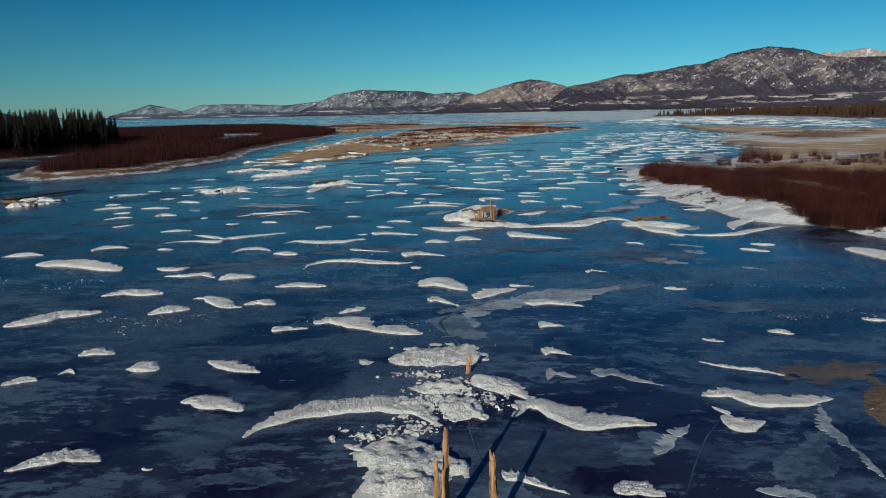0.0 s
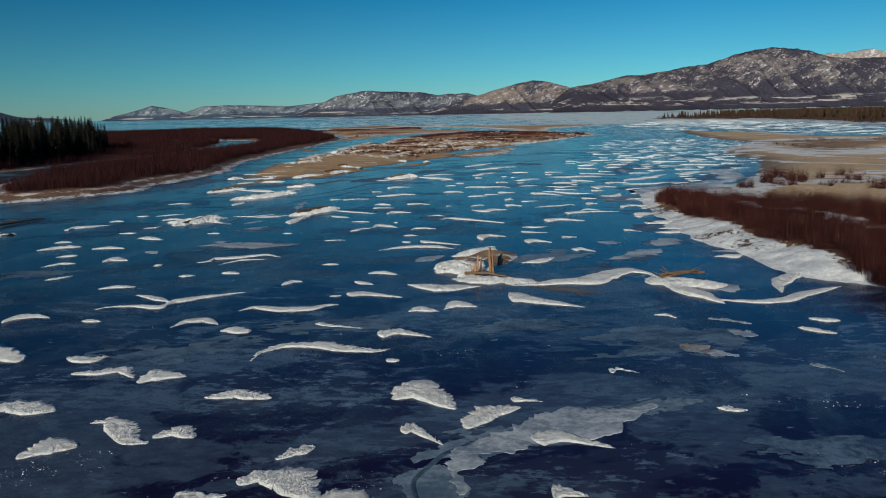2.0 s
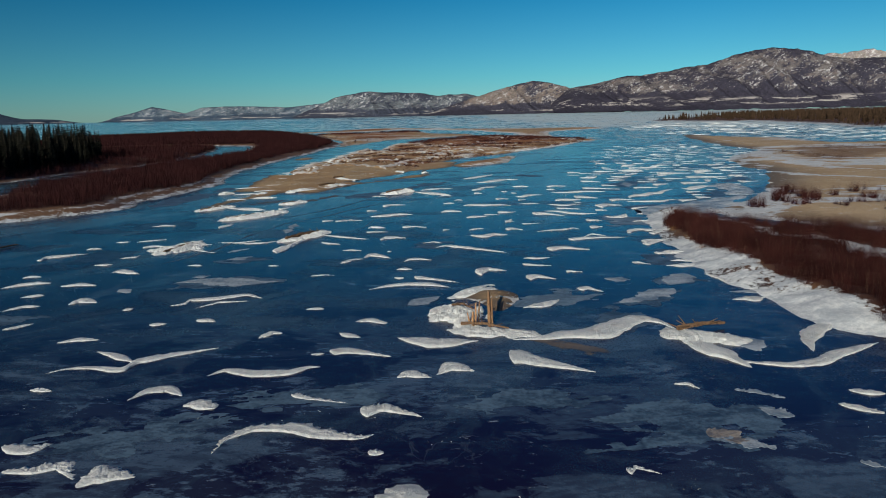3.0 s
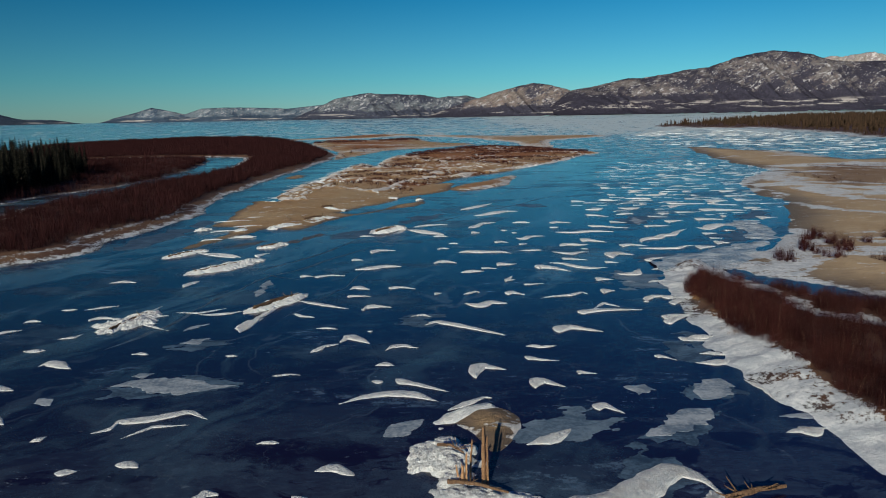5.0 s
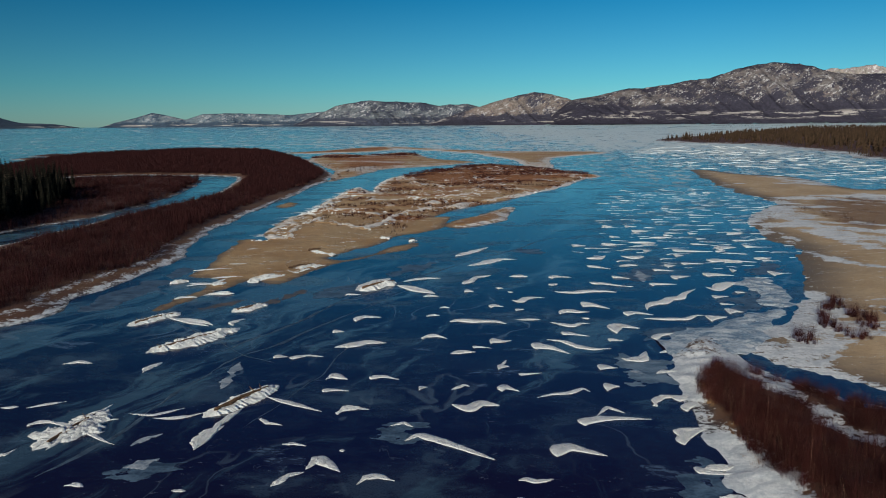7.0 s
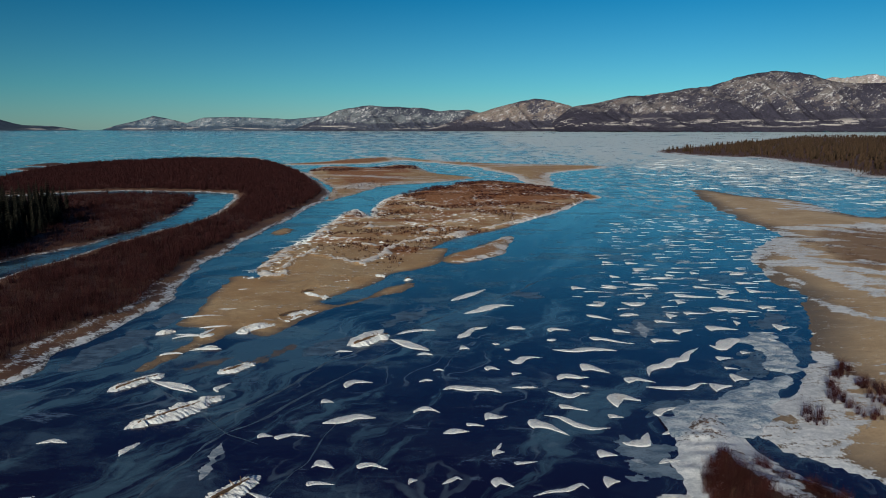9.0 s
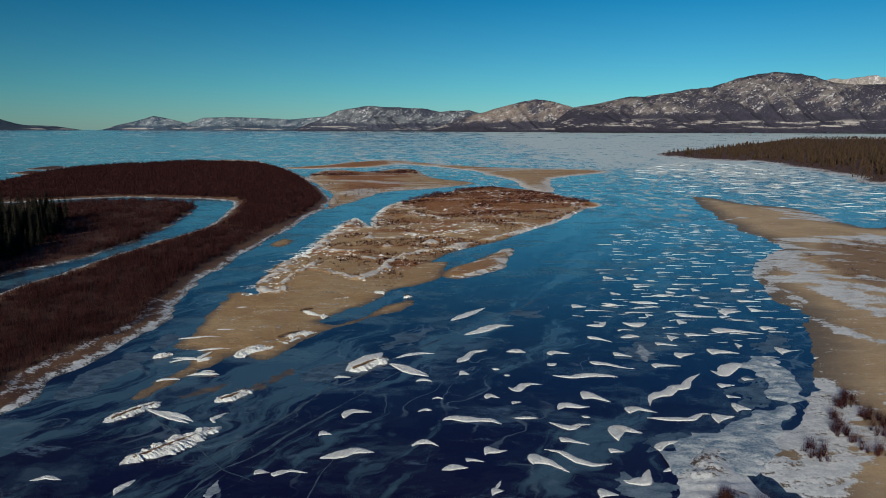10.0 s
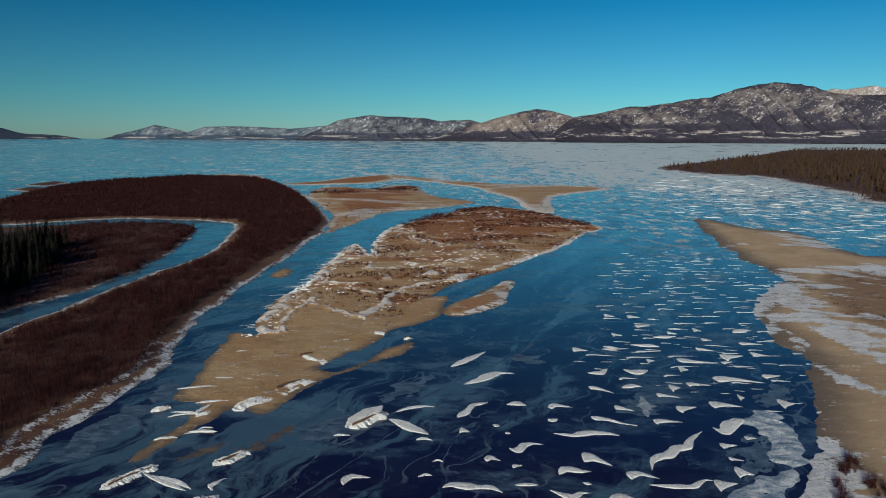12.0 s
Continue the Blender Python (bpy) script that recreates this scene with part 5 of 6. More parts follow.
spine([(-0.7, 96.7), (0.1, 97.7), (1, 97.8)], 1.02, "wing")
spine([(6.8, 96.4), (7.3, 97.6), (8.2, 98), (9.4, 96.7)], 1.36, "wing")
spine([(16.7, 97.2), (17.2, 98.2), (18.8, 98)], 1.7, "wing")
spine([(3.1, 97.1), (4.4, 98.4), (4.9, 97.9)], 0.68, "bow")
spine([(-4.9, 100.4), (-3.4, 100.7), (-1.8, 99.7)], 1.08, "wing")
spine([(-18.2, 97.1), (-18.3, 100.8), (-18.7, 105)], 2.96, "bow", thin=True)
spine([(-9, 99.7), (-8.3, 101), (-6.7, 99.7)], 1.15, "bow")
spine([(9.6, 101.4), (10.5, 101.3), (12.1, 101.6)], 0.68, "wing")
spine([(20.6, 102.2), (21.3, 101.9), (22, 101.2)], 0.79, "bow", thin=True)
spine([(22.9, 101.3), (23.9, 102.1), (25.3, 102.1)], 0.74, "bow")
spine([(7, 102), (7.7, 103.6), (9, 103.5)], 1.39, "wing")
spine([(17.4, 105.5), (17.7, 103.7), (19.7, 103)], 1.59, "wing")
spine([(-36.9, 104.1), (-35.6, 105), (-33.8, 104.4)], 0.85, "bow")
spine([(8.1, 103.7), (8.8, 105.5)], 0.53, "bow")
spine([(20.6, 106), (21.3, 105.5), (22.8, 105.9), (23.8, 108.3)], 1.64, "bow")
spine([(-16.5, 105.9), (-15.7, 106.8), (-14, 106.4)], 1.09, "wing")
spine([(-14, 106.2), (-12.1, 107), (-10.1, 106.4)], 0.93, "wing")
spine([(2.9, 107.4), (4.2, 108.2), (5.7, 108)], 1.2, "bow")
spine([(25, 107.7), (27.1, 109.1)], 0.7, "bow")
spine([(5.3, 110), (6.2, 109.8), (7.5, 109.3)], 0.84, "wing")
spine([(13.6, 112.4), (15.4, 112), (16.8, 110), (18.4, 109), (20.5, 109.3)], 1.19, "bow")
spine([(11.1, 107.9), (11.7, 110.1), (12.3, 110.6), (14.1, 109.5), (15.8, 107.2)], 2.22, "wing")
spine([(-9.9, 109.6), (-7.9, 110.6), (-6.4, 111.7), (-4.1, 111.2)], 1.63, "bow")
spine([(6.8, 113.3), (7.3, 112.4), (9, 111.8), (9.9, 112.1)], 1.66, "wing")
spine([(20.3, 113.3), (20.6, 112.6), (22.3, 112)], 1.15, "wing")
spine([(25.6, 113), (27.1, 114.3), (28.9, 114.8), (30.5, 114)], 1.33, "wing")
spine([(15.7, 115.4), (16.4, 115), (19, 113.6)], 1.13, "wing")
spine([(-12.4, 114.5), (-11, 116.1), (-9.4, 115.4)], 1.19, "wing")
spine([(15, 119.6), (16.3, 118.7), (17.5, 117.9), (18.6, 119), (20, 119)], 1.19, "bow")
spine([(20.9, 116.2), (21.5, 116.9), (23.4, 118.2), (25.5, 116.7)], 2.87, "wing")
spine([(2.6, 119.6), (3.8, 120.6), (5.8, 120.1), (8.5, 120), (9.8, 118.6)], 1.42, "bow")
spine([(10.8, 120.6), (12.6, 120.8), (14.2, 120.7)], 0.81, "bow")
spine([(26.8, 121.2), (29.4, 120.9), (32.1, 120.9), (34, 122.7), (35.1, 122.3)], 1.26, "bow")
spine([(19.2, 121.5), (20.3, 121)], 0.64, "bow")
spine([(34.7, 121.7), (35.6, 121.6), (37.6, 121.8)], 2.28, "wing")
spine([(-9.4, 121), (-8.1, 122.3), (-5.7, 121.8)], 1.76, "wing")
spine([(23.7, 120.2), (24.8, 123.6), (26.5, 124.1), (28.8, 122.6)], 1.59, "wing")
spine([(16.7, 123.2), (17.5, 124.9), (18.2, 124.9), (19.5, 124.3), (20.9, 124.3)], 1.57, "bow")
spine([(37, 127), (38.4, 125.4), (40.5, 124)], 2.48, "wing")
spine([(10.5, 124.3), (11.2, 125.5), (12.6, 125.6)], 1.06, "wing")
spine([(7.8, 127.4), (8.8, 127.8), (9.9, 126.8)], 1.34, "wing")
spine([(38.9, 128.6), (40.7, 127.8)], 0.96, "wing")
spine([(19.5, 126.8), (20.3, 129), (22, 127.9), (23.8, 125.8)], 2.42, "wing")
spine([(28.2, 124.5), (28.9, 127.2), (30.3, 128.8), (31.7, 129.1), (32.9, 131.1), (34.7, 131.7), (36.1, 134.4), (38.6, 137)], 1.97, "bow")
spine([(11.1, 130.6), (12.3, 129.7), (13.2, 131.6), (14.4, 132.1), (16, 131.7)], 1.46, "bow")
spine([(39.2, 132.5), (41.6, 132.3)], 1.49, "wing")
spine([(43.4, 135), (45.1, 134.6)], 1.12, "wing")
spine([(11, 135.5), (11.8, 135)], 0.85, "bow")
spine([(17.5, 135.4), (20.2, 134.9), (23.1, 136), (25.4, 135.6), (26.8, 134.9)], 1.55, "bow")
spine([(3.7, 134.8), (4.8, 136.6), (6.2, 135.4)], 1.76, "wing")
spine([(9.3, 138.1), (10.5, 137.6)], 0.93, "bow")
spine([(23.7, 141.5), (26, 140.7), (28.1, 139.1), (30.2, 138.3)], 1.43, "wing")
spine([(40.2, 138.3), (41.4, 136.5), (43.2, 139.5), (45, 140.9), (47.2, 140.2)], 3.04, "bow")
spine([(50, 141.3), (51.2, 140)], 1.87, "wing")
spine([(32.5, 140.3), (33.8, 140.4), (36.9, 139.9)], 1.64, "wing")
spine([(17.4, 139.7), (19, 140.5)], 1.17, "bow")
spine([(28.1, 145.8), (29.4, 144.9), (30.9, 143.7)], 1.53, "wing")
spine([(36.6, 147.6), (37.2, 145.1), (40.7, 145.8)], 2.15, "wing")
spine([(33.3, 150.1), (32.8, 145.3), (32.1, 141.4)], 4.2, "bow", thin=True)
spine([(4.3, 140.4), (5.7, 142.5), (6.7, 145.5), (9.3, 146.6)], 2.08, "bow")
spine([(18, 145.2), (19.3, 145.9), (21.9, 145)], 1.53, "wing")
spine([(11.8, 145.7), (13.4, 146.4), (15, 145.5)], 1.62, "bow")
spine([(43, 149.7), (42.9, 147.5), (45.6, 146.9), (47.7, 146)], 2.39, "wing")
spine([(52.2, 145.8), (53.8, 148.4), (56.1, 147.5)], 3.59, "wing")
spine([(35.9, 151.2), (39.4, 149.6)], 1.43, "wing")
spine([(48.5, 150.5), (49.5, 149.9)], 2.29, "wing")
spine([(25.7, 154.4), (27.6, 153.1), (29.5, 151)], 1.49, "wing")
spine([(38.2, 155.5), (38.9, 154.4), (40.8, 154.1)], 2.74, "wing")
spine([(30.9, 153.5), (33.1, 155), (34.6, 154.3)], 1.78, "bow")
spine([(42.2, 156.3), (46.3, 155.4)], 1.59, "wing")
spine([(47.4, 159.1), (50.9, 158.8), (55.8, 156.7)], 2.55, "wing")
spine([(5.2, 154.2), (8.3, 156.9), (10.1, 159.3), (11.4, 160.5), (14.5, 160.2)], 2.65, "bow")
spine([(56.4, 160.5), (59.9, 160.6)], 1.98, "wing", dirty=True)
spine([(26.7, 160.9), (29.2, 161), (30.8, 163.5)], 1.7, "bow")
spine([(33.4, 163.1), (35.2, 161.6), (37.8, 162.9)], 2.48, "bow")
spine([(42.4, 165.5), (43.4, 164.3), (45, 163.1)], 2.95, "wing")
spine([(44.5, 169.5), (47.6, 167.8), (51.7, 167.1)], 2.25, "wing")
spine([(3.1, 163.1), (6.5, 168), (9.9, 172.8)], 2.29, "bow")
spine([(52.1, 167.5), (54.5, 168)], 1.53, "wing")
spine([(38.9, 168.5), (40.4, 168.1)], 1.91, "wing")
spine([(53.6, 174), (53.2, 171.1), (57.9, 171.7)], 3.29, "wing")
spine([(59.7, 173.7), (62.1, 171.9)], 2.07, "wing")
spine([(26.4, 175.2), (29.3, 173.8)], 2.55, "wing")
spine([(50.3, 176.4), (53.5, 174.5)], 1.7, "wing")
spine([(32.5, 176.9), (35.4, 175.9)], 1.31, "bow")
spine([(38.1, 178.1), (42.4, 177.7), (43.8, 176.7)], 2.2, "bow")
spine([(60, 180.2), (64.7, 179.3)], 1.79, "wing")
spine([(53.5, 182.7), (55.5, 181.7)], 1.91, "wing")
spine([(44, 183.6), (49.1, 184.3)], 1.87, "bow")
spine([(36.2, 186.2), (38.2, 184.5)], 1.47, "wing")
spine([(48.1, 187.7), (49.9, 186)], 2.04, "wing")
spine([(54.2, 190.2), (55.8, 188.5)], 2.6, "wing")
spine([(61.6, 187.5), (64.9, 189.9), (66.5, 189.4)], 2.59, "bow")
spine([(42.6, 192.3), (46.3, 192.5)], 2.12, "wing")
spine([(42.8, 200.9), (45.7, 199.6)], 2.38, "wing")
spine([(37.8, 202.1), (40, 200.1)], 2.42, "wing")
spine([(-33.9, 92.6), (-32.5, 93.6), (-30.9, 94.3)], 0.53, "bow")
spine([(-27.4, 84.5), (-27.2, 87.4), (-26.8, 91.3), (-26.5, 94.1)], 2.02, "bow")
spine([(-31.7, 90.1), (-29.4, 89.8), (-26.2, 88.3), (-23.4, 86.1), (-22.4, 85.6)], 0.75, "bow")
spine([(-16.1, 85), (-15.7, 87), (-15.8, 89.8), (-14.8, 92.9)], 1.45, "bow")
spine([(-13.6, 95.5), (-10.6, 93.8), (-7.5, 91.9)], 0.74, "bow")
spine([(-13, 90.7), (-11.5, 89.6), (-10.7, 89.4)], 0.46, "bow")
spine([(-27.6, 101.6), (-26.9, 104.1)], 0.64, "bow")
spine([(-5.6, 139.8), (-2, 136.5), (0.7, 134.3)], 1.78, "bow")
spine([(-11.3, 136.2), (-9.2, 141), (-6.8, 145)], 4.56, "bow")
spine([(-33.9, 122.4), (-30.1, 120.3), (-26.3, 117.8)], 1.1, "bow")
spine([(-24.4, 91.6), (-22, 91.3), (-19.7, 92.9)], 0.5, "bow")
spine([(20.4, 86.6), (21.9, 87.8), (24.4, 89.6)], 1.28, "wing")
spine([(20.3, 82.3), (21.5, 81.6), (23.5, 81.2)], 0.96, "wing")
spine([(19.7, 76.3), (21.1, 76.3), (23, 76.8)], 1.19, "bow")
spine([(22.7, 93), (24.3, 93.9), (26.4, 94.8)], 1.25, "wing")
spine([(21.7, 94), (22.6, 95.3), (27, 95.5)], 1.25, "wing")
spine([(21, 64.7), (21.9, 65), (23.9, 65.3)], 0.76, "bow")
spine([(21.6, 66.9), (23.2, 67), (24.7, 66.9)], 0.59, "bow", thin=True)
spine([(21.9, 73), (22.6, 71.3), (22.5, 69)], 0.94, "bow")
drift(-14.3, 24.6, 1.1, 0.5, 27, 0.2)
drift(-13.1, 25.4, 0.6, 0.3, 9, 0.3)
drift(25.9, 43.8, 4.6, 1.9, -80, -0)
drift(-22.3, 44, 6.7, 2.4, -19, 0.8)
drift(-28.1, 47.6, 2.7, 1.2, 15, 0.6)
drift(-19.2, 49.3, 1.3, 0.6, -4, 0.1)
drift(-23.2, 49.9, 2.6, 1.1, 5, 0.7)
drift(-8.2, 63.8, 1.4, 0.5, 8, 0.1)
drift(-31.1, 68.6, 1.7, 0.7, 21, 0.2)
drift(-33.8, 72.3, 3.7, 1.2, 29, 0.5)
drift(-35.2, 75.4, 1.6, 0.7, 11, 0.3)
drift(21.7, 78, 2.1, 0.9, -11, 0.2)
drift(22.2, 82.2, 2.9, 1.2, 6, 0.2)
drift(-37.7, 84.9, 4.7, 1.4, 34, 0.4)
drift(-15.6, 87, 4.6, 1.6, 78, 0.4)
drift(22, 88.2, 3.1, 1.3, 34, 0.3)
drift(-36.4, 88.6, 1.6, 0.7, 18, 0.4)
drift(-30.2, 89.4, 2.6, 1, -11, 0.4)
drift(-25.2, 89.9, 1.9, 0.8, 41, 0.3)
drift(-11.6, 90, 2.7, 0.6, -34, -0.3)
drift(-19.8, 91.4, 4.5, 0.6, 17, -0.6)
drift(-5.2, 92.1, 3, 1.3, 8, 0.6)
drift(22.1, 94.8, 4.1, 1.2, 25, 0.4)
drift(-27, 103.1, 3.2, 1.2, 73, 0.4)
drift(1.1, 113.1, 3.1, 1.3, -11, 0.7)
drift(-23.6, 119.8, 3.1, 1.3, 63, 0.4)
drift(-29, 119.8, 6.6, 1.3, -29, 0.6)
drift(0.6, 122.4, 1.8, 0.8, 16, 0.4)
drift(2, 126.2, 1.4, 0.6, 0, 0.5)
drift(-34.8, 131.7, 2.8, 0.6, 21, 0.4)
drift(-0, 132.4, 2.3, 1, 2, 0.6)
drift(-11.2, 133.8, 2.4, 0.9, -7, 0.1)
drift(-30.8, 133.8, 4.2, 0.8, 7, 0.5)
drift(-30.4, 135.3, 2.3, 0.7, 10, 0.4)
drift(-2.4, 137.4, 7.5, 0.9, -37, 0.4)
drift(-35.2, 140.8, 5.2, 0.8, -3, 0.4)
drift(-1.8, 143.3, 6.4, 1.2, 22, 0.7)
drift(-32.8, 143.4, 7.6, 1.3, 69, 0.4)


def drift_field():
    """The crowded small drifts off the silt flat: those near enough to count are things, the far ones one mesh."""
    rng = np.random.default_rng(77)
    area = rounded([(25, 166), (40, 222), (62, 290), (96, 292), (100, 246), (80, 205), (76, 178), (66, 152), (50, 138), (30, 160)])
    made, spots, streaks = 0, [], []
    while made < 130:
        x, y = rng.uniform(16, 100), rng.uniform(122, 285)
        if inside_distance(area, np.array([x]), np.array([y]))[0] < 0 or rng.random() > 0.2 + 0.8 * (x - 10) / 60 or (y < 165 and rng.random() < 0.7):
            continue
        if any(abs(x - a) < 3.0 + 0.01 * y and abs(y - b) < 1.5 + 0.01 * y for a, b in spots):
            continue
        spots.append((x, y))
        made += 1
        reach, sag = rng.uniform(2.0, 6.5), rng.uniform(-0.3, 0.8)
        spine([(x, y - sag), (x + 0.25 * reach, y), (x + reach, y - rng.uniform(0.0, 0.22) * reach)], rng.uniform(0.35, 0.8), "wing", into=streaks)
    # teeth of snow blown off the bar's west ridge onto the channel ice
    for i in range(40):
        y = rng.uniform(184, 306)
        x = np.interp(y, [183, 191, 222, 237, 269, 306], [-37, -40, -40, -38, -37.6, -34.6])
        reach = 1.2 + 3.4 * rng.random() ** 2
        spine([(x + 1.0, y + 0.8), (x - 0.5 * reach, y - 0.3), (x - reach, y - rng.uniform(0.6, 2.0))], rng.uniform(0.3, 0.75), "wing", into=streaks)
    first = np.cumsum([0] + [len(v) for v, f in streaks])
    me = mesh_from("small_snow_streaks", np.concatenate([v for v, f in streaks]), np.concatenate([f + n for (v, f), n in zip(streaks, first)]), SNOW)
    thing("small_snow_streaks", "crowd of small wind-blown snow streaks on blue ice", "snow drifts", data=me, kind="stuff")
    verts, faces = [], []
    area2 = rounded([(46, 238), (60, 270), (86, 312), (118, 372), (112, 325), (106, 285), (104, 252), (92, 234)])
    area3 = rounded([(126, 408), (110, 470), (150, 620), (262, 800), (262, 560), (240, 430), (175, 300), (150, 345)])
    for region, count, lo, hi in ((area, 150, 1.0, 3.4), (area2, 60, 1.2, 3.5), (area3, 380, 2.0, 9)):
        b0, b1 = region.min(0), region.max(0)
        x, y = rng.uniform(b0[0], b1[0], count * 4), rng.uniform(b0[1], b1[1], count * 4)
        ok = (inside_distance(region, x, y) > 0) & (fbm(x, y, 30, 3, 91) > -0.25)
        for cx, cy in list(zip(x[ok], y[ok]))[:count]:
            length, turn = rng.uniform(lo, hi), radians(rng.uniform(-16, 6))
            width = length * (rng.uniform(0.06, 0.14) if hi > 8 else rng.uniform(0.06, 0.11))
            n0 = len(verts)
            k = 9
            for row, rise in ((-1, 0.0), (-0.75, 0.12), (1, 0.0)):
                for i in range(k):
                    u = i / (k - 1)
                    half = 0.5 * width * math.sin(math.pi * u) ** 0.7 * rng.uniform(0.7, 1.2)
                    s, t = (u - 0.5) * length, row * half + 0.2 * width * math.sin(u * 5 + cx)
                    verts.append((cx + s * math.cos(turn) - t * math.sin(turn), cy + s * math.sin(turn) + t * math.cos(turn), rise * min(1, 4 * half) - 0.015 * (row != -0.75)))
            for r in range(2):
                for i in range(k - 1):
                    a = n0 + r * k + i
                    faces.append((a, a + 1, a + k + 1, a + k))
    thing("far_snow_drifts", "hundreds of thin snow streaks on far blue ice", "snow drifts", data=mesh_from("far_snow_drifts", verts, faces, SNOW), kind="stuff")


drift_field()
# thin wisps blown across the low end of the bar
for x0, y0, x1, y1 in [(-37.3, 170, -34.4, 170.2), (-35.9, 161.2, -32.8, 162.1), (-36.2, 155.8, -30.3, 154.7), (-40.5, 150.1, -33.8, 151.7), (-37.4, 139.1, -32.1, 140.2), (-35.3, 144.2, -30.3, 145.4),
                       (-32.3, 133.8, -28.3, 133.9), (-36, 131.2, -32.9, 131.8), (-30, 158, -26.5, 159), (-28, 164, -25, 163.6)]:
    drift((x0 + x1) / 2, (y0 + y1) / 2, x1 - x0, 0.8, math.degrees(math.atan2(y1 - y0, x1 - x0)), 0.4, lift=0.16)


# ---- snow piles, frost films and cracks in the ice ----
def pile(x, y, length, width, high, turn, label="rough heap of wind-packed snow and ice on the river", chunky=0.5, dirty=False, name="snow_mound", seed=1, fringe=0.35):
    nu, nv = max(30, int(min(130, length * 14))), max(26, int(min(90, width * 14)))
    u, v = np.meshgrid(np.linspace(-1, 1, nu), np.linspace(-1, 1, nv))
    s, t = u * length * 0.62, v * width * 0.62
    edge = 1 + fringe * fbm(s + 13 * seed, t, 0.3 * (length + width) / 2 + 0.4, 4, seed) + 0.22 * fbm(s, 0.4 * t + 5 * seed, 0.7, 4, seed + 5)
    r = np.hypot(s / (length / 2), t / (width / 2)) / np.maximum(edge, 0.2)
    ribs = fbm(s + 3 * seed, 0.22 * t, 0.5, 4, seed + 7)
    z = high * (smooth(1.0, 0.82, r) * 0.35 + 0.65 * smooth(0.95, 0.0, r)) * (1 + 0.28 * chunky * fbm(s, t, 1.3, 4, seed + 9))
    z += 0.07 * min(1.2, chunky) * np.maximum(fbm(s, t, 0.34, 3, seed + 12, True), -0.2) * smooth(1.02, 0.8, r)
    z += min(high, 0.3) * chunky * 0.09 * ribs * smooth(1.0, 0.7, r) + (0.03 + 0.05 * min(1, chunky)) * fbm(s, t, 0.2, 4, seed + 8) * smooth(1.0, 0.85, r)
    z = np.where(r < 1, np.maximum(z, 0.015), -0.05)
    me = mesh_from(name, np.stack([s, t, z], -1).reshape(-1, 3), grid_faces(nu, nv), SNOW_DIRTY if dirty else SNOW)
    return thing(name, label, "snow mound", m=pose(x, y, 0, 0, 0, turn), data=me)


def lacy(name, s, t, length, width, z, seed, material):
    """A thin sheet whose rim breaks up into lace and islets."""
    r = np.hypot(s / (length / 2), t / (width / 2)) + 0.55 * fbm(s * 0.7 + 11 * seed, t, 0.45 * width, 4, seed) + 0.75 * fbm(s * 0.5, t + 7 * seed, 0.16 * width + 0.15, 4, seed + 2)
    faces = grid_faces(s.shape[1], s.shape[0])
    faces = faces[(r.ravel()[faces] < 0.95).all(1)]
    # the largest piece only
    mark = np.arange(s.size)
    for _ in range(400):
        low = mark[faces].min(1)
        before = mark.copy()
        np.minimum.at(mark, faces.ravel(), np.repeat(low, 4))
        if (mark == before).all():
            break
    ids, count = np.unique(mark[faces[:, 0]], return_counts=True)
    faces = faces[mark[faces[:, 0]] == ids[count.argmax()]]
    used, index = np.unique(faces, return_inverse=True)
    return mesh_from(name, np.stack([s, t, np.full_like(s, z)], -1).reshape(-1, 3)[used], index.reshape(-1, 4), material)


def film(x, y, length, width, turn, seed, label="thin grey frost film frozen onto dark river ice", material=FROST):
    """A flat sheet of refrozen slush with a lacy edge, a few millimetres proud of the ice."""
    nu, nv = 110, 80
    u, v = np.meshgrid(np.linspace(-1, 1, nu), np.linspace(-1, 1, nv))
    s, t = u * length * 0.7, v * width * 0.7
    me = lacy("frost_film", s, t, length, width, 0.006, seed, material)
    thing("frost_film", label, "frost", "frost films on the ice", pose(x, y, 0, 0, 0, turn), me)


def seam(points, width, seed, label="pale healed crack winding through the ice"):
    """A pale refrozen crack: a thin ribbon along a curve."""
    p = np.array(points, float)
    t = np.linspace(0, len(p) - 1, 20 * len(p))
    x, y = np.interp(t, range(len(p)), p[:, 0]), np.interp(t, range(len(p)), p[:, 1])
    k = np.hanning(17) / np.hanning(17).sum()
    x, y = (np.convolve(np.pad(c, 8, "edge"), k, "valid") for c in (x, y))
    x, y = x + min(1, 6 * width) * fbm(x, y, 9, 4, seed), y + min(1, 6 * width) * fbm(x, y, 9, 4, seed + 1)
    nx, ny = -np.gradient(y), np.gradient(x)
    length = np.hypot(nx, ny)
    w = width * (0.6 + 0.5 * fbm(x, y, 3, 3, seed + 2)) * np.minimum(1, np.minimum(np.arange(len(x)), np.arange(len(x))[::-1]) / 12 + 0.05)
    nx, ny = nx / length * w, ny / length * w
    rows = [np.stack([x + nx * q, y + ny * q, np.full_like(x, 0.007 - 0.02 * (abs(q) > 0.9))], -1) for q in (-1, -0.8, 0.8, 1)]
    me = mesh_from("ice_crack", np.concatenate(rows), grid_faces(len(x), 4), CRACK)
    thing("ice_crack", label, "ice crack", "healed cracks", data=me)


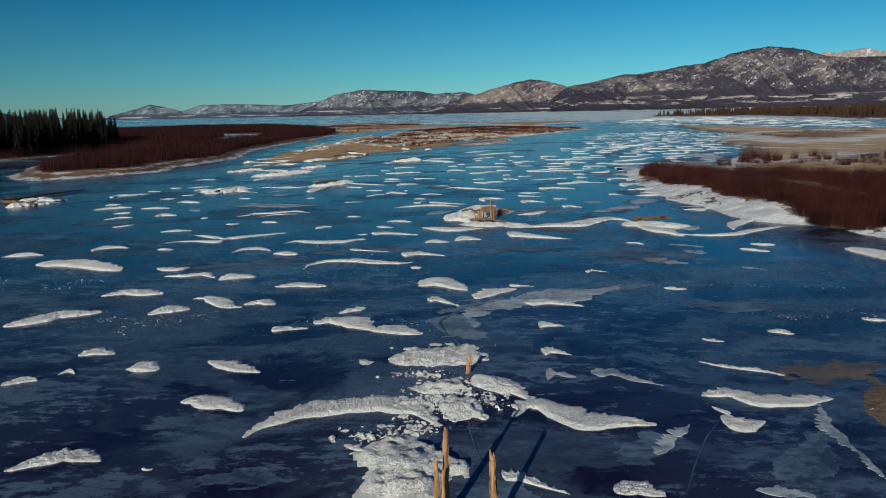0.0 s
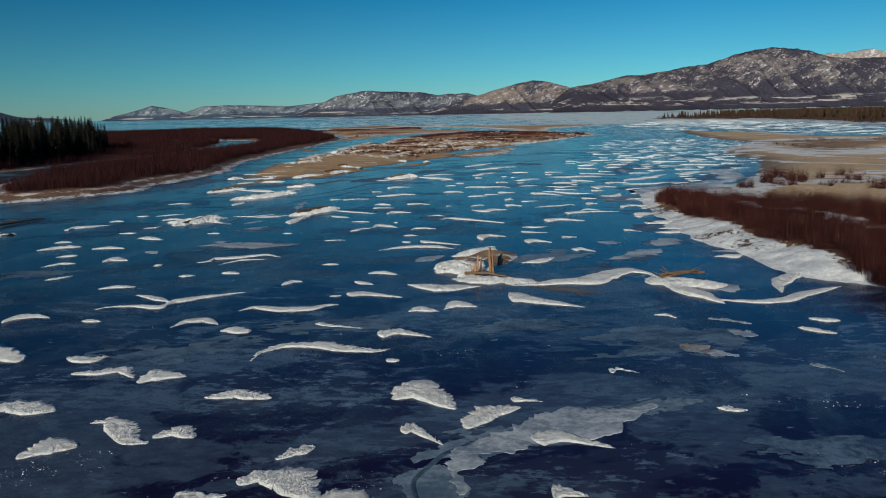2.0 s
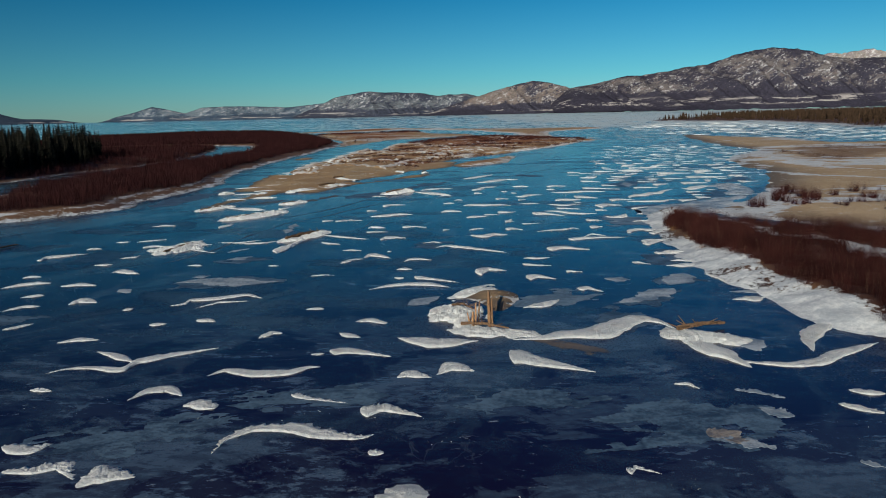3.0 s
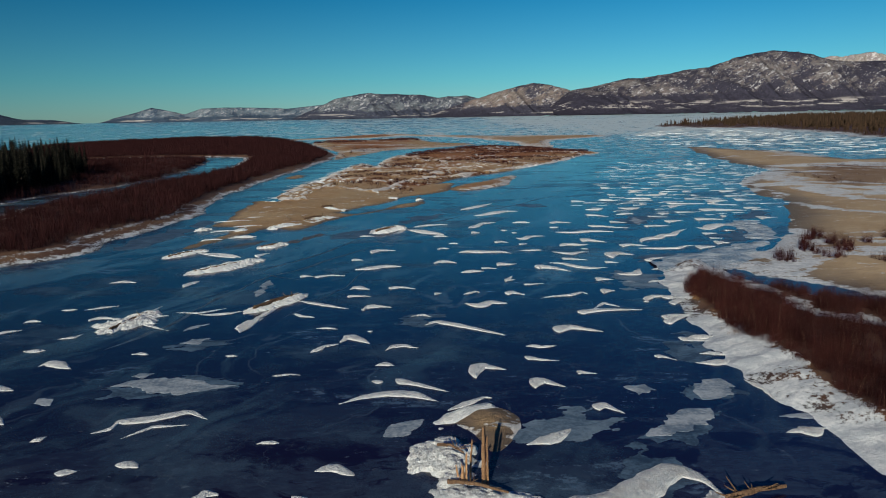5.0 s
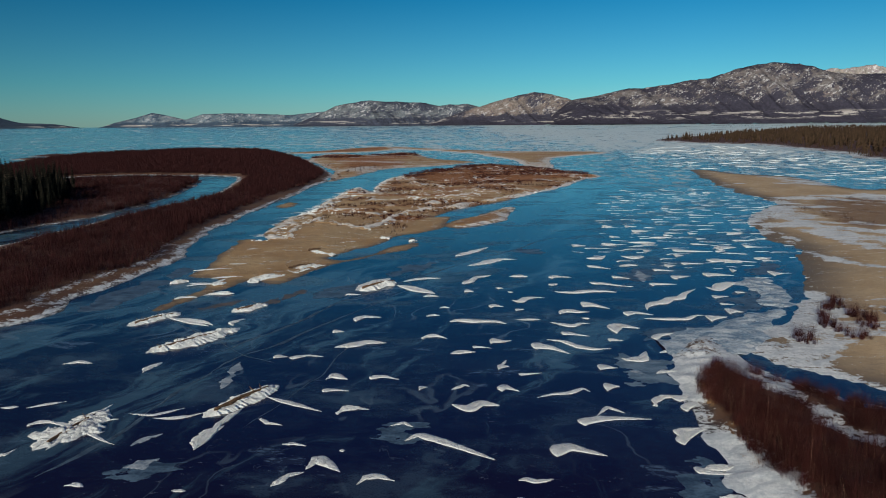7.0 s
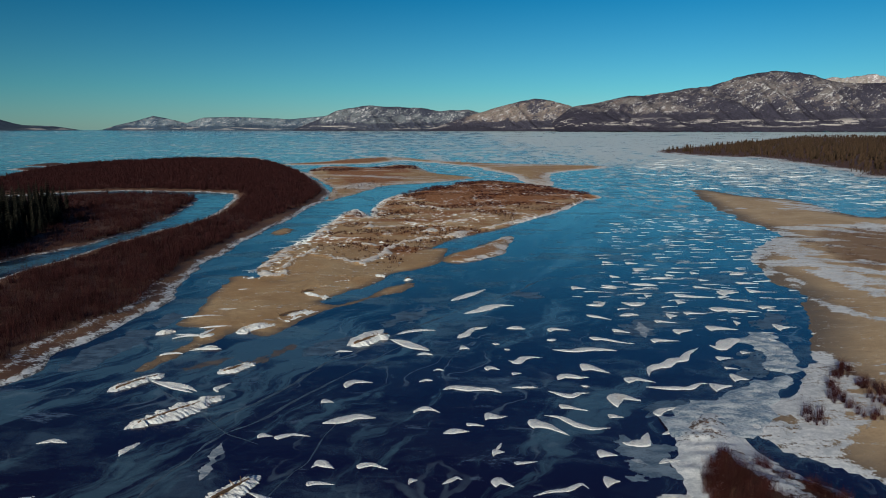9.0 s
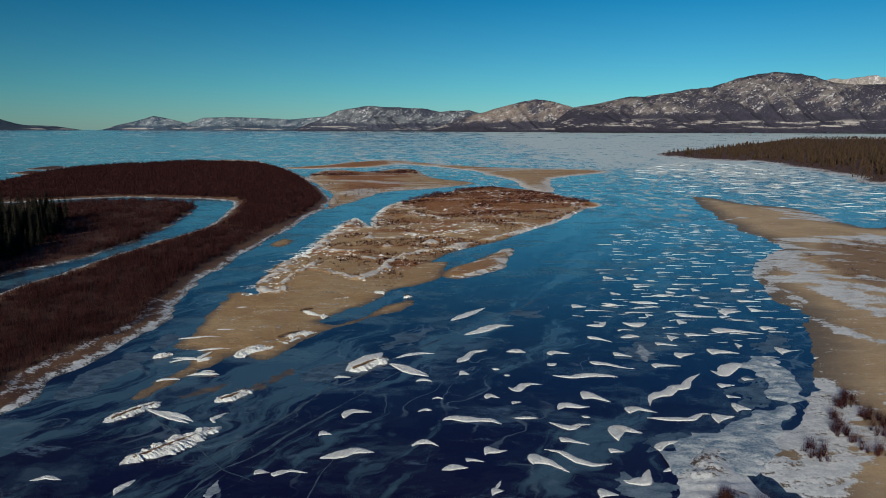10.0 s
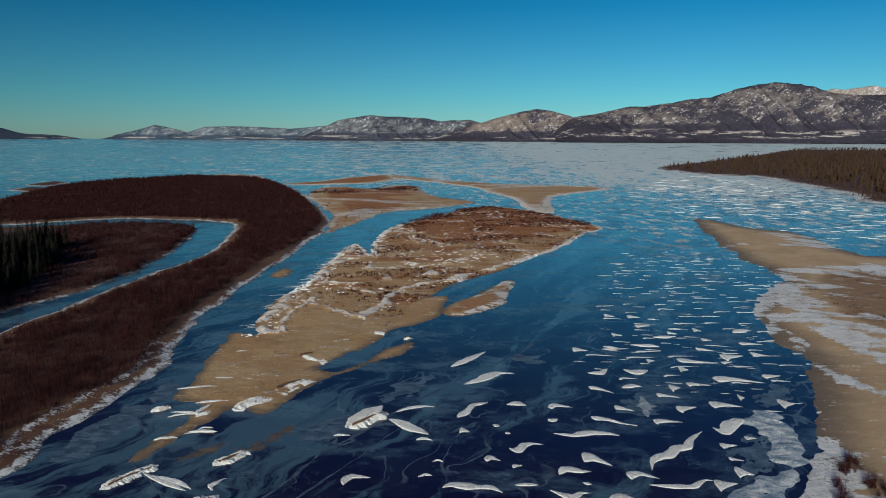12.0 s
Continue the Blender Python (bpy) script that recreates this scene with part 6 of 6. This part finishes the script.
for i, (x, y, length, width, turn) in enumerate([(-17.5, 72.5, 9.5, 3.2, 4), (-18.7, 81.8, 4.2, 2.6, 10), (19, 70.5, 3.2, 3.0, 60), (-0.8, 88, 4.0, 3.6, 0), (16, 65.5, 6, 3.5, 30),
                                              (33, 147, 6.5, 10, -15), (17, 167, 7, 9, 20), (11, 44.5, 9, 4.5, 15),
                                              (-12.5, 44, 7, 3, 20), (-6, 48, 8, 2.5, 10), (1.5, 17.2, 1.6, 1.2, 20), (5.6, 19.2, 1.2, 2.2, -30), (9.6, 18.5, 1.0, 3.2, -35), (14, 33, 6, 1.8, -6), (-4.5, 18, 2.2, 0.9, 5),
                                              (5, 47.5, 7, 2.6, 8), (-30, 62, 6, 2.4, 15), (12.5, 60, 4, 5, 30), (-44, 135, 5, 15, -8), (-42, 150, 4, 14, 6), (-12, 138, 12, 7, 40), (-4, 152, 12, 5, 45), (19.6, 79, 4, 9, 4), (28.5, 115, 7, 4, 40), (44, 131, 18, 5, 52), (55, 152, 16, 5, 55)]):
    film(x, y, length, width, turn, i + 1)
for i, (x, y, length, width, turn) in enumerate([(0.9, 30.6, 2.6, 5.2, 12), (3.4, 34.4, 5.6, 2.0, 24), (7.6, 36.4, 6.0, 1.3, 20), (22.5, 103, 4.5, 9, -8), (8.6, 66, 6, 3.5, 20)]):
    film(x, y, length, width, turn, i + 61, "pale blue-grey sheet of refrozen slush on dark ice", FROST_PALE)
seam([(25, 186), (21, 180), (14, 168), (1, 152), (-9, 136), (-16, 121), (-22, 108)], 0.34, 3)
seam([(-26, 80), (-23.5, 87), (-22.4, 96), (-20, 105), (-15.7, 111), (-11, 122), (-2, 138)], 0.34, 5)
seam([(-38, 128), (-30, 118), (-24, 112), (-14, 104)], 0.18, 7)
seam([(-14, 88), (-10, 100), (-7, 112)], 0.12, 9)
seam([(0.6, 28.5), (0.4, 31), (1.2, 33), (2.8, 34.4), (6, 35.8), (9.3, 37.1)], 0.16, 11)
seam([(1.5, 17), (0.9, 21), (1.4, 25), (0.9, 29)], 0.03, 13, "hairline crack in dark ice beside the pilings")
seam([(6, 17), (7.5, 20), (9, 22)], 0.03, 15, "hairline crack in clear dark ice")

pile(-0.5, 18.2, 2.6, 4.2, 0.32, 10, chunky=1.0, seed=2, fringe=0.5)
pile(0.0, 26.8, 4.6, 2.6, 0.13, 14, chunky=0.8, seed=3, fringe=0.6)
pile(1.9, 24.0, 2.4, 0.9, 0.18, -42, chunky=0.6, seed=4)
pile(0.9, 22.0, 1.4, 1.6, 0.14, 20, chunky=1.2, seed=5)
pile(0.2, 23.7, 2.2, 1.3, 0.12, 0, "broken snow crust between the drifts", 1.8, seed=45, fringe=0.7)
pile(-0.5, 22.6, 1.4, 1.0, 0.1, 30, "broken snow crust between the drifts", 1.8, seed=46, fringe=0.7)
pile(1.7, 61.8, 3.9, 6.0, 0.5, -14, "heaped snow and ice lodged against the old pilings", 1.0, seed=6, fringe=0.55)
pile(3.7, 57.9, 5.2, 2.0, 0.2, -12, "ragged snow apron round the old pilings", 0.8, seed=8, fringe=0.5)
pile(2.9, 67.6, 4.4, 1.5, 0.4, 38, "silt-stained snow cap behind the pilings", 0.1, True, seed=10, fringe=0.12)
pile(-27.4, 88.0, 5.0, 3.4, 0.3, 10, "rough snow crust over a buried root wad", 1.1, seed=14, fringe=0.6)
pile(16.2, 56.3, 5.4, 2.6, 0.3, -25, "snow fan round a brushy snag", 0.6, seed=21)
for i, (x, y, length, width, turn) in enumerate([(-22.4, 166.7, 7.0, 2.4, -35), (-19.5, 177.4, 5.5, 1.8, 40), (-12.2, 183.9, 2.6, 2.2, 0), (-5.8, 180.4, 1.8, 1.2, 50), (-26.4, 145.6, 8.0, 3.0, 52), (-22.2, 153, 7.5, 3.2, 58),
                                                 (-39.9, 142, 2.8, 1.6, 30), (-32.5, 140.1, 2.6, 1.6, 50), (-46, 81, 5.0, 2.6, 20), (-45, 76.5, 3.4, 2.0, 50)]):
    pile(x, y, length, width, 0.34, turn, "broken ice and snow lodged on the silt", 1.5, True, seed=30 + i, fringe=1.0)


def rubble():
    """Broken ice lumps strewn between the foreground drifts."""
    rng = np.random.default_rng(5)
    bm = bmesh.new()
    spots = [(-0.2, 23.2, 0.45, 0.45), (-0.5, 24.9, 0.5, 0.2), (0.8, 23.6, 0.4, 0.35), (1.6, 22.7, 0.35, 0.3), (-1.5, 20.2, 0.6, 0.25), (-0.5, 20.6, 0.35, 0.4), (0.2, 22.2, 0.4, 0.5)]
    for cx, cy, rx, ry in spots:
        for _ in range(110):
            x, y, r = cx + rng.normal() * rx, cy + rng.normal() * ry, 0.012 + 0.07 * rng.random() ** 3
            m = pose(x, y, r * 0.2, rng.uniform(-25, 25), rng.uniform(-25, 25), rng.uniform(0, 360)) @ Matrix.Diagonal((r * rng.uniform(1, 2.6), r, r * rng.uniform(0.2, 0.7), 1))
            made = bmesh.ops.create_icosphere(bm, subdivisions=1, radius=1, matrix=m)
            for vert in made["verts"]:
                vert.co += Vector(rng.normal(size=3)) * r * 0.3
    me = bpy.data.meshes.new("ice_rubble")
    bm.to_mesh(me)
    bm.free()
    me.materials.append(SNOW)
    thing("ice_rubble", "scattered lumps of broken snow crust and ice", "ice rubble", data=me, kind="stuff")


rubble()


def snow_scraps():
    """Thousands of crumbs and scraps of snow frozen onto the scuffed ice."""
    rng = np.random.default_rng(71)
    x, y = rng.uniform(-40, 21, 160000), 14 + 50 * rng.random(160000) ** 1.2
    chance = smooth(0.2, 0.45, fbm(x * 0.4, y + 0.2 * x, 5, 6, 88)) * smooth(0.0, 0.25, fbm(x * 0.5, y, 0.8, 3, 89)) * smooth(50, 30, y)
    pick = rng.random(160000) < 0.6 * chance
    x, y = x[pick][:9000], y[pick][:9000]
    n = len(x)
    size = (0.006 + 0.016 * rng.random(n) ** 3) * (1 + y / 120)
    turn = rng.uniform(-0.6, 0.5, n)
    ring = []
    for k in range(5):
        a = k * 1.2566
        r = size * rng.uniform(0.5, 1.4, n)
        u, v = 1.7 * r * math.cos(a), r * math.sin(a)
        ring.append(np.stack([x + u * np.cos(turn) - v * np.sin(turn), y + u * np.sin(turn) + v * np.cos(turn), np.full(n, -0.004)], -1))
    ring.append(np.stack([x, y, 0.012 + 0.25 * size], -1))
    tri = np.array([(k, (k + 1) % 5, 5) for k in range(5)])
    f = (np.arange(n)[:, None, None] * 6 + tri[None]).reshape(-1, 3)
    thing("snow_scraps", "countless crumbs of wind-scoured snow frozen onto dark ice", "snow crumbs", data=mesh_from("snow_scraps", np.stack(ring, 1).reshape(-1, 3), f, SNOW, False), kind="stuff")


snow_scraps()


def bar_clutter():
    """Hundreds of small ice slabs lodged along the bar's ridges, and dry tussocks between them."""
    rng = np.random.default_rng(61)
    bar = rounded(MAIN_BAR)
    x, y = rng.uniform(-42, 62, 90000), rng.uniform(150, 420, 90000)
    sd = inside_distance(bar, x, y)
    keep = sd > 0.6
    x, y, sd = x[keep], y[keep], sd[keep]
    near = np.full(len(x), 1e9)
    for line, wide, amount in RIDGES:
        near = np.minimum(near, line_distance(line, x + 2.0 * fbm(x, y, 9, 3, 71), y + 5.0 * fbm(x, y, 12, 3, 72)) / wide)
    west = np.exp(-((sd - 1.2) / 1.5) ** 2) * (x < -20)
    chance = 0.8 * np.exp(-(near / 1.2) ** 2) + 0.09 * weedy(x, y) * smooth(-0.2, 0.3, fbm(x, y, 12, 3, 85)) + 0.12 * west * weedy(x, y)
    pick = rng.random(len(x)) < chance * 0.5
    sx, sy, ss = x[pick][:5200], y[pick][:5200], sd[pick][:5200]
    n = len(sx)
    size = 0.17 + 0.5 * rng.random(n) ** 2.5
    grow = np.clip(np.hypot(sx, sy - 40) / 170, 1, 1.9)
    ground = 0.2 * smooth(0, 3, ss) + 0.5 * smooth(4, 16, ss)
    turn = rng.uniform(-0.5, 0.4, n)
    ring = []
    for k, (a, r, h) in enumerate(((0, 1, 0), (1.2, 0.45, 0), (2.4, 0.6, 0), (3.3, 1, 0), (4.3, 0.5, 0), (5.3, 0.5, 0), (0.6, 0.35, 1), (2.9, 0.4, 0.8))):
        r = r * rng.uniform(0.7, 1.3, n) * size * grow * (1.6 if h == 0 else 1.0)
        ring.append(np.stack([sx + r * np.cos(a + turn), sy + r * np.sin(a + turn), ground - 0.1 + h * (0.13 + 0.4 * size * rng.random(n))], -1))
    v = np.stack(ring, 1).reshape(-1, 3)
    tri = np.array([(0, 1, 6), (1, 2, 6), (2, 7, 6), (2, 3, 7), (3, 4, 7), (4, 6, 7), (4, 5, 6), (5, 0, 6)])
    f = (np.arange(n)[:, None, None] * 8 + tri[None]).reshape(-1, 3)
    thing("ice_slabs", "countless small ice slabs and snow lumps lodged on the silt", "ice slabs", data=mesh_from("ice_slabs", v, f, SNOW_DIRTY, False), kind="stuff")
    pick = rng.random(len(x)) < 0.22 * weedy(x, y) * smooth(-0.1, 0.35, fbm(x * 0.5, y, 9, 3, 86))
    gx, gy, gs = x[pick][:5200], y[pick][:5200], sd[pick][:5200]
    k = 7
    n = len(gx) * k
    bx, by = np.repeat(gx, k) + rng.normal(size=n) * 0.3, np.repeat(gy, k) + rng.normal(size=n) * 0.25
    ground = np.repeat(0.2 * smooth(0, 3, gs) + 0.5 * smooth(4, 16, gs), k) - 0.05
    h, a = rng.uniform(0.25, 0.75, n), rng.uniform(0, 6.28, n)
    w = 0.07
    v = np.stack([np.stack([bx - w * np.cos(a), by - w * np.sin(a), ground], -1), np.stack([bx + w * np.cos(a), by + w * np.sin(a), ground], -1),
                  np.stack([bx + 0.3 * h * np.sin(a), by - 0.3 * h * np.cos(a), ground + h], -1)], 1).reshape(-1, 3)
    thing("dry_tussocks", "low dry brown tussocks on the upper sandbar", "dry brush", data=mesh_from("dry_tussocks", v, np.arange(n * 3).reshape(-1, 3), WILLOW, False), kind="stuff")


bar_clutter()


# ---- old pilings and driftwood ----
def timber(name, points, radii, material, sides=9, seed=1, splinter=0.0):
    """A worn timber along a line of points: grooved, slightly crooked, optionally splintered at its top."""
    rng = np.random.default_rng(seed)
    p = np.array(points, float)
    t = np.linspace(0, len(p) - 1, 6 * len(p))
    line = np.stack([np.interp(t, range(len(p)), p[:, i]) for i in range(3)], -1)
    r = np.interp(t, range(len(p)), radii)
    line += rng.normal(size=line.shape) * 0.06 * r[:, None]
    groove = rng.uniform(0.72, 1.1, sides)
    rows = []
    for i in range(len(line)):
        d = line[min(i + 1, len(line) - 1)] - line[max(i - 1, 0)]
        d /= np.linalg.norm(d)
        a = np.cross(d, (0, 0, 1) if abs(d[2]) < 0.8 else (1, 0, 0))
        a /= np.linalg.norm(a)
        b = np.cross(d, a)
        ang = np.linspace(0, 2 * np.pi, sides, endpoint=False) + 0.15 * math.sin(i)
        rad = r[i] * groove * (1 + 0.1 * rng.normal(size=sides))
        ring = line[i] + np.outer(np.cos(ang) * rad, a) + np.outer(np.sin(ang) * rad, b)
        if i == len(line) - 1 and splinter:
            ring += np.outer(rng.uniform(-1, 1, sides) * splinter, d)
        rows.append(ring)
    v = np.concatenate(rows + [line[:1], line[-1:] - (line[-1:] - line[-2:-1]) * 0.3 * bool(splinter)])
    f = []
    n, m = len(line), sides
    for i in range(n - 1):
        for j in range(m):
            a, b = i * m + j, i * m + (j + 1) % m
            f += [(a, b, b + m), (a, b + m, a + m)]
    for j in range(m):
        f += [(n * m, (j + 1) % m, j), (n * m + 1, (n - 1) * m + j, (n - 1) * m + (j + 1) % m)]
    return mesh_from(name, v, f, material, False)


def piling(x, y, high, radius, lean=(0, 0), label="weathered orange-brown timber piling standing in the ice", seed=1):
    me = timber("timber_piling", [(0, 0, -0.25), (lean[0] * 0.5, lean[1] * 0.5, high * 0.5), (lean[0], lean[1], high)], [radius * 1.1, radius, radius * 0.75], POST, seed=seed, splinter=0.16)
    return thing("timber_piling", label, "piling", "old pilings in the river", pose(x, y, 0), me)


piling(0.46, 16.0, 2.05, 0.075, (0.03, 0.05), seed=1)
piling(0.3, 15.6, 1.65, 0.065, (-0.02, 0.03), seed=2)
piling(0.4, 15.75, 1.3, 0.05, (0.03, 0.0), seed=3)
piling(1.5, 15.6, 1.72, 0.075, (-0.03, 0.02), seed=4)
piling(1.53, 15.72, 1.2, 0.05, (0.02, 0.02), seed=5)
piling(1.1, 25.0, 0.62, 0.085, (0.1, 0.12), "short leaning orange timber stub frozen into the ice", seed=6)
piling(3.75, 58.35, 1.3, 0.13, (0.15, 4.5), "tall splintered orange timber piling leaning in the ice", seed=7)
piling(3.93, 58.45, 1.1, 0.07, (0.12, 3.6), "split half of a leaning timber piling", seed=8)
piling(2.9, 59.25, 1.33, 0.06, (0.02, 0.35), "thin grey timber piling standing in snow", seed=9)
piling(3.05, 59.1, 0.9, 0.065, (0.2, 3.0), "thin leaning timber piling standing in snow", seed=10)
piling(2.72, 59.1, 0.95, 0.1, (0.0, 0.2), "short thick timber stub in snow", seed=11)
piling(2.55, 59.4, 0.7, 0.05, (-0.15, 0.3), "short thin timber stub in snow", seed=12)


def log(x0, y0, x1, y1, radius, lift, label, seed, snags=4):
    dx, dy = x1 - x0, y1 - y0
    base = thing("driftwood_log", label, "log", "stranded driftwood", pose(x0, y0, 0))
    part("trunk", timber("trunk", [(0, 0, lift), (dx * 0.5, dy * 0.5, lift * 1.2 + 0.05), (dx, dy, lift * 0.8)], [radius * 1.25, radius, radius * 0.6], DRIFTWOOD, seed=seed), base)
    rng = np.random.default_rng(seed)
    for i in range(snags):
        u = rng.uniform(0.0, 0.9)
        a, r = rng.uniform(0, 6.28), rng.uniform(0.4, 1.1)
        part("snag", timber("snag", [(dx * u, dy * u, lift), (dx * u + r * math.cos(a) * 0.6, dy * u + r * math.sin(a) * 0.6, lift + 0.25 * r), (dx * u + r * math.cos(a), dy * u + r * math.sin(a), lift + 0.45 * r)],
                            [radius * 0.35, radius * 0.25, radius * 0.1], DRIFTWOOD, 6, seed * 7 + i), base)


log(-16.8, 91.7, -13.8, 97.2, 0.2, 0.3, "bark-brown driftwood log frozen into the river under snow", 1, 5)
log(-28.8, 108.8, -23.2, 116.2, 0.15, 0.2, "long snow-dusted driftwood log on the ice", 2, 6)
log(-35.9, 118.8, -32.9, 123.4, 0.14, 0.18, "snow-crusted driftwood log on the ice", 3, 5)
log(-25.1, 125.0, -22.6, 128.2, 0.13, 0.18, "short driftwood log packed in snow", 4, 5)
log(-27.8, 85.8, -26.8, 91.5, 0.12, 0.14, "buried driftwood root wad showing through snow", 5, 9)
log(-10.2, 136.4, -6.0, 141.6, 0.15, 0.42, "stranded stump with broken limbs under snow", 6, 9)
log(15.0, 57.3, 18.2, 58.4, 0.14, 0.3, "red-brown brushy snag lying on snowy ice", 7, 12)
log(2.0, 59.0, 4.9, 58.0, 0.1, 0.3, "fallen brown timber lying against the pilings", 8, 6)
log(1.4, 62.3, 2.8, 61.6, 0.07, 0.6, "reddish broken branches in snow", 9, 9)
log(-48.5, 78.2, -43.6, 75.8, 0.16, 0.25, "grey driftwood stranded on the river ice", 10, 7)
log(-50, 80, -46.6, 92, 0.14, 0.15, "grey driftwood line stranded on the river ice", 11, 7)
log(-24.6, 167.4, -22.6, 169.4, 0.14, 0.5, "branch stranded on the silt bar", 12, 5)
log(-24.5, 150.8, -21.5, 154.6, 0.14, 0.5, "branch stranded on the silt bar", 13, 6)
log(-6.2, 179.8, -5.2, 181.2, 0.1, 0.45, "small branch stranded on the silt bar", 14, 5)


def rime(x0, y0, x1, y1, reach, high, seed):
    """Feathery crust on both sides of a log: fins of snow stand out square to it, with a furrow where the wood shows."""
    dx, dy = x1 - x0, y1 - y0
    size = math.hypot(dx, dy)
    nu, nv = int(size * 16) + 30, 33
    u, v = np.meshgrid(np.linspace(-0.05, 1.05, nu), np.linspace(-1, 1, nv))
    a = u * size
    side = np.where(v < 0, 1.0, 7.0)
    body = np.clip(1 - np.abs(2 * u - 1) ** 5 / 1.6, 0.0, 1)
    fins = 0.62 + 0.4 * fbm(a, side * 9, 1.3, 4, seed) + 0.2 * fbm(a, side * 5, 0.33, 4, seed + 4, True)
    edge = reach * body * np.clip(fins, 0.12, 1.6)
    t = v * edge
    ribs = fbm(a + 0.4 * t, side + 0.2 * t, 0.24, 3, seed + 6, True)
    z = high * body * (1 - np.abs(v)) ** 0.7 * (0.75 + 0.35 * fbm(a, t, 0.8, 3, seed + 8)) + 0.08 * np.maximum(ribs, -0.3) * smooth(1.0, 0.7, np.abs(v)) * body
    z = z - 0.4 * high * np.exp(-(t / 0.17) ** 2) * (0.8 + 0.6 * fbm(a, a * 0, 0.7, 3, seed + 3))
    z = np.where((np.abs(v) > 0.99) | (body <= 0), -0.04, np.maximum(z, 0.012))
    z[:, 0], z[:, -1] = -0.04, -0.04
    x, y = x0 + u * dx - dy / size * t, y0 + u * dy + dx / size * t
    me = mesh_from("rime_crust", np.stack([x, y, z], -1).reshape(-1, 3), grid_faces(nu, nv), SNOW)
    thing("rime_crust", "feathery rime and snow crusted along a driftwood log", "snow crust", "rime along the driftwood", data=me)


rime(-17.4, 91.0, -13.3, 98.0, 1.6, 0.5, 1)
rime(-29.4, 108.0, -22.8, 116.8, 2.2, 0.5, 2)
rime(-36.4, 118.2, -32.5, 124.0, 1.7, 0.45, 3)
rime(-25.5, 124.4, -22.3, 128.6, 1.5, 0.42, 4)
rime(-28.3, 85.0, -26.4, 92.2, 1.8, 0.34, 5)
rime(-10.4, 136.2, -6.0, 141.8, 1.7, 0.7, 6)


# ---- silt at the near right, and silt smears frozen into the ice ----
land("near_silt_bump", [(13.3, 19.2), (13.2, 21.2), (14, 22.8), (16.2, 23.4), (19.5, 22.6), (20.6, 19.5), (17.6, 17.0), (14.8, 17.6)], 0.2, lambda sd, x, y: 0.22 * smooth(0, 1.6, sd), SILT,
     "bare brown silt bump rising through the ice", "sandbar", rough=0.7)


land("piling_silt_mound", [(2.6, 66.6), (3.4, 68.2), (4.8, 68.2), (5.8, 67.2), (6.0, 65.4), (5.2, 63.2), (4.4, 62.6), (3.8, 63.6), (3.4, 65.2)], 0.15, lambda sd, x, y: (0.22 + 0.05 * fbm(x, y, 0.7, 3, 25, True)) * smooth(0, 1.4, sd), SILT,
     "smooth brown silt mound in the lee of the pilings", "sandbar", rough=0.35, snow=lambda sd, x, y: 0.45 * smooth(0.9, 0.1, sd) + 0.25 * fbm(x, y, 1.2, 3, 26))


def smear(x, y, length, width, turn, seed, label="tan silt smear frozen into the river ice"):
    nu, nv = 90, 60
    u, v = np.meshgrid(np.linspace(-1, 1, nu), np.linspace(-1, 1, nv))
    s, t = u * length * 0.7, v * width * 0.7
    me = lacy("silt_smear", s, t, length, width, 0.008, seed, SMEAR)
    thing("silt_smear", label, "silt", "silt smears on the ice", pose(x, y, 0, 0, 0, turn), me)


for i, (x, y, length, width, turn) in enumerate([(13.5, 24.6, 5.5, 1.8, 8), (7.5, 55.5, 7.0, 1.3, -35), (-20, 133, 14, 2.2, 60), (-26, 158, 9, 3, 70), (-28, 128, 6, 2, 55)]):
    smear(x, y, length, width, turn, i + 3)
